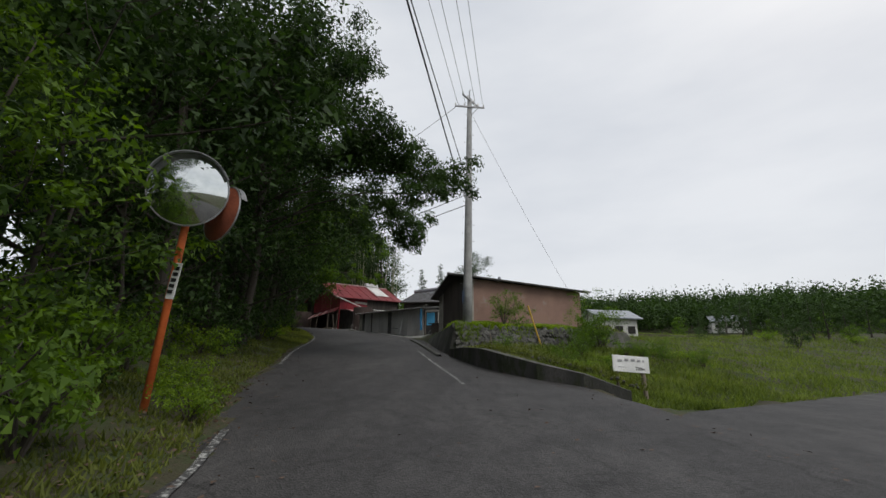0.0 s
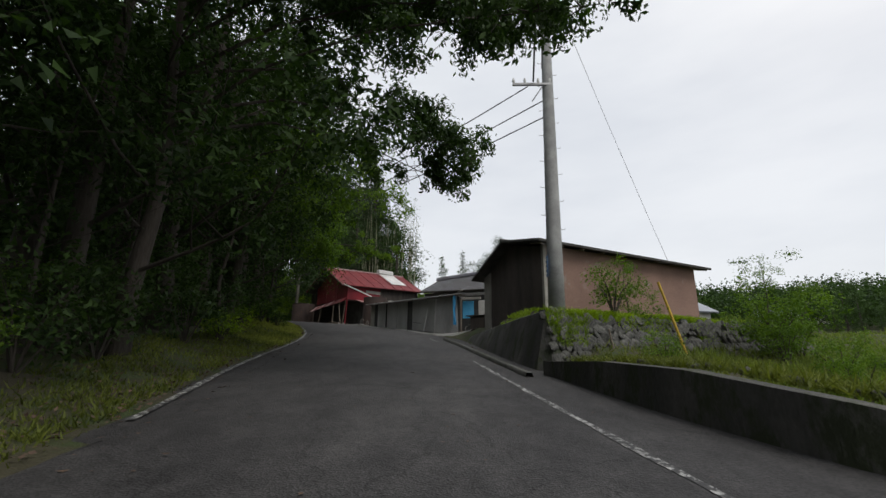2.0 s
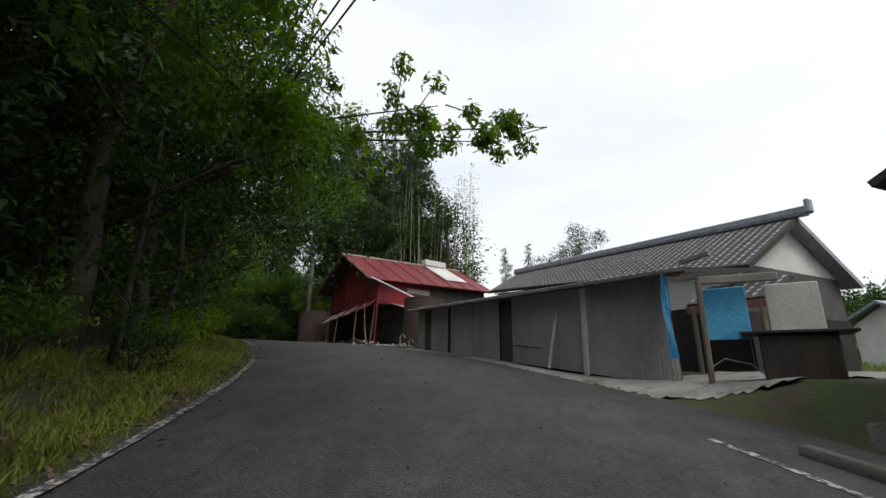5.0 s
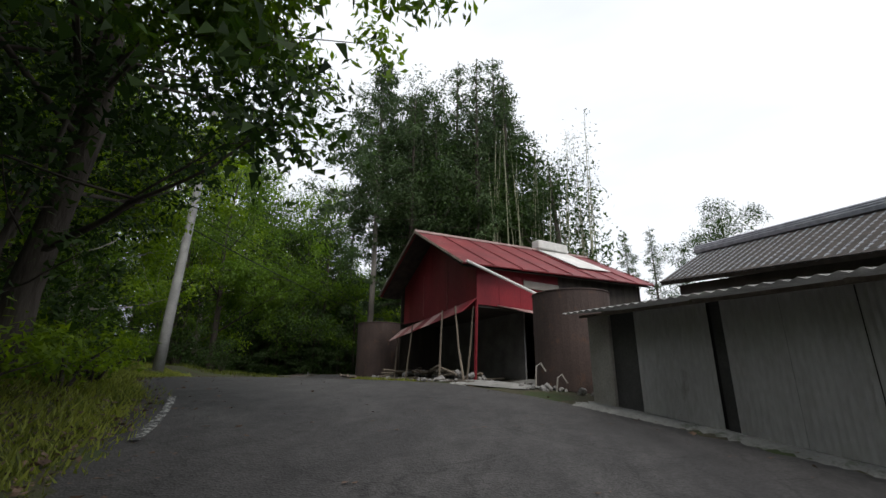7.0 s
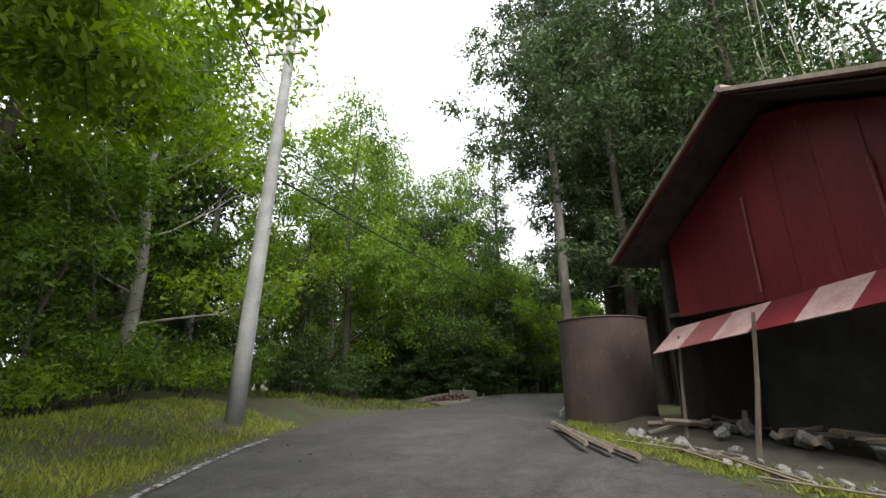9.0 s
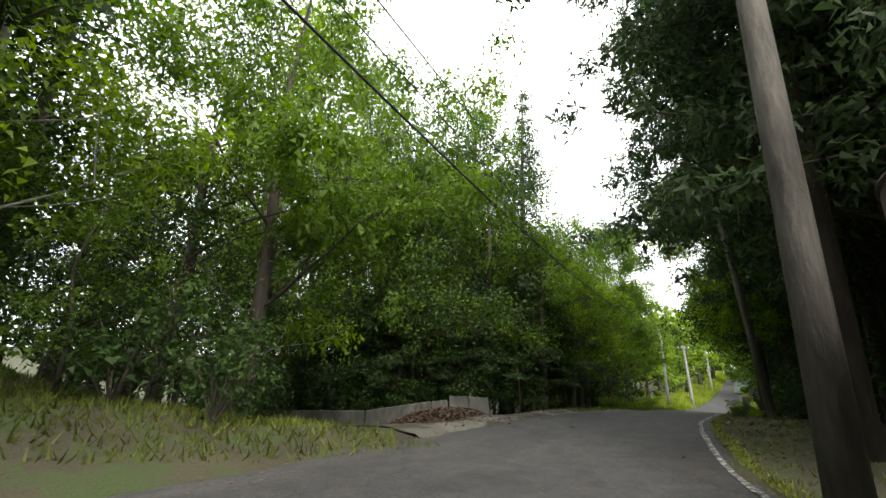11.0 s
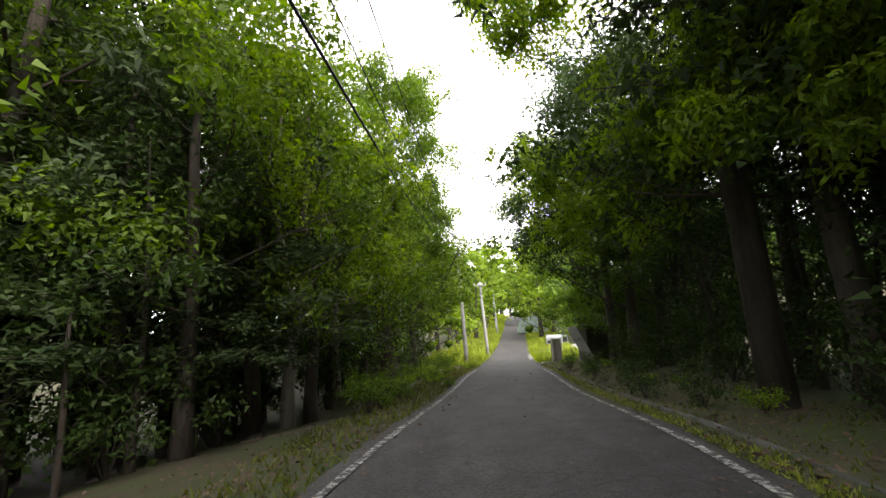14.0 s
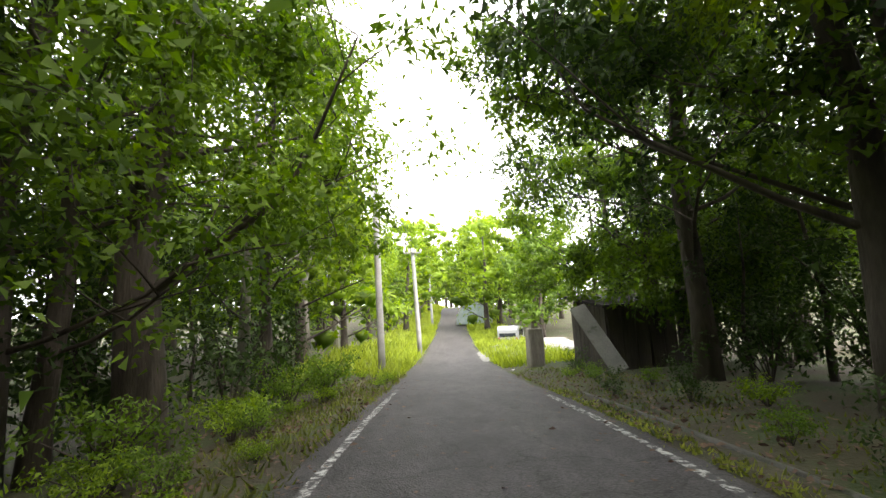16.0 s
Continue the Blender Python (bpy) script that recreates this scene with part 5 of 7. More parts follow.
for x, y, h in ((-9.6, 46.0, 0.5), (-9.1, 45.7, 0.28)):
    z = gz(x, y)
    o = link("hooked_rod", tube([(x, y, z - 0.05), (x + 0.04, y, z + h), (x + 0.14, y + 0.05, z + h + 0.08), (x + 0.26, y + 0.1, z + h - 0.12)], 0.02, 6), PALE_PANEL)
    tagged(o, "pale hooked rod stuck in the ground by the tank", "rod", "rods by the tank")
for k in range(14):
    x, y = -9.3 + rnd.uniform(-0.9, 1.3), 45.6 + rnd.uniform(-0.35, 0.5)
    q = rnd.uniform(0.08, 0.2)
    o = tagged(new("rubble_stone", rnd.choice(ROCKS)), "dark broken lump at the foot of the tank", "stone", "tank rubble")
    o.matrix_basis = Matrix.LocRotScale((x, y, gz(x, y) + q * 0.2), Euler((rnd.random(), rnd.random(), rnd.random() * 6)), (q, q, q))
for k in range(60):
    w, l = rnd.uniform(0.2, 6.6), rnd.uniform(-1.1, -0.1)
    x, y = -11.85 - 0.707 * w + 0.706 * l, 47.95 + 0.707 * w + 0.708 * l
    q = rnd.uniform(0.04, 0.13)
    o = tagged(new("rubble_stone", rnd.choice(ROCKS)), "small pale stone on the strip before the barn", "stone", "rubble heap")
    o.matrix_basis = Matrix.LocRotScale((x, y, gz(x, y) + 0.03 + q * 0.2), Euler((rnd.random(), rnd.random(), rnd.random() * 6)), (q, q, q))
for k in range(9):
    w, l = rnd.uniform(0.6, 5.8), rnd.uniform(-1.2, -0.3)
    x, y = -11.85 - 0.707 * w + 0.706 * l, 47.95 + 0.707 * w + 0.708 * l
    a = 2.35 + rnd.uniform(-0.4, 0.4)
    ln = rnd.uniform(0.4, 0.9)
    o = link("thin_slat", box((ln * 2, 0.05, 0.02), (0, 0, 0), (0, rnd.uniform(-3, 3), math.degrees(a)), 0.004), OLD_WOOD)
    o.location = (x, y, gz(x, y) + 0.07)
    tagged(o, "thin pale slat lying at the road edge", "timber", "edge timbers")


def greenhouse():
    e = empty("greenhouse", (-19.4, 131, gz(-19.4, 131)), "low plastic-covered greenhouse beside the rising road", "greenhouse", rz=-8)
    bm = bmesh.new()
    rows = []
    for y in (-4.0, -1.3, 1.3, 4.0):
        rows.append([bm.verts.new((-2.0 * math.cos(k * math.pi / 12), y, -0.2 + 2.4 * math.sin(k * math.pi / 12))) for k in range(13)])
    for r0, r1 in zip(rows[:-1], rows[1:]):
        for k in range(12):
            bm.faces.new((r0[k], r0[k + 1], r1[k + 1], r1[k]))
    bm.faces.new(rows[0])
    bm.faces.new(rows[-1][::-1])
    part("cover", bm, mat("greenhouse_film", (0.36, 0.43, 0.43), (0.25, 0.32, 0.33), 1.5, 0.4, 0.2, 12), e, "pale bluish plastic film")
    for y in (-4.03, -1.3, 1.3, 4.03):
        part("hoop", tube([(-2.03 * math.cos(k * math.pi / 12), y, -0.2 + 2.43 * math.sin(k * math.pi / 12)) for k in range(13)], 0.03, 5), STEEL, e)
    return e


greenhouse()
DIRT = mat("packed_dirt", (0.085, 0.072, 0.058), (0.05, 0.043, 0.035), 1.5, 0.95, 0.6, 25, wear=(0.15, 0.14, 0.125), wear_at=0.68)
ground_patch("barn_floor", [(-11.4, 46.9), (-16.9, 51.9), (-18.4, 54.0), (-10.5, 61), (-5.5, 54.5)], DIRT, "trodden dark dirt under and before the barn", 0.03)

# ---- guard wall, leaf heap and posts past the bend ----
STAINED = mat("stained_concrete", (0.125, 0.122, 0.115), (0.06, 0.06, 0.056), 0.9, 0.92, 0.5, 25, wear=(0.06, 0.065, 0.05), wear_at=0.55, stretch=(1, 1, 0.4))
gw = empty("guard_wall", (-34, 68, 3.4), "low broken concrete wall of leaning slabs", "wall")
segs = [(0.0, 0.98, 1.2, 4.68, 4.72, 0.55), (1.0, 1.92, 1.2, 4.72, 4.7, 0.62), (2.0, 2.78, 1.0, 4.5, 4.42, 0.45), (2.82, 5.95, 1.2, 4.42, 3.86, 0.12), (6.0, 9.5, 1.0, 3.86, 3.72, 0.06), (9.6, 12.6, 1.0, 3.7, 3.62, 0.06)]
for a, b, h, za, zb_, lean in segs:
    p = lambda s, n: (-30.8 - 0.815 * s + 0.58 * n + 34, 71.1 - 0.58 * s - 0.815 * n - 68)
    bm = bmesh.new()
    low = [bm.verts.new((*p(s_, n_), z_ - h - 3.4)) for s_, n_, z_ in ((a - 0.05, lean, za), (b - 0.02, lean, zb_), (b - 0.02, lean - 0.14, zb_), (a - 0.05, lean - 0.14, za))]
    top = [bm.verts.new((*p(s_, n_), z_ - 3.4)) for s_, n_, z_ in ((a, 0.0, za), (b, 0.0, zb_), (b, -0.14, zb_), (a, -0.14, za))]
    bm.faces.new(top)
    bm.faces.new(low[::-1])
    for k in range(4):
        bm.faces.new((low[k], low[(k + 1) % 4], top[(k + 1) % 4], top[k]))
    bmesh.ops.recalc_face_normals(bm, faces=bm.faces)
    bmesh.ops.bevel(bm, geom=bm.edges[:], offset=0.025, segments=1, affect='EDGES')
    part("slab", bm, STAINED, gw)
for s, h in ((0.9, 1.5), (1.72, 1.2)):
    part("pipe_post", tube([(-30.8 - 0.815 * s + 0.58 * 0.06 + 34, 71.1 - 0.58 * s - 0.815 * 0.06 - 68, -0.4), (-30.8 - 0.815 * s + 34, 71.1 - 0.58 * s - 68, h)], 0.03, 6), STEEL, gw)
SANDY = mat("sandy_concrete", (0.15, 0.14, 0.12), (0.09, 0.085, 0.072), 0.5, 0.9, 0.4, 30, wear=(0.045, 0.038, 0.027), wear_at=0.5)
ground_patch("turn_out", [(-25.2, 58.5), (-24.9, 66.6), (-27.0, 69.5), (-30.3, 70.6), (-33.5, 68.3), (-33.0, 63.5), (-29, 59)], SANDY, "sandy concrete turn-out strewn with leaves", 0.03, 0.15)


def leaf_heap(name, cx, cy, rx, ry, h, n, material, label, seed):
    r = np.random.default_rng(seed)
    a, q = r.uniform(0, 6.283, n), np.sqrt(r.uniform(0, 1, n))
    x, y = cx + rx * q * np.cos(a), cy + ry * q * np.sin(a)
    z = ground_z(x, y, True) + h * (1 - q**2) * (0.75 + 0.4 * r.random(n)) + 0.02
    return leaf_cloud(name, np.column_stack([x, y, z]), r.uniform(0.07, 0.16, n), material, r, flat=0.6), label


def leaf_cloud(name, P, size, material, r, flat=0.0, droop=0.0, slim=0.5, parent=None, corners=4):
    """Many small diamond leaves, one island each."""
    n = len(P)
    d = r.normal(size=(n, 3))
    d[:, 2] = d[:, 2] * (1 - flat) - droop
    d /= np.linalg.norm(d, axis=1)[:, None] + 1e-9
    s = np.cross(d, r.normal(size=(n, 3)))
    s[:, 2] *= (1 - flat)
    s /= np.linalg.norm(s, axis=1)[:, None] + 1e-9
    L = np.asarray(size)[:, None] if np.ndim(size) else np.full((n, 1), size)
    nn = np.cross(d, s)
    V = [P - d * L * 0.5, P + s * L * slim * 0.5 + nn * L * 0.08, P + d * L * 0.5, P - s * L * slim * 0.5 + nn * L * 0.08]
    if corners == 3:
        V = [P - d * L * 0.45 - s * L * slim * 0.5, P - d * L * 0.3 + s * L * slim * 0.55, P + d * L * 0.55]
    V = np.stack(V, 1).reshape(-1, 3)
    me = bpy.data.meshes.new(name)
    me.vertices.add(corners * n)
    me.vertices.foreach_set("co", V.ravel())
    me.loops.add(corners * n)
    me.loops.foreach_set("vertex_index", np.arange(corners * n))
    me.polygons.add(n)
    me.polygons.foreach_set("loop_start", np.arange(n) * corners)
    me.polygons.foreach_set("loop_total", np.full(n, corners))
    me.update(calc_edges=True)
    me.materials.append(material)
    ob = new(name, me)
    if parent:
        ob.parent = parent
    return ob


lh, lab = leaf_heap("leaf_heap", -29.2, 64.3, 1.9, 1.7, 0.42, 6500, LITTER, "heap of brown dead leaves on the turn-out", 3)
tagged(lh, lab, "leaf heap", kind="stuff")

# ---- far end of the tunnel of trees ----
gp = empty("gate_post", (-20.5, 94.6, 3.5), "thick pale timber gate post by the drive", "post")
part("post", box((0.55, 0.5, 1.75), (0, 0, 0.75), (0, 1, 5), 0.05), PALE_BARK, gp)
part("foot_slab", box((0.8, 0.5, 0.12), (-0.55, -0.6, 0.2), (0, 0, 10), 0.02), WHITE_PLASTER, gp)
lb = empty("leaning_board", (-19.7, 90.0, 4.1), "long pale grey board leaning on a dark shed", "board")
part("board", box((0.45, 0.05, 2.1), (0, 0.5, 0.8), (-32, -20, 0), 0.01), CONCRETE, lb)
hut = empty("dark_hut", (-17.6, 91.6, 4.0), "dark timber hut in deep shade under the trees", "hut")
for k in range(8):
    part("plank", box((0.35, 0.05, 1.9), (-1.5 + k * 0.38, -0.8, 0.85), (0, 2 * (k % 3 - 1), 0), 0.008), DARK_WOOD, hut)
    part("side_plank", box((0.05, 0.35, 1.9), (-1.7, -0.6 + k * 0.38, 0.85), (0, 0, 0), 0.008), DARK_WOOD, hut)
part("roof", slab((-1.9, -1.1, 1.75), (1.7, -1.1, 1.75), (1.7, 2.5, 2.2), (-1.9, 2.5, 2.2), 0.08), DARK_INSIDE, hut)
part("back", box((3.2, 0.06, 2.1), (0, 2.3, 0.95), (0, 0, 0), 0.01), DARK_WOOD, hut)


def van():
    e = empty("van", (-18.4, 112.0, 3.2), "small white van parked in the drive", "van", rz=-20)
    paint = mat("van_paint", (0.3, 0.32, 0.34), (0.25, 0.27, 0.29), 2, 0.3, 0, 30, spec=0.5)
    glass = mat("van_glass", (0.03, 0.035, 0.04), (0.02, 0.025, 0.03), 2, 0.1, spec=0.6)
    bm = bmesh.new()
    prof = [(-1.65, 0.25), (1.55, 0.25), (1.65, 0.8), (1.35, 1.05), (0.95, 1.78), (-1.5, 1.85), (-1.68, 1.6)]
    a = [bm.verts.new((-0.74, y, z)) for y, z in prof]
    b = [bm.verts.new((0.74, y, z)) for y, z in prof]
    bm.faces.new(a)
    bm.faces.new(b[::-1])
    for k in range(len(prof)):
        bm.faces.new((a[k], b[k], b[(k + 1) % len(prof)], a[(k + 1) % len(prof)]))
    bmesh.ops.recalc_face_normals(bm, faces=bm.faces)
    bmesh.ops.bevel(bm, geom=bm.edges[:], offset=0.06, segments=2, affect='EDGES')
    body = part("body", bm, paint, e)
    part("rear_window", box((1.2, 0.02, 0.5), (0, -1.665, 1.3), (-3, 0, 0), 0.01), glass, e)
    for s in (-1, 1):
        part("side_window", box((0.02, 1.9, 0.48), (0.745 * s, -0.2, 1.35), (0, 0, 0), 0.01), glass, e)
        part("tail_lamp", box((0.12, 0.03, 0.35), (0.64 * s, -1.67, 0.85), (0, 0, 0), 0.01), mat("lamp_red", (0.4, 0.02, 0.02), None, 2, 0.3), e)
        for y in (-1.1, 1.05):
            part("wheel", tube([(0.6 * s, y, 0.27), (0.76 * s, y, 0.27)], 0.27, 16), BLACK, e)
    part("bumper", box((1.45, 0.12, 0.18), (0, -1.68, 0.42), (0, 0, 0), 0.03), STEEL, e)
    return e


van()
ground_patch("drive", [(-22.2, 98.5), (-16, 101.5), (-15, 110), (-19, 111), (-22.0, 104)], CONCRETE, "pale gravel drive off the road", 0.05)

# ---- trees ----
def grow(bm, r, start, heading, length, radius, depth, tips, spread=0.6, sides=5, up=0.15):
    """A limb with its branches; the ends of twigs go to tips."""
    p, dirn = Vector(start), Vector(heading).normalized()
    pts, rad = [p.copy()], [radius]
    n = 4 if depth > 1 else 3
    for k in range(n):
        dirn = (dirn + Vector((r.uniform(-1, 1), r.uniform(-1, 1), r.uniform(-0.6, 1) + up)) * 0.16).normalized()
        p = p + dirn * length / n
        pts.append(p.copy())
        rad.append(radius * (1 - 0.62 * (k + 1) / n))
        if depth <= 1:
            tips.append((p.copy(), length * 0.35))
    tube_into(bm, pts, rad, sides, False)
    if depth == 0:
        return
    for k in range(3 if depth > 1 else 2):
        base = pts[min(2 + (k % 3), len(pts) - 1)]
        side = Vector((r.uniform(-1, 1), r.uniform(-1, 1), r.uniform(-0.2, 0.7)))
        grow(bm, r, base, dirn * (1 - spread) + side * spread, length * r.uniform(0.5, 0.75), rad[2] * 0.65, depth - 1, tips, spread, max(3, sides - 1), up)


ICO = bmesh.new()
bmesh.ops.create_icosphere(ICO, subdivisions=1, radius=1.0)
ICO_V = np.array([list(v.co) for v in ICO.verts])
ICO_F = np.array([[v.index for v in f.verts] for f in ICO.faces])
ICO.free()


def clumps(name, C, R, per, leaf, material, g, parent, droop=0.3, slim=0.45, squash=0.72, core=0.0, loose=0.6, corners=4):
    """Foliage in ragged clumps: leaves lie round each clump and face outwards; core adds a hidden lump that blocks
    light.
    """
    C, R = np.asarray(C, float), np.asarray(R, float)
    k = len(C)
    cnt = np.maximum(6, (per * (R / R.mean()) ** 1.6).astype(int))
    idx = np.repeat(np.arange(k), cnt)
    n = len(idx)
    out = g.normal(size=(n, 3)) + (0, 0, 0.25)
    out /= np.linalg.norm(out, axis=1)[:, None]
    stretch = g.uniform(0.75, 1.3, (k, 3)) * (1, 1, squash)
    far = g.uniform(0.04, 1.2, n) ** 0.6 + (g.random(n) < 0.12) * g.uniform(0.05, 0.3, n)
    P = C[idx] + out * (R[idx] * far)[:, None] * stretch[idx]
    nn = out + g.normal(size=(n, 3)) * loose + (0, 0, 0.35)
    nn /= np.linalg.norm(nn, axis=1)[:, None]
    d = np.cross(nn, g.normal(size=(n, 3))) + out * 0.35
    d /= np.linalg.norm(d, axis=1)[:, None] + 1e-9
    d[:, 2] -= droop
    d /= np.linalg.norm(d, axis=1)[:, None] + 1e-9
    s = np.cross(d, nn)
    s /= np.linalg.norm(s, axis=1)[:, None] + 1e-9
    L = (leaf * g.uniform(0.6, 1.35, n))[:, None]
    V = np.stack([P - d * L * 0.5, P + s * L * slim * 0.5 + nn * L * 0.1, P + d * L * 0.5, P - s * L * slim * 0.5 + nn * L * 0.1], 1).reshape(-1, 3)
    if corners == 3:
        V = np.stack([P - d * L * 0.45 - s * L * slim * 0.5, P - d * L * 0.3 + s * L * slim * 0.55, P + d * L * 0.55], 1).reshape(-1, 3)
    nf = corners * n
    k = k if core else 0
    CV = ICO_V[None] * g.uniform(0.55, 1.0, (k, 12, 1)) * (R[:k] * core)[:, None, None] * stretch[:k, None] + C[:k, None]
    V = np.vstack([V, CV.reshape(-1, 3)])
    F = (ICO_F[None] + nf + 12 * np.arange(k)[:, None, None]).reshape(-1)
    me = bpy.data.meshes.new(name)
    me.vertices.add(len(V))
    me.vertices.foreach_set("co", V.ravel())
    me.loops.add(nf + len(F))
    me.loops.foreach_set("vertex_index", np.concatenate([np.arange(nf), F]))
    me.polygons.add(n + 20 * k)
    me.polygons.foreach_set("loop_start", np.concatenate([np.arange(n) * corners, nf + 3 * np.arange(20 * k)]))
    me.polygons.foreach_set("loop_total", np.concatenate([np.full(n, corners), np.full(20 * k, 3)]))
    me.update(calc_edges=True)
    me.materials.append(material)
    ob = new(name, me)
    if parent:
        ob.parent = parent
    return ob


def broad_tree(name, seed, height, crown_r, leaf, n_clumps, per, bark, foliage, label, bare=0.3, droop=0.3, slim=0.45, trunk_r=None, lean=(0, 0), depth=2, fat=(0.45, 1.0), core=0.0, corners=4):
    """A tapered trunk with limbs and a crown of small leaves gathered in uneven clumps at the twigs."""
    r = random.Random(seed)
    g = np.random.default_rng(seed)
    e = empty(name, (0, 0, -200), label, "tree", "roadside trees")
    bm = bmesh.new()
    tips = []
    tr = trunk_r or height * 0.016 + 0.05
    top = Vector((lean[0] + r.uniform(-0.4, 0.4), lean[1] + r.uniform(-0.4, 0.4), height * 0.82))
    pts = [Vector((0, 0, -0.5)), Vector((top.x * 0.1, top.y * 0.1, height * 0.08)), top * 0.3 + Vector((r.uniform(-0.2, 0.2), r.uniform(-0.2, 0.2), 0)), top * 0.6 + Vector((r.uniform(-0.3, 0.3), r.uniform(-0.3, 0.3), 0)), top]
    tube_into(bm, pts, [tr * 1.5, tr * 1.05, tr * 0.85, tr * 0.55, tr * 0.15], 9)
    part("trunk", bm, bark, e, smooth=True)
    bm = bmesh.new()
    nl = 11
    for k in range(nl):
        f = bare + (0.97 - bare) * (k + 0.5) / nl
        a = k * 2.4 + r.uniform(-0.4, 0.4)
        reach = crown_r * (1.05 - 0.55 * max(0, f - 0.45) / 0.55) * r.uniform(0.65, 1.15)
        grow(bm, r, top * f, (math.cos(a), math.sin(a), 0.25 + 0.5 * f), reach * 0.62, tr * 0.3 * (1.15 - f), depth, tips, sides=4)
    part("branchwork", bm, bark, e, smooth=True)["kind"] = "stuff"
    T = np.array([list(p) for p, _ in tips])
    pick = g.permutation(len(T))[:n_clumps] if len(T) >= n_clumps else g.integers(0, len(T), n_clumps)
    C = T[pick] + g.normal(size=(n_clumps, 3)) * 0.35
    clumps("crown", C, g.uniform(fat[0], fat[1], n_clumps) * crown_r / 5, per, leaf, foliage, g, e, droop, slim, core=core, corners=corners)
    return e


def conifer_tree(name, seed, height, width, per, label, bare=0.25, foliage=None, leaf=0.3, girth=1.0, nb=46, bark=None):
    r = random.Random(seed)
    g = np.random.default_rng(seed)
    e = empty(name, (0, 0, -200), label, "tree", "conifers")
    bm = bmesh.new()
    tr = (height * 0.013 + 0.05) * girth
    tube_into(bm, [(0, 0, -0.5), (0.05, 0, height * 0.3), (-0.05, 0.05, height * 0.65), (0, 0, height)], [tr * 1.3, tr, tr * 0.6, 0.02], 8)
    part("trunk", bm, bark or BARK, e, smooth=True)
    bm = bmesh.new()
    C, R = [], []
    for k in range(nb):
        f = bare + (0.98 - bare) * k / nb
        a = k * 2.4 + r.uniform(-0.5, 0.5)
        reach = width * (1.02 - f) ** 0.6 * r.uniform(0.45, 1.15) + 0.25
        z0 = height * f
        tip = Vector((math.cos(a) * reach, math.sin(a) * reach, z0 - 0.1 * reach + 0.2))
        tube_into(bm, [(0, 0, z0), tuple(tip * 0.5 + Vector((0, 0, z0)) * 0.5 + Vector((0, 0, 0.1))), tuple(tip)], [0.032, 0.02, 0.008], 4, False)
        for q in (0.35, 0.7, 1.0)[:max(1, int(reach / 0.8))]:
            C.append((tip.x * q, tip.y * q, z0 + (tip.z - z0) * q))
            R.append(r.uniform(0.38, 0.75) * (0.6 + 0.4 * min(1, reach / 2)))
    part("branchwork", bm, bark or BARK, e, smooth=True)["kind"] = "stuff"
    clumps("crown", C, R, per, leaf, foliage or LEAF_CONIFER, g, e, 0.75, 0.36, 0.85, 0.0, 0.6, 3)
    return e


def bamboo_clump(seed, n, height, label):
    r = random.Random(seed)
    g = np.random.default_rng(seed)
    e = empty("bamboo_clump", (0, 0, -200), label, "bamboo", "bamboo")
    P = []
    for k in range(n):
        x, y, h = r.uniform(-1.6, 1.6), r.uniform(-1.6, 1.6), height * r.uniform(0.75, 1.1)
        lx, ly = r.uniform(-0.6, 0.6), r.uniform(-0.6, 0.6)
        part("culm", tube([(x, y, -0.3), (x + lx * 0.2, y + ly * 0.2, h * 0.5), (x + lx, y + ly, h)], [0.05, 0.04, 0.008], 5), BAMBOO, e)
        for q in range(80):
            f = r.uniform(0.6, 1.0) ** 0.8
            P.append((x + lx * f * f + r.gauss(0, 0.3), y + ly * f * f + r.gauss(0, 0.3), h * f + r.gauss(0, 0.25)))
    leaf_cloud("crown", np.array(P), g.uniform(0.14, 0.3, len(P)), LEAF_DARK, g, 0.1, 0.5, 0.25, e)
    return e


def bush(seed, r0, h, n, leaf, material, label, slim=0.5):
    g = np.random.default_rng(seed)
    r = random.Random(seed)
    e = empty("bush", (0, 0, -200), label, "bush", "undergrowth")
    bm = bmesh.new()
    C = []
    for k in range(9):
        a, l = k * 2.4, r.uniform(0.5, 1.0)
        tip = (math.cos(a) * r0 * l * 0.8, math.sin(a) * r0 * l * 0.8, h * r.uniform(0.45, 1.0))
        tube_into(bm, [(0, 0, -0.1), (tip[0] * 0.4, tip[1] * 0.4, tip[2] * 0.6), tip], [0.025, 0.018, 0.006], 4)
        C += [tip, (tip[0] * 0.6, tip[1] * 0.6, tip[2] * 0.6)]
    part("branch", bm, BARK, e)
    C = np.array(C) + g.normal(size=(18, 3)) * (r0 * 0.12, r0 * 0.12, h * 0.08)
    C[:, 2] = np.maximum(C[:, 2], h * 0.15)
    clumps("crown", C, g.uniform(0.22, 0.42, 18) * r0, n // 9, leaf * 0.72, material, g, e, 0.15, slim, 0.8, corners=3)
    return e


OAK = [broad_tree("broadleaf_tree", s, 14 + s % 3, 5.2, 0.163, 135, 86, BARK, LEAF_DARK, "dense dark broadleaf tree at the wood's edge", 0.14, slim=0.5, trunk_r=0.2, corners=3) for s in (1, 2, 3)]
MAPLE = [broad_tree("broadleaf_tree", s, 12, 4.8, 0.158, 125, 90, BARK, LEAF_MID, "green broadleaf tree with spreading branches", 0.15, slim=0.52, trunk_r=0.17, corners=3) for s in (11, 12)]
LIGHT = [broad_tree("broadleaf_tree", s, 11, 4.3, 0.14, 108, 110, PALE_BARK, LEAF_PALE_LIT, "bright green broadleaf tree, light put into its leaf tone", 0.12, slim=0.52, trunk_r=0.15, corners=3) for s in (21, 22)]
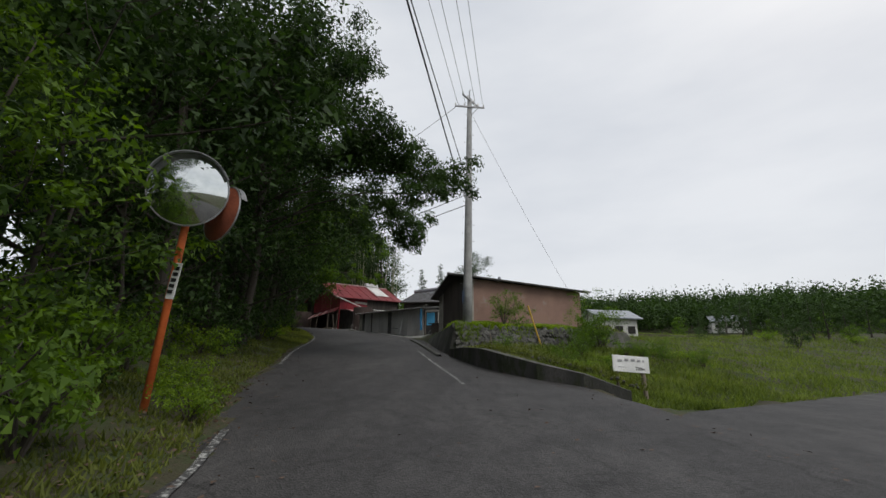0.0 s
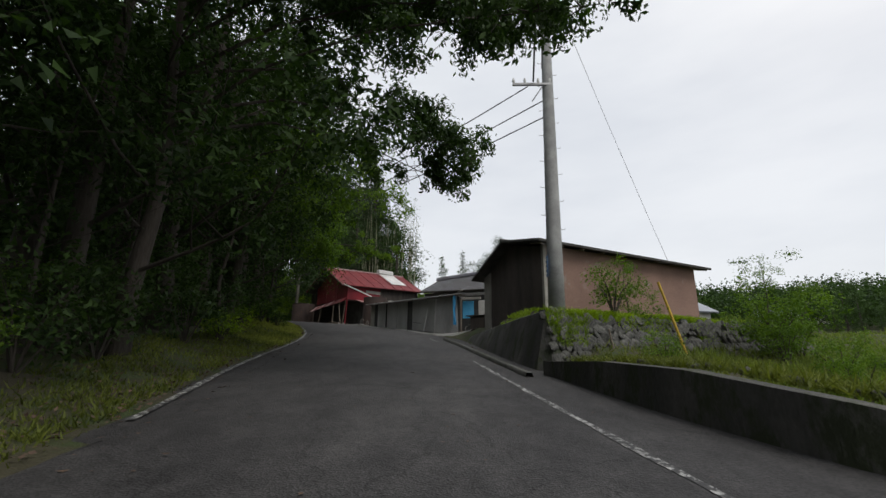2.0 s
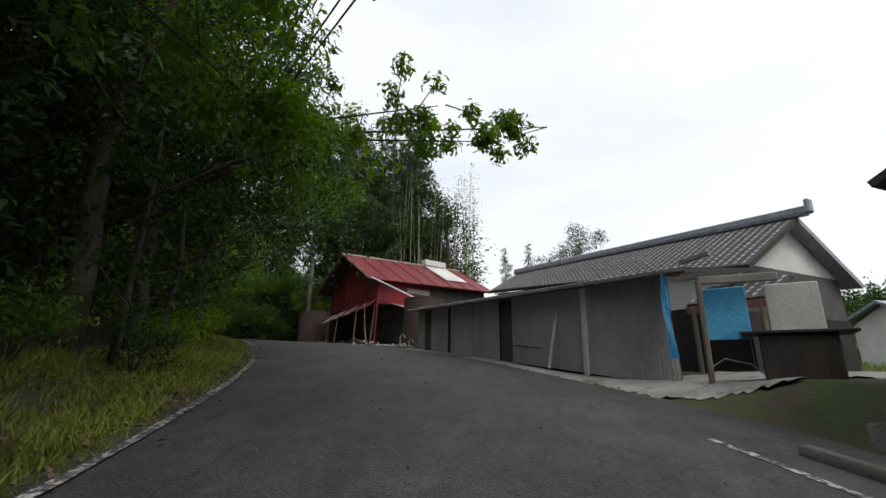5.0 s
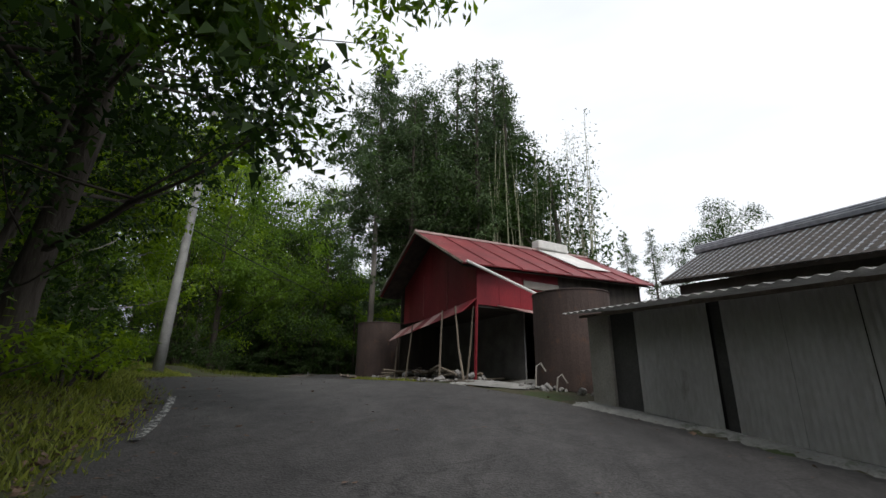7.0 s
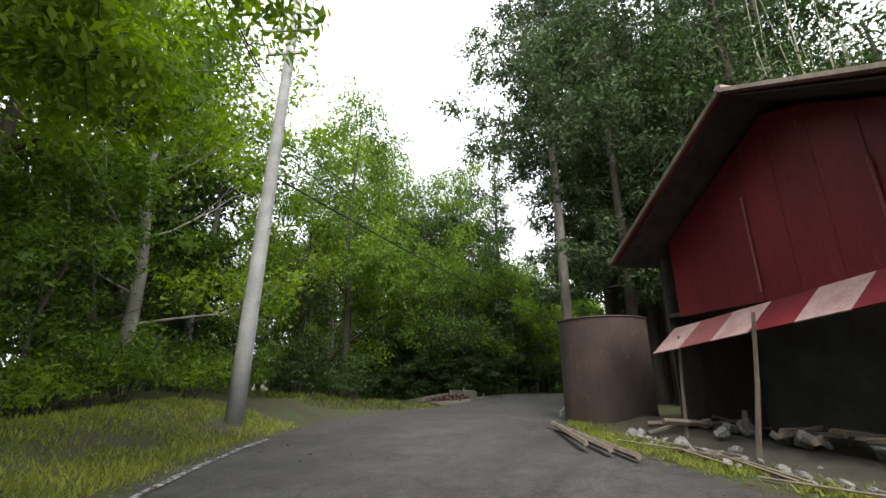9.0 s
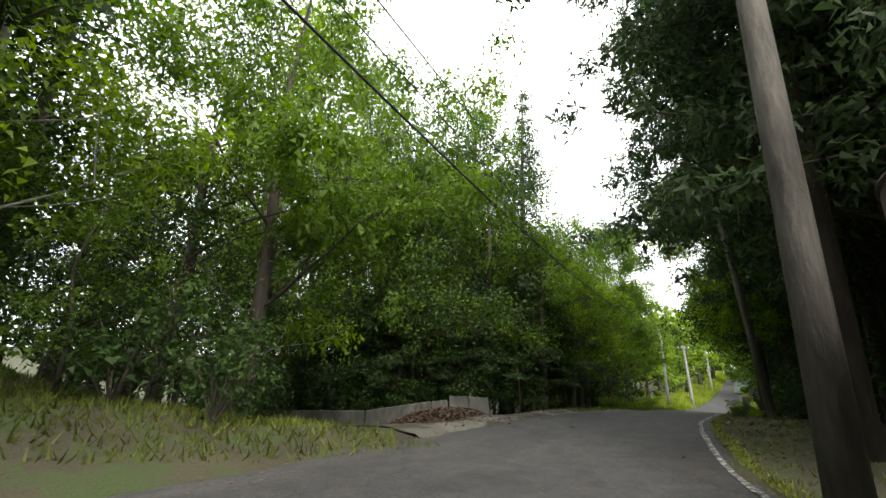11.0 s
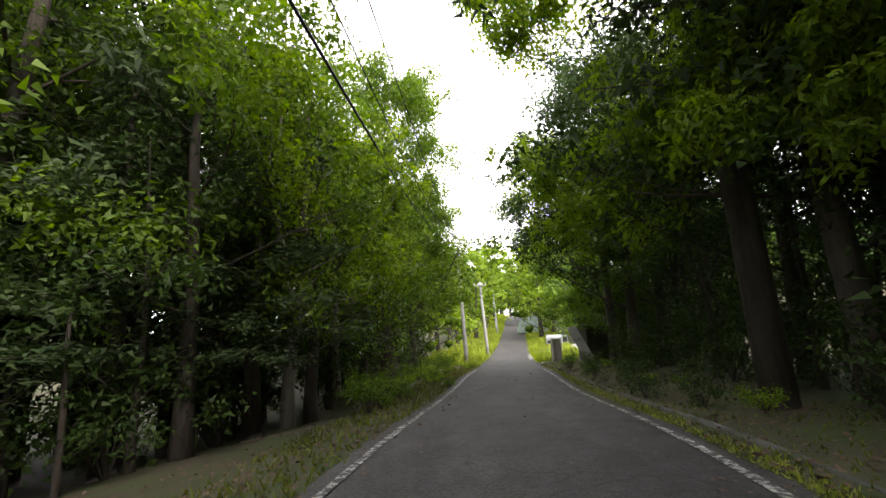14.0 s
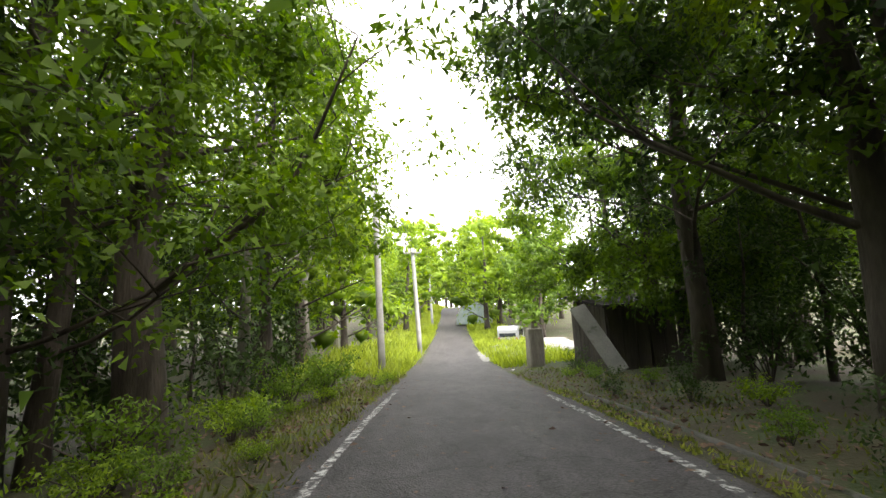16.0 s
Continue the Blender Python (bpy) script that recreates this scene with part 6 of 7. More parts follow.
SAPLING = [broad_tree("young_tree", s, 6.5, 2.5, 0.13, 44, 62, BARK, LEAF_MID if s == 71 else LEAF_DARK, "young leafy tree at the wood's edge", 0.08, slim=0.52, trunk_r=0.07, depth=1, fat=(0.6, 1.2), corners=3) for s in (71, 72)]
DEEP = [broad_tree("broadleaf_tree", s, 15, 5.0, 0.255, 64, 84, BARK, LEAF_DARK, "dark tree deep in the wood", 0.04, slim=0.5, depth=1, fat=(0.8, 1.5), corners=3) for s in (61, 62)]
FAR = [broad_tree("broadleaf_tree", s, 11, 4.6, 0.42, 55, 28, BARK, LEAF_PALE_LIT if s == 64 else LEAF_MID, "leafy green tree in the distance", 0.06, depth=1, fat=(0.7, 1.4), core=0.5, corners=3) for s in (63, 64)]
CEDAR = [conifer_tree("conifer", s, 19, 3.2, 102, "tall dark cypress with drooping sprays", 0.2, girth=0.6, leaf=0.225) for s in (31, 32)]
BAMB = [bamboo_clump(41, 14, 14, "stand of tall thin bamboo with feathery tops")]
SHRUB = [bush(51, 1.0, 1.3, 560, 0.15, LEAF_MID, "leafy green shrub at the road edge"), bush(52, 0.8, 0.9, 500, 0.13, LEAF_PALE_LIT, "bright low shrub on the verge"), bush(53, 1.3, 2.0, 560, 0.2, LEAF_DARK, "dark shrub under the trees")]
FINE = bush(54, 1.0, 1.4, 1300, 0.1, LEAF_MID, "fine-leaved green shrub by the stone wall")
TEMPLATES = OAK + MAPLE + LIGHT + SAPLING + DEEP + FAR + CEDAR + BAMB + SHRUB + [FINE]
rt = random.Random(77)


def plant(kind, x, y, s=1.0, rz=None, sink=0.0, z=None, tilt=(0, 0), tall=1.0):
    m = Matrix.LocRotScale((x, y, (gz(x, y) if z is None else z) - sink), Euler((radians(tilt[0]), radians(tilt[1]), rt.uniform(0, 6.28) if rz is None else rz)), (s, s, s * tall))
    return copy_thing(kind, m)


def beside(y0, y1, step, d0, d1, side, kinds, s0=0.85, s1=1.15, jitter=0.8, last=1000):
    """Trees in a loose row beside the road, at a distance from its edge."""
    i = row_near(*LINE[(np.abs(LINE[:, 1] - y0)).argmin(), :2])
    travelled = 0.0
    while i < len(LINE) - 1 and LINE[i, 1] < y1:
        off = (LINE[i, 3] if side < 0 else LINE[i, 4]) + rt.uniform(d0, d1)
        x, y = LINE[i, :2] + RIGHTWARD[i] * side * off + np.array((rt.uniform(-1, 1), rt.uniform(-1, 1))) * jitter * 0.5
        k_, s_ = rt.choice(kinds), rt.uniform(s0, s1)
        if not (-44 < x < -24.5 and 54.5 < y < 72.5 + 0.712 * (x + 30.8)) and not (-31.5 < x < -24.5 and 54.5 < y < 72.5):
            if y < last:
                plant(k_, x, y, s_)
            else:
                rt.random()
        goal = step * rt.uniform(0.75, 1.25)
        run = 0.0
        while run < goal and i < len(LINE) - 1:
            run += np.linalg.norm(LINE[i + 1, :2] - LINE[i, :2])
            i += 1


# dark wood at the left, before the bend
def limb_tree(x, y, height, crown_r, ends, foliage, seed, leaf=0.15, n=130, label="big dark broadleaf tree with limbs reaching over the road", per=120, crown=None, sprays=24, spray_leaves=128):
    """A broadleaf tree with long limbs to given places over the road."""
    e = broad_tree("broadleaf_tree", seed, height, crown_r, leaf, n, per, BARK, crown or foliage, label, 0.1, slim=0.5, trunk_r=0.17, corners=3)
    z = gz(x, y) - 0.1
    e.matrix_basis = pose(x, y, z)
    r, g = random.Random(seed), np.random.default_rng(seed)
    bm = bmesh.new()
    C, R = [], []
    for ex, ey, ez, fat in ends:
        tip = Vector((ex - x, ey - y, ez - z))
        a = Vector((0, 0, max(3.0, min(tip.z - 1.0, height * 0.7))))
        mid = a.lerp(tip, 0.55) + Vector((0, 0, 0.9))
        tube_into(bm, [a, a.lerp(mid, 0.5) + Vector((0, 0, 0.4)), mid, mid.lerp(tip, 0.6), tip], [0.05, 0.035, 0.024, 0.014, 0.007], 6)
        for k in range(sprays):
            f = max(r.uniform(-0.6, 1.05), r.uniform(-0.6, 1.05))
            q = mid.lerp(tip, f) if f > 0 else mid.lerp(a, -f)
            c = q + Vector((r.gauss(0, 0.5), r.gauss(0, 0.5), r.gauss(-0.1, 0.4))) * fat
            tube_into(bm, [q, c], [0.014, 0.005], 3)
            C.append(c)
            R.append(r.uniform(0.28, 0.55) * fat)
    part("limbwork", bm, BARK, e)["kind"] = "stuff"
    clumps("hanging_leaves", C, R, spray_leaves, leaf, foliage, g, e, 0.7, 0.42, 0.8, 0.0, 0.7, 4)
    return e


limb_tree(-7.9, 17.2, 14, 5.6, [(0.65, 14.9, 7.2, 0.7), (0.5, 16.2, 8.5, 0.95), (-0.9, 16.5, 9.4, 1.1), (-1.2, 22.2, 8.7, 0.9), (-0.8, 21.6, 7.7, 0.8), (-1.8, 22.4, 7.2, 0.7), (-3.2, 19.0, 10.5, 1.2), (-3.5, 14.0, 11.5, 1.2), (-2.0, 15.5, 10.0, 1.2)], LEAF_DARK, 101, sprays=36)
limb_tree(-9.0, 11.2, 14.5, 5.2, [(-3.4, 12.0, 10.8, 1.1), (-3.0, 14.0, 12.3, 1.2), (-4.0, 9.8, 9.6, 1.1), (-3.0, 11.8, 8.6, 1.1)], LEAF_DARK, 104)
# crown darker than limb leaves: shade and light put into the leaf colours
limb_tree(-12.6, 33.2, 13.5, 5.2, [(-4.2, 31.2, 7.1, 0.5), (-5.0, 30.9, 6.7, 0.45), (-5.9, 30.6, 7.2, 0.55)], LEAF_MID, 102, leaf=0.12, crown=LEAF_DARK, sprays=13, spray_leaves=80)
limb_tree(-10.3, 25.5, 14, 5.4, [(-4.6, 28.0, 8.8, 1.0), (-5.2, 25.5, 9.8, 1.1), (-6.0, 22.5, 8.0, 1.1), (-7.6, 29.6, 8.2, 1.1), (-8.4, 31.0, 7.0, 1.1)], LEAF_MID, 103, crown=LEAF_DARK)
limb_tree(-15.2, 38.4, 13.5, 5.0, [(-9.8, 37.6, 9.0, 0.75), (-9.8, 36.0, 10.4, 1.2), (-12.1, 38.8, 8.8, 1.0), (-11.8, 36.4, 9.4, 1.2), (-11.2, 34.2, 9.2, 1.2)], LEAF_MID, 105, crown=LEAF_DARK, label="broadleaf tree with leafy limbs over the road coloured as if lit")
limb_tree(-33.2, 57.0, 14, 5.0, [(-26.6, 59.0, 9.4, 1.0), (-26.2, 61.6, 10.8, 1.0), (-28.4, 59.4, 9.0, 1.1), (-27.6, 63.4, 11.4, 1.1), (-27.0, 56.6, 10.6, 1.1)], LEAF_MID, 106, label="bright leafy tree with long limbs towards the road")
limb_tree(-23.0, 42.0, 13, 4.8, [(-18.6, 44.4, 10.2, 0.9), (-20.0, 43.8, 8.8, 1.0), (-17.8, 43.4, 10.8, 0.9)], LEAF_PALE_LIT, 107, label="broadleaf tree with leafy limbs over the road coloured as if lit")
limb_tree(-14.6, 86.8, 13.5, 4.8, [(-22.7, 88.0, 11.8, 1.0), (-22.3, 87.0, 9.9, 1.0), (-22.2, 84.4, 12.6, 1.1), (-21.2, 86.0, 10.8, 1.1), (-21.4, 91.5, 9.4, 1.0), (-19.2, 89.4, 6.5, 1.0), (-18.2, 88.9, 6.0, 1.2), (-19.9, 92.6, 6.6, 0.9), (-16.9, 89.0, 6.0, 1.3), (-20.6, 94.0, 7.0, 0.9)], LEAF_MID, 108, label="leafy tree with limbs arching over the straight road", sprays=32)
limb_tree(-17.7, 82.6, 11, 3.6, [(-21.9, 80.9, 10.2, 1.0), (-22.5, 81.2, 11.3, 1.0), (-21.2, 81.6, 8.9, 1.0), (-20.8, 80.6, 10.8, 1.1), (-20.2, 83.0, 9.4, 1.1), (-19.8, 81.2, 11.6, 1.1)], LEAF_PALE_LIT, 112, crown=LEAF_MID, label="broadleaf tree with sprays over the straight road coloured as if lit")
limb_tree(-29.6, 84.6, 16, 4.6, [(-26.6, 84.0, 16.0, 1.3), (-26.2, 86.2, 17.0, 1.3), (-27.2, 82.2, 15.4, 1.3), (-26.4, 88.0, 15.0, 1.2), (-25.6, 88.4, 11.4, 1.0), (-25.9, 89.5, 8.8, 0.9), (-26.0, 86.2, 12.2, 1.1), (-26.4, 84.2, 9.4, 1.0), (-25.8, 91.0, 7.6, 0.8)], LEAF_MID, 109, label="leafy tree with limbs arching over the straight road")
limb_tree(-31.0, 80.2, 12.5, 4.4, [(-26.6, 81.5, 10.6, 0.7), (-27.2, 82.0, 9.9, 0.8), (-26.5, 80.6, 11.2, 0.7), (-27.3, 79.4, 11.0, 0.8)], LEAF_PALE_LIT, 110, crown=LEAF_MID, label="broadleaf tree with sprays near the road coloured as if lit")
limb_tree(-17.4, 73.8, 14, 3.4, [(-20.3, 73.6, 8.8, 0.8), (-19.4, 73.0, 8.9, 0.8), (-19.3, 72.6, 8.0, 0.7), (-21.2, 76.0, 9.2, 0.8), (-23.3, 75.5, 13.4, 1.2), (-22.4, 74.0, 15.0, 1.3), (-23.4, 78.5, 15.0, 1.2), (-22.2, 77.0, 13.0, 1.2), (-21.6, 72.6, 14.2, 1.2), (-20.6, 74.2, 9.6, 0.9), (-20.0, 72.8, 11.2, 1.0), (-20.9, 76.4, 8.6, 0.9), (-19.8, 77.6, 10.4, 1.0)], LEAF_PALE_LIT, 111, crown=LEAF_DARK, label="tree with crown coloured as shaded and limbs as lit beside the straight road")
beside(1, 9, 3.8, 5.0, 5.8, -1, OAK, 0.9, 1.0)
beside(12, 15, 3.4, 2.8, 3.6, -1, OAK, 0.9, 1.1)
beside(19, 34, 3.4, 2.4, 3.4, -1, OAK, 0.95, 1.1)
beside(0, 32, 2.6, 2.7, 3.5, -1, SAPLING[1:], 0.75, 1.05)
beside(33, 43, 2.2, 1.7, 2.6, -1, SAPLING[1:] * 2, 0.8, 1.15)
beside(36, 43, 3.4, 3.6, 4.4, -1, OAK[:2], 0.95, 1.1)
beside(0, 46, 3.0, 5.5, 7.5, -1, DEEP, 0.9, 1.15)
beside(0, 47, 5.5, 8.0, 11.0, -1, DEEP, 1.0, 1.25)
# bend: lighter trees behind the pole
plant(LIGHT[0], -29.0, 48.0, 1.25)
plant(MAPLE[1], -30.9, 58.2, 1.15, tall=1.35)
beside(46, 58, 4.2, 7.0, 8.5, -1, MAPLE, 1.2, 1.4)
beside(45, 62, 3.4, 10.5, 12.5, -1, MAPLE + DEEP, 1.2, 1.45)
beside(45, 64, 3.8, 12, 15, -1, DEEP, 1.0, 1.3)
beside(46, 60, 2.0, 5.6, 7.0, -1, SAPLING, 0.5, 0.8)
# tunnel of trees
for x, y, s in ((-36, 79, 1.25), (-41, 77, 1.3), (-46, 72, 1.3), (-33, 81, 1.1), (-50, 68, 1.2), (-53, 62, 1.2), (-44, 80, 1.3), (-50, 75, 1.3)):
    plant(rt.choice(DEEP), x, y, s)
plant(LIGHT[1], -28.6, 77.4, 0.95)
plant(MAPLE[0], -29.4, 75.0, 1.0)
for x, y, s in ((-32.6, 73.8, 1.2), (-33.5, 78.0, 1.2)):
    plant(rt.choice(OAK), x, y, s, tall=1.2)
for x, y, s in ((-36.4, 72.4, 1.25), (-40.2, 70.0, 1.2), (-44, 66.5, 1.2), (-47.0, 61.5, 1.2), (-38.5, 75.5, 1.3)):
    plant(rt.choice(MAPLE + MAPLE + OAK), x, y, s, tall=1.2)
for x, y, s in ((-31.5, 77.2, 1.25), (-35.0, 76.5, 1.25), (-39.0, 73.0, 1.1), (-42.5, 70.0, 1.05)):
    plant(rt.choice(CEDAR), x, y, s)
plant(MAPLE[1], -38.5, 70.5, 1.5)
plant(LIGHT[0], -34.5, 60.5, 1.4, tall=1.25)
for x, y, s in ((-27, 45.5, 0.9), (-28.5, 47, 1.1), (-26, 43.6, 1.0), (-30, 45, 1.2), (-31, 48, 1.2), (-33, 50.5, 1.1)):
    plant(SAPLING[0], x, y, s)
for k in range(11):
    q = k * 1.25
    plant(SAPLING[1], -30.6 - 0.815 * q - 0.58 * rt.uniform(1.5, 4.0), 71.3 - 0.58 * q + 0.815 * rt.uniform(1.5, 4.0), rt.uniform(0.9, 1.3))
for x, y in ((-46, 58), (-48, 54), (-44, 52), (-41, 49), (-50, 60), (-33, 44), (-36, 48), (-35, 40), (-38, 52)):
    plant(DEEP[0], x, y, 0.9)
plant(LIGHT[0], -34.0, 52.0, 1.3)
big = broad_tree("broadleaf_tree", 131, 13, 5.0, 0.15, 120, 120, BARK, LEAF_MID, "large old broadleaf tree with a thick dark trunk", 0.2, trunk_r=0.34, corners=3)
big.matrix_basis = pose(-28.4, 85.6, gz(-28.4, 85.6) - 0.1)
beside(70, 88, 2.6, 3.0, 4.4, 1, SAPLING[1:], 0.6, 1.0)
beside(63, 84, 3.8, 8.5, 10.5, -1, OAK + MAPLE, 1.0, 1.2)
beside(69, 80, 3.6, 2.8, 3.8, -1, MAPLE, 0.78, 0.92)
beside(81, 92, 3.8, 3.4, 4.4, -1, MAPLE + LIGHT[:1], 0.8, 0.98)
beside(70, 92, 3.0, 4.5, 6.5, -1, SAPLING[1:], 0.6, 0.9)
beside(70, 87, 1.3, 2.2, 4.2, 1, SHRUB[2:], 0.5, 0.9)
beside(80, 92, 1.6, 1.8, 3.0, -1, SHRUB[:2], 0.4, 0.7)
beside(77, 92, 0.7, 0.6, 1.6, -1, SHRUB[:2], 0.25, 0.45)
beside(60, 92, 3.6, 12.0, 15, -1, DEEP, 0.95, 1.2)
beside(62, 74, 3.4, 5.2, 6.6, 1, CEDAR, 0.9, 1.1)
beside(62, 92, 2.2, 4.5, 7.0, 1, SAPLING[1:], 1.0, 1.4)
beside(72, 93, 1.7, 4.4, 5.8, 1, SAPLING[1:], 0.6, 1.0)
beside(68, 84, 2.0, 3.8, 5.8, -1, SAPLING[1:], 0.8, 1.15)
beside(74, 84, 3.2, 3.0, 4.0, 1, OAK, 0.9, 1.05)
beside(84, 92, 3.4, 3.4, 4.2, 1, MAPLE + OAK, 0.9, 1.05)
beside(62, 92, 3.6, 7.5, 9.5, 1, DEEP, 0.85, 1.05, last=81)
beside(60, 94, 3.8, 10.5, 14, 1, DEEP, 1.0, 1.25, last=73)
beside(80, 112, 2.6, 6.0, 9.0, -1, SAPLING, 1.0, 1.5)
beside(84, 112, 3.8, 9.5, 13, -1, DEEP, 0.85, 1.05)
for x, y, s in ((-15.0, 89.5, 0.7), (-13.6, 92.5, 0.8)):
    plant(DEEP[0], x, y, s)
for x, y, s in ((-19.2, 121, 1.1), (-17.4, 125, 1.2), (-18.6, 138, 1.35), (-26.9, 119, 1.05), (-26.4, 133, 1.25), (-19.0, 146, 1.4), (-25.2, 146, 1.35), (-15.5, 117, 1.1)):
    plant(FAR[1], x, y, s)
for x, y, s in ((-17.2, 95.4, 0.95), (-14.6, 93.5, 1.1), (-16.0, 100.0, 0.9)):
    plant(MAPLE[0], x, y, s)
for x, y, s in ((-24.6, 44.6, 1.1), (-25.8, 45.6, 1.3), (-26.6, 47.2, 1.3), (-27.2, 49.0, 1.3), (-25.0, 43.2, 1.2), (-27.9, 50.8, 1.2), (-26.0, 46.4, 1.2)):
    plant(rt.choice(SHRUB[:2]), x, y, s)
beside(96, 170, 5.0, 4.0, 6.5, -1, FAR, 0.7, 0.95)
beside(95, 150, 14.0, 8.5, 13, -1, FAR, 0.9, 1.2)
beside(112, 170, 5.0, 4.5, 7.0, 1, FAR, 0.65, 0.95)
beside(112, 160, 14.0, 10, 15, 1, FAR, 0.9, 1.2)
for k in range(14):
    plant(rt.choice(FAR), -34 + k * 2.4, 181 + rt.uniform(-3, 4), rt.uniform(0.9, 1.3))
for k in range(16):
    plant(rt.choice(FAR), -40 + k * 2.6, 186 + rt.uniform(-5, 9), rt.uniform(1.0, 1.5))
for k in range(12):
    plant(rt.choice(FAR), -40 + k * 4.0, 196 + rt.uniform(-4, 9), rt.uniform(1.4, 1.9))
for x, y, s in ((-29.3, 96.5, 1.1), (-29.6, 103, 1.15), (-29.2, 90.8, 1.05)):
    plant(rt.choice(LIGHT), x, y, s)
# tall bare trunks beside the straight
for x, y, s in ((-19.6, 70.8, 1.0), (-18.9, 62.7, 1.05), (-19.5, 57.4, 1.1)):
    e = conifer_tree("conifer", int(s * 100), 21, 5.4, 125, "tall conifer with a long bare grey trunk", 0.34 if s < 1.1 else 0.42, girth=0.34 if s == 1.0 else 0.5, nb=92, leaf=0.22, bark=GREY_BARK)
    e.matrix_basis = pose(x, y, gz(x, y) - 0.1, 4 if s == 1.0 else 0, -5.5 if s == 1.0 else 0, 0 if s == 1.0 else s * 700)
# behind the barn
for x, y, s in ((-15.2, 61.0, 1.2), (-12.8, 62.5, 1.25), (-17.2, 62.8, 1.1), (-12.6, 65.5, 1.2), (-14.3, 66.5, 1.2), (-16.6, 60.2, 0.95), (-19.6, 74.5, 1.05), (-13.4, 58.9, 1.1), (-11.9, 61.6, 1.12), (-12.3, 64.2, 1.2), (-18.8, 61.0, 1.1), (-19.0, 63.2, 1.05), (-17.6, 58.6, 1.0)):
    plant(rt.choice(CEDAR), x, y, s)
for x, y in ((-17.2, 60.8), (-18.3, 65.6)):
    plant(OAK[1], x, y, 1.1, tall=1.35)
for x, y, s in ((-14.9, 63.4, 1.15), (-16.2, 65.0, 1.1), (-13.9, 59.8, 0.85)):
    plant(rt.choice(OAK), x, y, s)
for x, y in ((-8.0, 62.2), (-9.6, 60.4), (-11.6, 60.0)):
    plant(BAMB[0], x, y, rt.uniform(0.9, 1.1))
plant(OAK[0], 6.0, 79.0, 1.15)
for x, y, s in ((-17.6, 72.6, 1.05), (-17.0, 68.2, 1.1), (-16.8, 75.4, 1.05), (-18.6, 66.4, 0.95)):
    plant(CEDAR[0], x, y, s)
plant(CEDAR[0], -0.2, 78, 0.72)
plant(CEDAR[1], -3.4, 72, 0.6)
plant(CEDAR[1], 2.4, 78, 0.6)
plant(SAPLING[0], 7.3, 21.5, 0.5)
plant(SAPLING[0], 4.0, 23.2, 0.34, z=2.9)
# undergrowth
beside(0, 44, 1.3, 1.3, 2.8, -1, SHRUB, 0.5, 1.0)
beside(0, 44, 1.8, 3.6, 6.0, -1, SHRUB[2:] + SHRUB[:1], 0.9, 1.5)
beside(45, 55, 1.2, 5.0, 6.6, -1, SHRUB[:2], 0.7, 1.2)
beside(45, 61, 1.8, 6.5, 8.5, -1, SHRUB[2:] + SHRUB[:1], 0.9, 1.5)
beside(70, 92, 1.6, 1.3, 2.6, -1, SHRUB, 0.45, 0.8)
beside(72, 94, 2.0, 3.0, 5.5, -1, SHRUB[2:], 0.8, 1.3)
beside(60, 92, 2.0, 4.2, 6.0, 1, SHRUB[2:], 0.7, 1.2)
for x, y, s in ((3.2, 22.4, 1.0), (3.9, 22.1, 0.8), (7.3, 21.5, 1.1), (8.0, 21.8, 1.3), (6.8, 20.6, 0.7), (2.6, 18.2, 0.5), (5.5, 17.5, 0.6)):
    plant(FINE, x, y, s)
for k in range(14):
    x, y = 3.6 + k * 0.62 + rt.uniform(-0.5, 0.5), 15.2 + k * 0.42 + rt.uniform(-1.6, 1.6)
    plant(rt.choice((FINE, SHRUB[1])), x, y, rt.uniform(0.3, 0.6))
for x, y, s in ((-13.6, 36.6, 0.8), (-14.2, 37.6, 0.9), (-14.9, 38.9, 0.9), (-13.4, 35.3, 0.7), (-15.8, 39.9, 1.0)):
    plant(SHRUB[1], x, y, s)
beside(0, 10, 0.8, 1.6, 3.4, -1, SHRUB[:1], 0.7, 1.25)
beside(0, 8, 1.6, 2.6, 3.8, -1, SAPLING[:1], 0.5, 0.85)
beside(6, 14, 1.1, 0.9, 1.8, -1, SHRUB[1:2], 0.35, 0.6)
for k in range(13):
    plant(SAPLING[1], -40 - k * 1.0 + rt.uniform(-1, 1), 46 + k * 1.7, rt.uniform(1.1, 1.5))
for x, y, s in ((-27.6, 55.6, 0.8), (-29.4, 56.8, 0.9), (-31.4, 57.8, 1.0), (-33.0, 59.6, 0.9), (-35.5, 61.5, 1.0), (-30.2, 55.0, 1.1), (-33.6, 56.4, 1.2), (-37.5, 60.5, 1.1)):
    plant(SHRUB[2], x, y, s)

for k in range(22):
    q, n_ = 0.3 + k * 0.6, -rt.uniform(0.9, 2.6)
    plant(SHRUB[2], -30.8 - 0.815 * q + 0.58 * n_, 71.1 - 0.58 * q - 0.815 * n_, rt.uniform(0.8, 1.3))
for k in range(9):
    q, n_ = 0.5 + k * 1.7, -rt.uniform(4.5, 6.5)
    plant(DEEP[k % 2], -30.8 - 0.815 * q + 0.58 * n_, 71.1 - 0.58 * q - 0.815 * n_, rt.uniform(0.45, 0.6))
# dark low growth behind the slabs and beside the turn-out, tall crowns over it
for x, y, s, tall in ((-32.8, 73.2, 1.0, 0.5), (-36.4, 70.9, 1.05, 0.52), (-40.4, 68.0, 1.1, 0.55), (-44.0, 65.4, 1.1, 0.5), (-28.9, 76.4, 0.9, 0.42), (-30.6, 74.6, 0.95, 0.45), (-38.6, 63.4, 1.0, 0.5), (-34.6, 72.2, 0.9, 0.4), (-38.4, 69.6, 0.95, 0.42)):
    plant(CEDAR[int(-x) % 2], x, y, s, tall=tall)
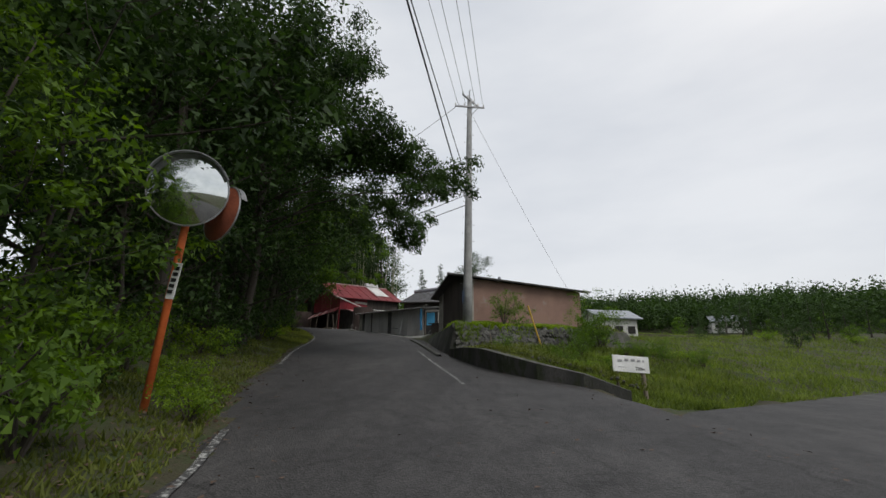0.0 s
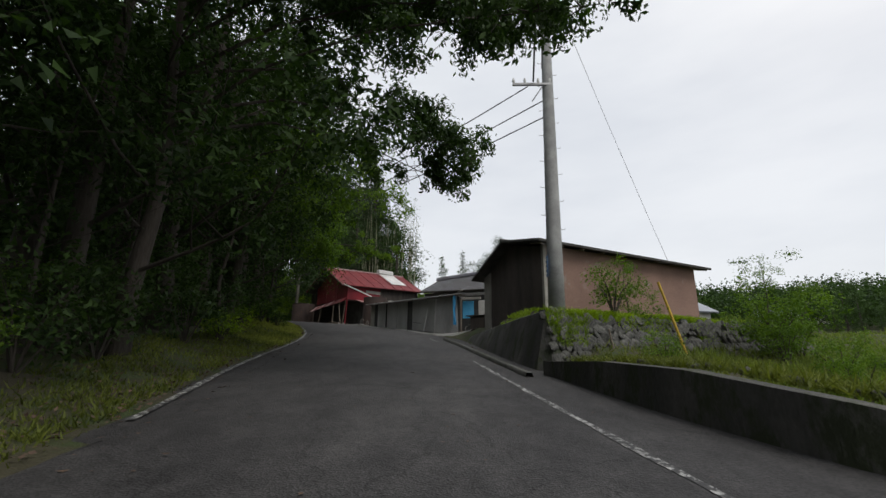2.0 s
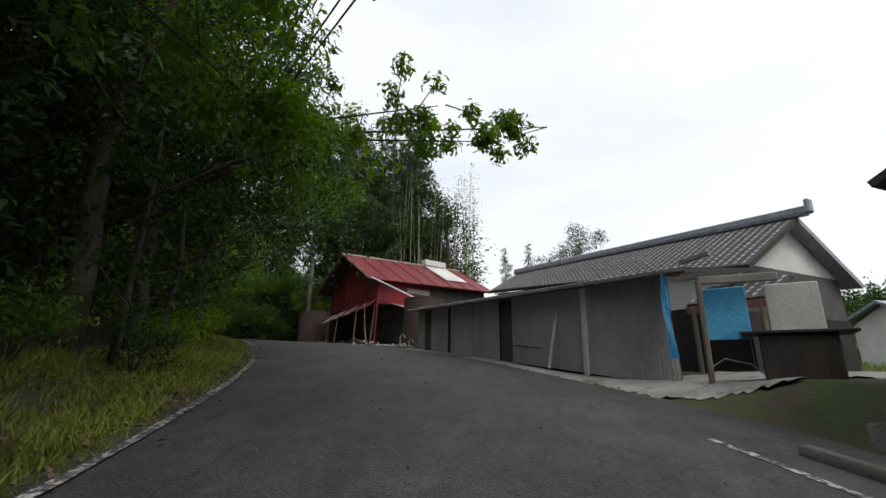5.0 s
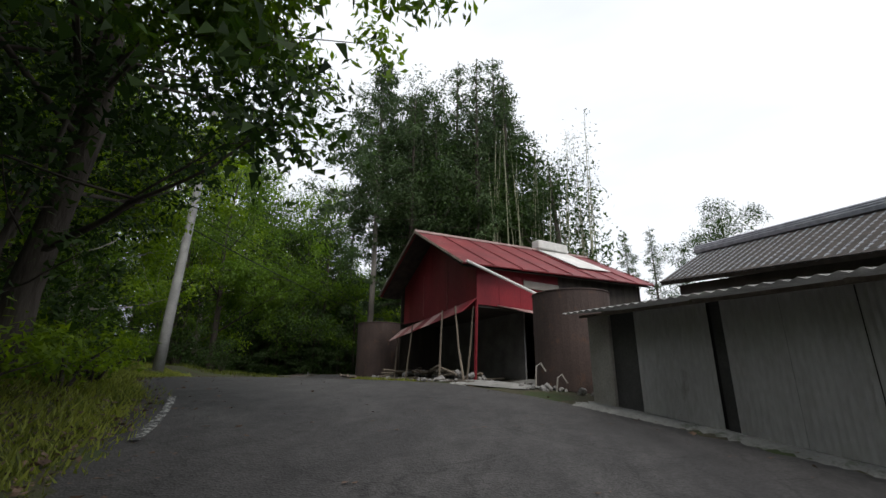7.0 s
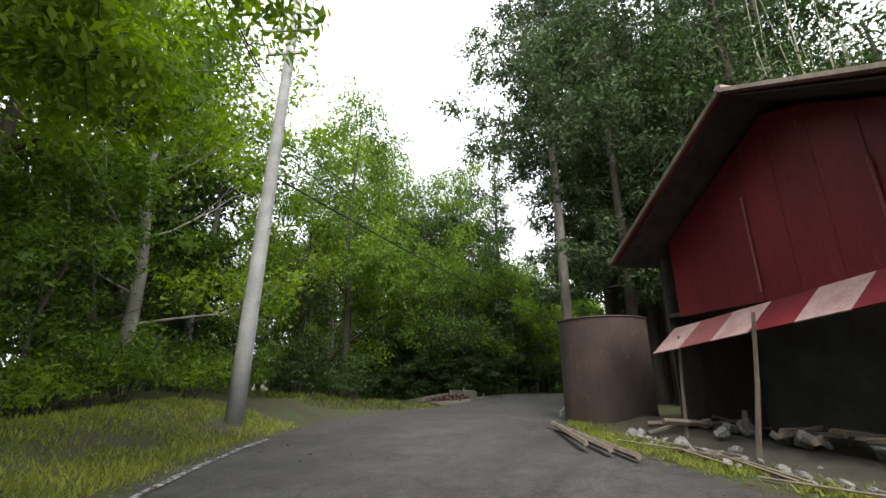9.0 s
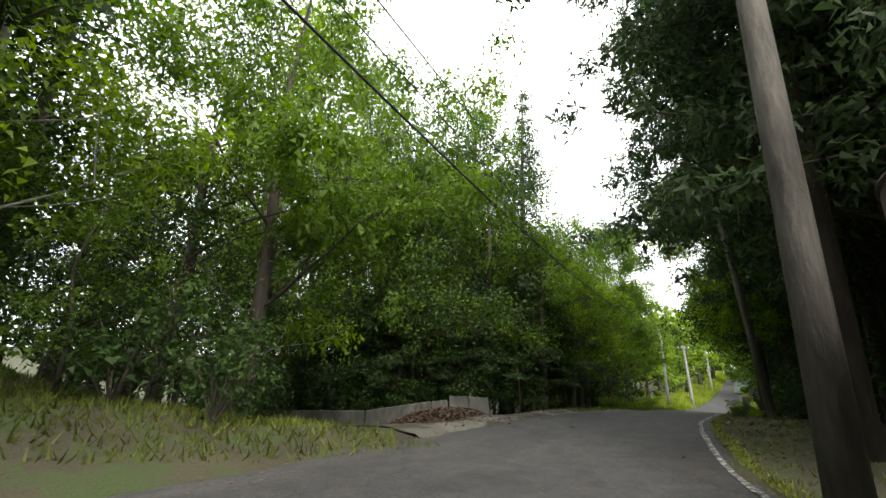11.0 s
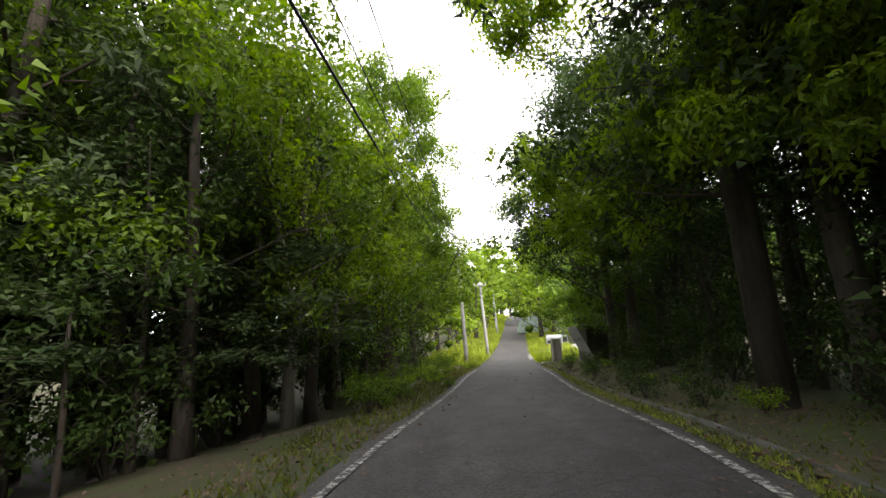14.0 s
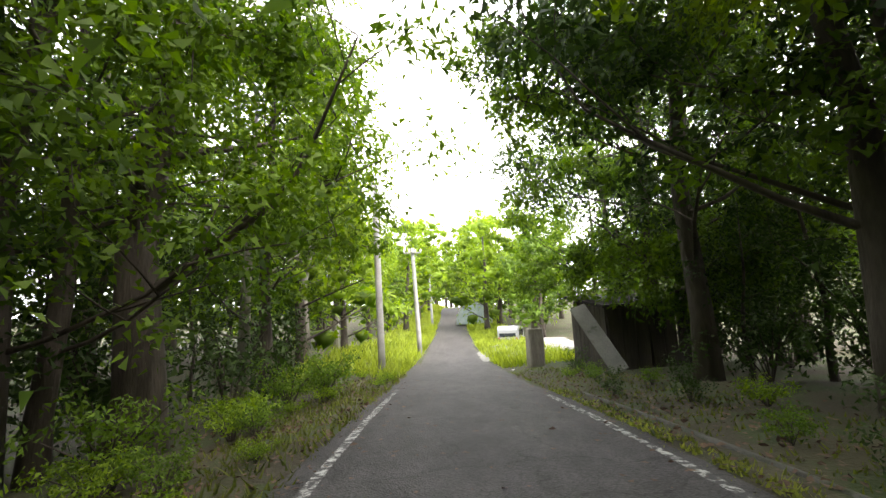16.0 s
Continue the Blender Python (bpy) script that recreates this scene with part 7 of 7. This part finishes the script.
plant(MAPLE[0], -34.4, 73.2, 1.45, tall=1.32)
plant(MAPLE[1], -38.8, 69.4, 1.5, tall=1.45)
for x, y, s in ((-33.6, 57.8, 1.2), (-36.2, 60.2, 1.35), (-39.6, 61.6, 1.5), (-36.8, 57.6, 1.5), (-31.6, 56.2, 0.9), (-41.0, 59.0, 1.6)):
    plant(SAPLING[1], x, y, s)
beside(74, 92, 0.8, 0.9, 2.4, 1, SHRUB, 0.2, 0.42)

# ---- far woods, houses and field ----
def blades(name, P, height, material, r, width=0.035, lean=0.45):
    """Upright tapering blades, one triangle each."""
    n = len(P)
    a = r.uniform(0, 6.283, n)
    h = np.asarray(height)
    w = (width * (0.6 + h / (h.mean() + 1e-6) * 0.4))[:, None]
    s = np.column_stack([np.cos(a), np.sin(a), np.zeros(n)])
    tip = P + np.column_stack([r.normal(0, lean, n) * h, r.normal(0, lean, n) * h, h * r.uniform(0.7, 1.1, n)])
    V = np.stack([P - s * w * 0.5, P + s * w * 0.5, tip], 1).reshape(-1, 3)
    me = bpy.data.meshes.new(name)
    me.vertices.add(3 * n)
    me.vertices.foreach_set("co", V.ravel())
    me.loops.add(3 * n)
    me.loops.foreach_set("vertex_index", np.arange(3 * n))
    me.polygons.add(n)
    me.polygons.foreach_set("loop_start", np.arange(n) * 3)
    me.polygons.foreach_set("loop_total", np.full(n, 3))
    me.update(calc_edges=True)
    me.materials.append(material)
    return new(name, me)


def verge(name, side, y0, y1, d0, d1, n, h0, h1, material, label, seed, patchy=0.35, width=0.03):
    r = np.random.default_rng(seed)
    rows = np.where((LINE[:, 1] >= y0) & (LINE[:, 1] <= y1))[0]
    i = r.choice(rows, n)
    off = (LINE[i, 3] if side < 0 else LINE[i, 4]) + d0 + (d1 - d0) * r.uniform(0, 1, n) ** 1.2
    x = LINE[i, 0] + RIGHTWARD[i, 0] * side * off + TANGENT[i, 0] * r.uniform(-0.4, 0.4, n)
    y = LINE[i, 1] + RIGHTWARD[i, 1] * side * off + TANGENT[i, 1] * r.uniform(-0.4, 0.4, n)
    keep = np.sin(x * 2.3 + 1.1 * np.sin(y * 1.7)) * np.cos(y * 1.9 + 0.8 * x) > -1 + 2 * patchy * r.uniform(0, 1, n)
    x, y = x[keep], y[keep]
    z = ground_z(x, y) - 0.01
    return tagged(blades(name, np.column_stack([x, y, z]), r.uniform(h0, h1, len(x)), material, r, width), label, "grass", kind="stuff")


verge("verge_grass", -1, -2, 45, 0.25, 2.2, 46000, 0.04, 0.13, GRASS, "short patchy green and straw grass on the bank", 1)
verge("verge_grass", -1, 24, 42, 0.2, 2.4, 26000, 0.05, 0.17, BEND_GRASS, "lush grass on the bank before the bend", 12, 0.2)
verge("verge_grass", -1, 40, 51.5, 0.25, 4.5, 30000, 0.04, 0.16, BEND_GRASS, "short grass round the bend, sunlight put into its colour", 2)
verge("verge_grass", 1, 45.5, 55, 0.25, 1.5, 9000, 0.03, 0.11, BEND_GRASS, "mossy grass strip before the barn", 13, 0.45)
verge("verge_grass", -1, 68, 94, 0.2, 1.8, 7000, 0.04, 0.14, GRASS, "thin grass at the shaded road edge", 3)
verge("verge_grass", 1, 56, 88, 0.1, 0.5, 9000, 0.02, 0.07, BEND_GRASS, "low yellow-green moss and grass along the road edge", 14, 0.4)
verge("verge_grass", 1, 58, 94, 0.25, 2.6, 7000, 0.03, 0.1, GRASS, "thin moss and grass at the shaded road edge", 4)
verge("verge_grass", -1, 92, 165, 0.3, 4.0, 16000, 0.2, 0.55, SUN_TINT_GRASS, "tall grass by the road, sunlight put into its bright colour", 5, width=0.08)
verge("verge_grass", 1, 95, 165, 0.3, 4.0, 16000, 0.2, 0.5, SUN_TINT_GRASS, "tall grass by the road, sunlight put into its bright colour", 6, width=0.08)
r9 = np.random.default_rng(9)
n = 16000
x, y = r9.uniform(-38, -24.2, n), r9.uniform(52, 62, n)
ok = (y < 58.2 + 0.55 * np.clip(-29 - x, 0, 9)) & (x < -24.6 - 0.3 * (58 - y))
x, y = x[ok], y[ok]
tagged(blades("turn_out_grass", np.column_stack([x, y, ground_z(x, y) - 0.01]), r9.uniform(0.05, 0.22, len(x)), GRASS, r9), "dark rough grass beside the turn-out", "grass", kind="stuff")
n = 26000
u, v = r9.uniform(-0.3, 9.5, n), r9.uniform(-0.25, 5.2, n)
v = np.maximum(v, 0.15 * np.clip(u, 0, 12) - 0.1 + 0.3 * r9.random(n))
x, y = 0.95 + 0.911 * u - 0.41 * v, 20.3 + 0.41 * u + 0.911 * v
ok = (x > np.interp(y, [19, 21.4, 23.8, 26.3, 28.9, 31.4], [0.6, 0.45, 0.1, -0.25, -0.55, -0.8])) & ~((u > 0.75) & (v > 4.4))
x, y = x[ok], y[ok]
tagged(blades("terrace_grass", np.column_stack([x, y, np.maximum(ground_z(x, y), 2.84) - 0.02]), r9.uniform(0.05, 0.15, len(x)), TERRACE_GRASS, r9), "bright short grass on the terrace edge", "grass", kind="stuff")
n = 9500
u, h = r9.uniform(0.0, 10.0, n), r9.uniform(0, 1, n) ** 1.7
h *= 0.5 + 0.5 * np.sin(u * 2.1 + 0.7 * np.sin(u * 5.3))
z = 2.88 - 0.9 * h
back = 0.45 * (z - 1.55) / 1.35 - 0.04
tagged(blades("wall_grass", np.column_stack([0.78 + 0.86 * u - 0.5 * back, np.interp(0.78 + 0.86 * u, FACE_X, FACE_Y) + 0.86 * back, z]), r9.uniform(0.06, 0.17, n), TERRACE_GRASS, r9, 0.025, 0.8), "tufts of grass growing over the stone wall", "grass", kind="stuff")
n = 5000
d0 = r9.uniform(0, run[-1], n)
x = np.interp(d0, run, [p[0] for p in LOW]) + 0.2 + np.abs(r9.normal(0, 0.35, n))
y = np.interp(d0, run, [p[1] for p in LOW]) + r9.uniform(0, 0.3, n)
z = np.maximum(np.interp(d0, run, LOW_TOP) - 0.02, ground_z(x, y) - 0.02)
tagged(blades("crest_grass", np.column_stack([x, y, z]), r9.uniform(0.04, 0.2, n), GRASS, r9, 0.025, 0.7), "dry weeds along the top of the low wall", "grass", kind="stuff")
n = 9000
x, y = r9.uniform(1.2, 11, n), r9.uniform(13, 24, n)
ok = (y < np.interp(x, FACE_X, FACE_Y) + 0.2) & (x > np.interp(y, [11.3, 12.1, 13.4, 15, 16.8, 18.6, 20], [3.9, 3.1, 2.45, 1.9, 1.5, 1.2, 1.0]))
x, y = x[ok], y[ok]
tagged(blades("bank_grass", np.column_stack([x, y, ground_z(x, y) - 0.02]), r9.uniform(0.06, 0.3, len(x)), GRASS, r9, 0.03, 0.6), "straggling dry weeds below the stone wall", "grass", kind="stuff")
n = 90000
dist = 3 + 60 * r9.uniform(0, 1, n) ** 1.7
ang = np.radians(r9.uniform(8, 80, n))
x, y = 2.5 + dist * np.sin(ang), 8 + dist * np.cos(ang)
al, sl = side_lane(x, y)
lane = ~((np.abs(sl) < 3.25) & (al > -1))
wx = np.interp(y, [10.9, 11.3, 12.1, 13.4, 15, 16.8, 18.6, 20], [4.9, 4.2, 3.3, 2.65, 2.1, 1.65, 1.3, 1.1])
u = (x - 0.95) * 0.911 + (y - 20.3) * 0.41
v = -(x - 0.95) * 0.41 + (y - 20.3) * 0.911
ok = lane & (x > wx) & (y > 10.8) & ~((v > -0.8) & (v < 8) & (u < 10.5)) & (sl < 40)
x, y, q = x[ok], y[ok], dist[ok]
tagged(blades("field_grass", np.column_stack([x, y, ground_z(x, y) - 0.02]), r9.uniform(0.08, 0.27, len(x)) * (0.6 + 0.6 * np.abs(np.sin(x * 0.7 + 1.3 * np.sin(y * 0.5)))) * (1 + q * 0.016), FIELD_GRASS, r9, 0.05), "lush green grass and rice in the open field", "grass", kind="stuff")

# woods on the far hill, joined
r8 = np.random.default_rng(8)
P, S = [], []
for k in range(1500):
    a, q = radians(r8.uniform(8, 60)), r8.uniform(150, 240) if k % 3 else r8.uniform(138, 165)
    x, y = q * math.sin(a), q * math.cos(a)
    z = gz(x, y)
    h = r8.uniform(6, 11.5)
    pts = r8.normal(size=(80, 3)) * (1.5, 1.5, h * 0.19) + (x, y, z + h * 0.5)
    if r8.random() < 0.55:
        taper = 1.15 - (pts[:, 2] - z) / h
        pts[:, 0] = x + (pts[:, 0] - x) * taper
        pts[:, 1] = y + (pts[:, 1] - y) * taper
    P.append(pts)
    S.append(r8.uniform(0.5, 1.0, 80))
tagged(leaf_cloud("far_wood", np.vstack(P), np.concatenate(S), LEAF_DARK, r8, 0.2, 0.1, 0.75, None, 3), "dark mixed wood covering the far hill", "wood", kind="stuff")
for k in range(16):
    a, q = radians(rt.uniform(37, 62)), rt.uniform(52, 72)
    plant(rt.choice(DEEP), q * math.sin(a), q * math.cos(a) + 4, rt.uniform(0.28, 0.42))
for k in range(10):
    a, q = radians(rt.uniform(20, 62)), rt.uniform(40, 62)
    plant(rt.choice(SHRUB), q * math.sin(a), q * math.cos(a) + 4, rt.uniform(0.8, 1.3))
for k in range(16):
    a, q = radians(rt.uniform(17, 46)), rt.uniform(105, 140)
    plant(rt.choice(FAR[:1] + DEEP), q * math.sin(a), q * math.cos(a), rt.uniform(0.35, 0.55))


def far_house(x, y, w, dp, h, rz, wall_m, label):
    e = empty("house", (x, y, gz(x, y)), label, "house", "far houses", rz)
    part("wall", box((w, dp, h), (0, 0, h / 2 - 0.2), (0, 0, 0), 0.02), wall_m, e)
    for s in (-1, 1):
        part("roof_slope", slab((-w / 2 - 0.5, s * (dp / 2 + 0.6), h - 0.1), (w / 2 + 0.5, s * (dp / 2 + 0.6), h - 0.1), (w / 2 + 0.5, 0, h + dp * 0.28), (-w / 2 - 0.5, 0, h + dp * 0.28), 0.15), TILE_REST, e)
    for sx in (-w / 2, w / 2 - 0.1):
        bm = bmesh.new()
        a = [bm.verts.new((sx + q, yy, zz)) for q in (0, 0.1) for yy, zz in ((-dp / 2, h - 0.25), (dp / 2, h - 0.25), (0, h + dp * 0.22))]
        for f in ((0, 1, 2), (5, 4, 3), (0, 3, 4, 1), (1, 4, 5, 2), (2, 5, 3, 0)):
            bm.faces.new([a[k] for k in f])
        part("gable", bm, wall_m, e)
    for k in range(3):
        part("window", box((1.0, 0.06, 0.9), (-w / 3 + k * w / 3, -dp / 2 - 0.03, h * 0.5), (0, 0, 0), 0.01), DARK_INSIDE, e)
    return e


far_house(21.0, 54.0, 5.0, 4.0, 2.9, 12, WHITE_PLASTER, "tiled white farm building beyond the shed")
far_house(78, 118, 8.0, 6.0, 3.0, -20, WHITE_PLASTER, "low grey-roofed house at the foot of the hill")
far_house(91, 121, 4.5, 5.0, 3.0, 65, WHITE_PAINT, "small white house at the foot of the hill")

# fallen leaves and twigs on the asphalt edge
r6 = np.random.default_rng(6)
n = 900
i = r6.choice(np.where((LINE[:, 1] > 0) & (LINE[:, 1] < 92))[0], n)
off = -LINE[i, 3] + (LINE[i, 3] + np.minimum(LINE[i, 4], 3.4)) * r6.uniform(0, 1, n)
x, y = LINE[i, 0] + RIGHTWARD[i, 0] * off, LINE[i, 1] + RIGHTWARD[i, 1] * off
tagged(leaf_cloud("leaf_litter", np.column_stack([x, y, LINE[i, 2] + 0.012]), r6.uniform(0.025, 0.08, n), LITTER, r6, 0.95, 0, 0.6), "dead leaves and twigs scattered over the asphalt", "leaf litter", kind="stuff")
r7 = np.random.default_rng(7)
n = 2600
i = r7.choice(np.where((LINE[:, 1] > 0) & (LINE[:, 1] < 92))[0], n)
side = r7.choice([-1, 1], n, p=[0.6, 0.4])
off = np.where(side < 0, LINE[i, 3], LINE[i, 4]) + 0.3 - np.abs(r7.normal(0, 0.55, n))
j = r7.uniform(-0.3, 0.3, n)
x, y = LINE[i, 0] + RIGHTWARD[i, 0] * side * off + TANGENT[i, 0] * j, LINE[i, 1] + RIGHTWARD[i, 1] * side * off + TANGENT[i, 1] * j
z = LINE[i, 2] + 0.012
tagged(leaf_cloud("leaf_litter", np.column_stack([x, y, z]), r7.uniform(0.03, 0.1, n), LITTER, r7, 0.95, 0, 0.6), "scattered dead leaves along the road edge", "leaf litter", kind="stuff")
n = 3200
i = r7.choice(np.where((LINE[:, 1] > -1) & (LINE[:, 1] < 44))[0], n)
off = LINE[i, 3] + 0.05 + np.abs(r7.normal(0, 0.9, n))
j = r7.uniform(-0.3, 0.3, n)
x, y = LINE[i, 0] - RIGHTWARD[i, 0] * off + TANGENT[i, 0] * j, LINE[i, 1] - RIGHTWARD[i, 1] * off + TANGENT[i, 1] * j
tagged(leaf_cloud("leaf_litter", np.column_stack([x, y, ground_z(x, y, True) + 0.04]), r7.uniform(0.03, 0.08, n), LITTER, r7, 0.75, 0, 0.6), "brown dead leaves lying in the verge grass", "leaf litter", kind="stuff")
n = 1300
i = r7.choice(np.where((LINE[:, 1] > 29) & (LINE[:, 1] < 41))[0], n)
off = LINE[i, 3] + 0.1 + r7.uniform(0, 1.7, n)
j = r7.uniform(-0.3, 0.3, n)
x, y = LINE[i, 0] - RIGHTWARD[i, 0] * off + TANGENT[i, 0] * j, LINE[i, 1] - RIGHTWARD[i, 1] * off + TANGENT[i, 1] * j
tagged(leaf_cloud("leaf_litter", np.column_stack([x, y, ground_z(x, y, True) + 0.05]), r7.uniform(0.04, 0.1, n), LITTER, r7, 0.7, 0, 0.6), "thick brown leaf litter on the grassy bank", "leaf litter", kind="stuff")
n = 6500
i = r7.choice(np.where((LINE[:, 1] > 60) & (LINE[:, 1] < 92))[0], n)
side = r7.choice([-1, 1], n)
off = np.where(side < 0, LINE[i, 3], LINE[i, 4]) + 0.2 + np.abs(r7.normal(0, 1.4, n))
j = r7.uniform(-0.3, 0.3, n)
x, y = LINE[i, 0] + RIGHTWARD[i, 0] * side * off + TANGENT[i, 0] * j, LINE[i, 1] + RIGHTWARD[i, 1] * side * off + TANGENT[i, 1] * j
tagged(leaf_cloud("leaf_litter", np.column_stack([x, y, ground_z(x, y) + 0.03]), r7.uniform(0.04, 0.1, n), LITTER, r7, 0.8, 0, 0.6), "brown leaf litter under the trees", "leaf litter", kind="stuff")

for t_ in TEMPLATES:
    for c_ in list(t_.children_recursive):
        bpy.data.objects.remove(c_)
    bpy.data.objects.remove(t_)
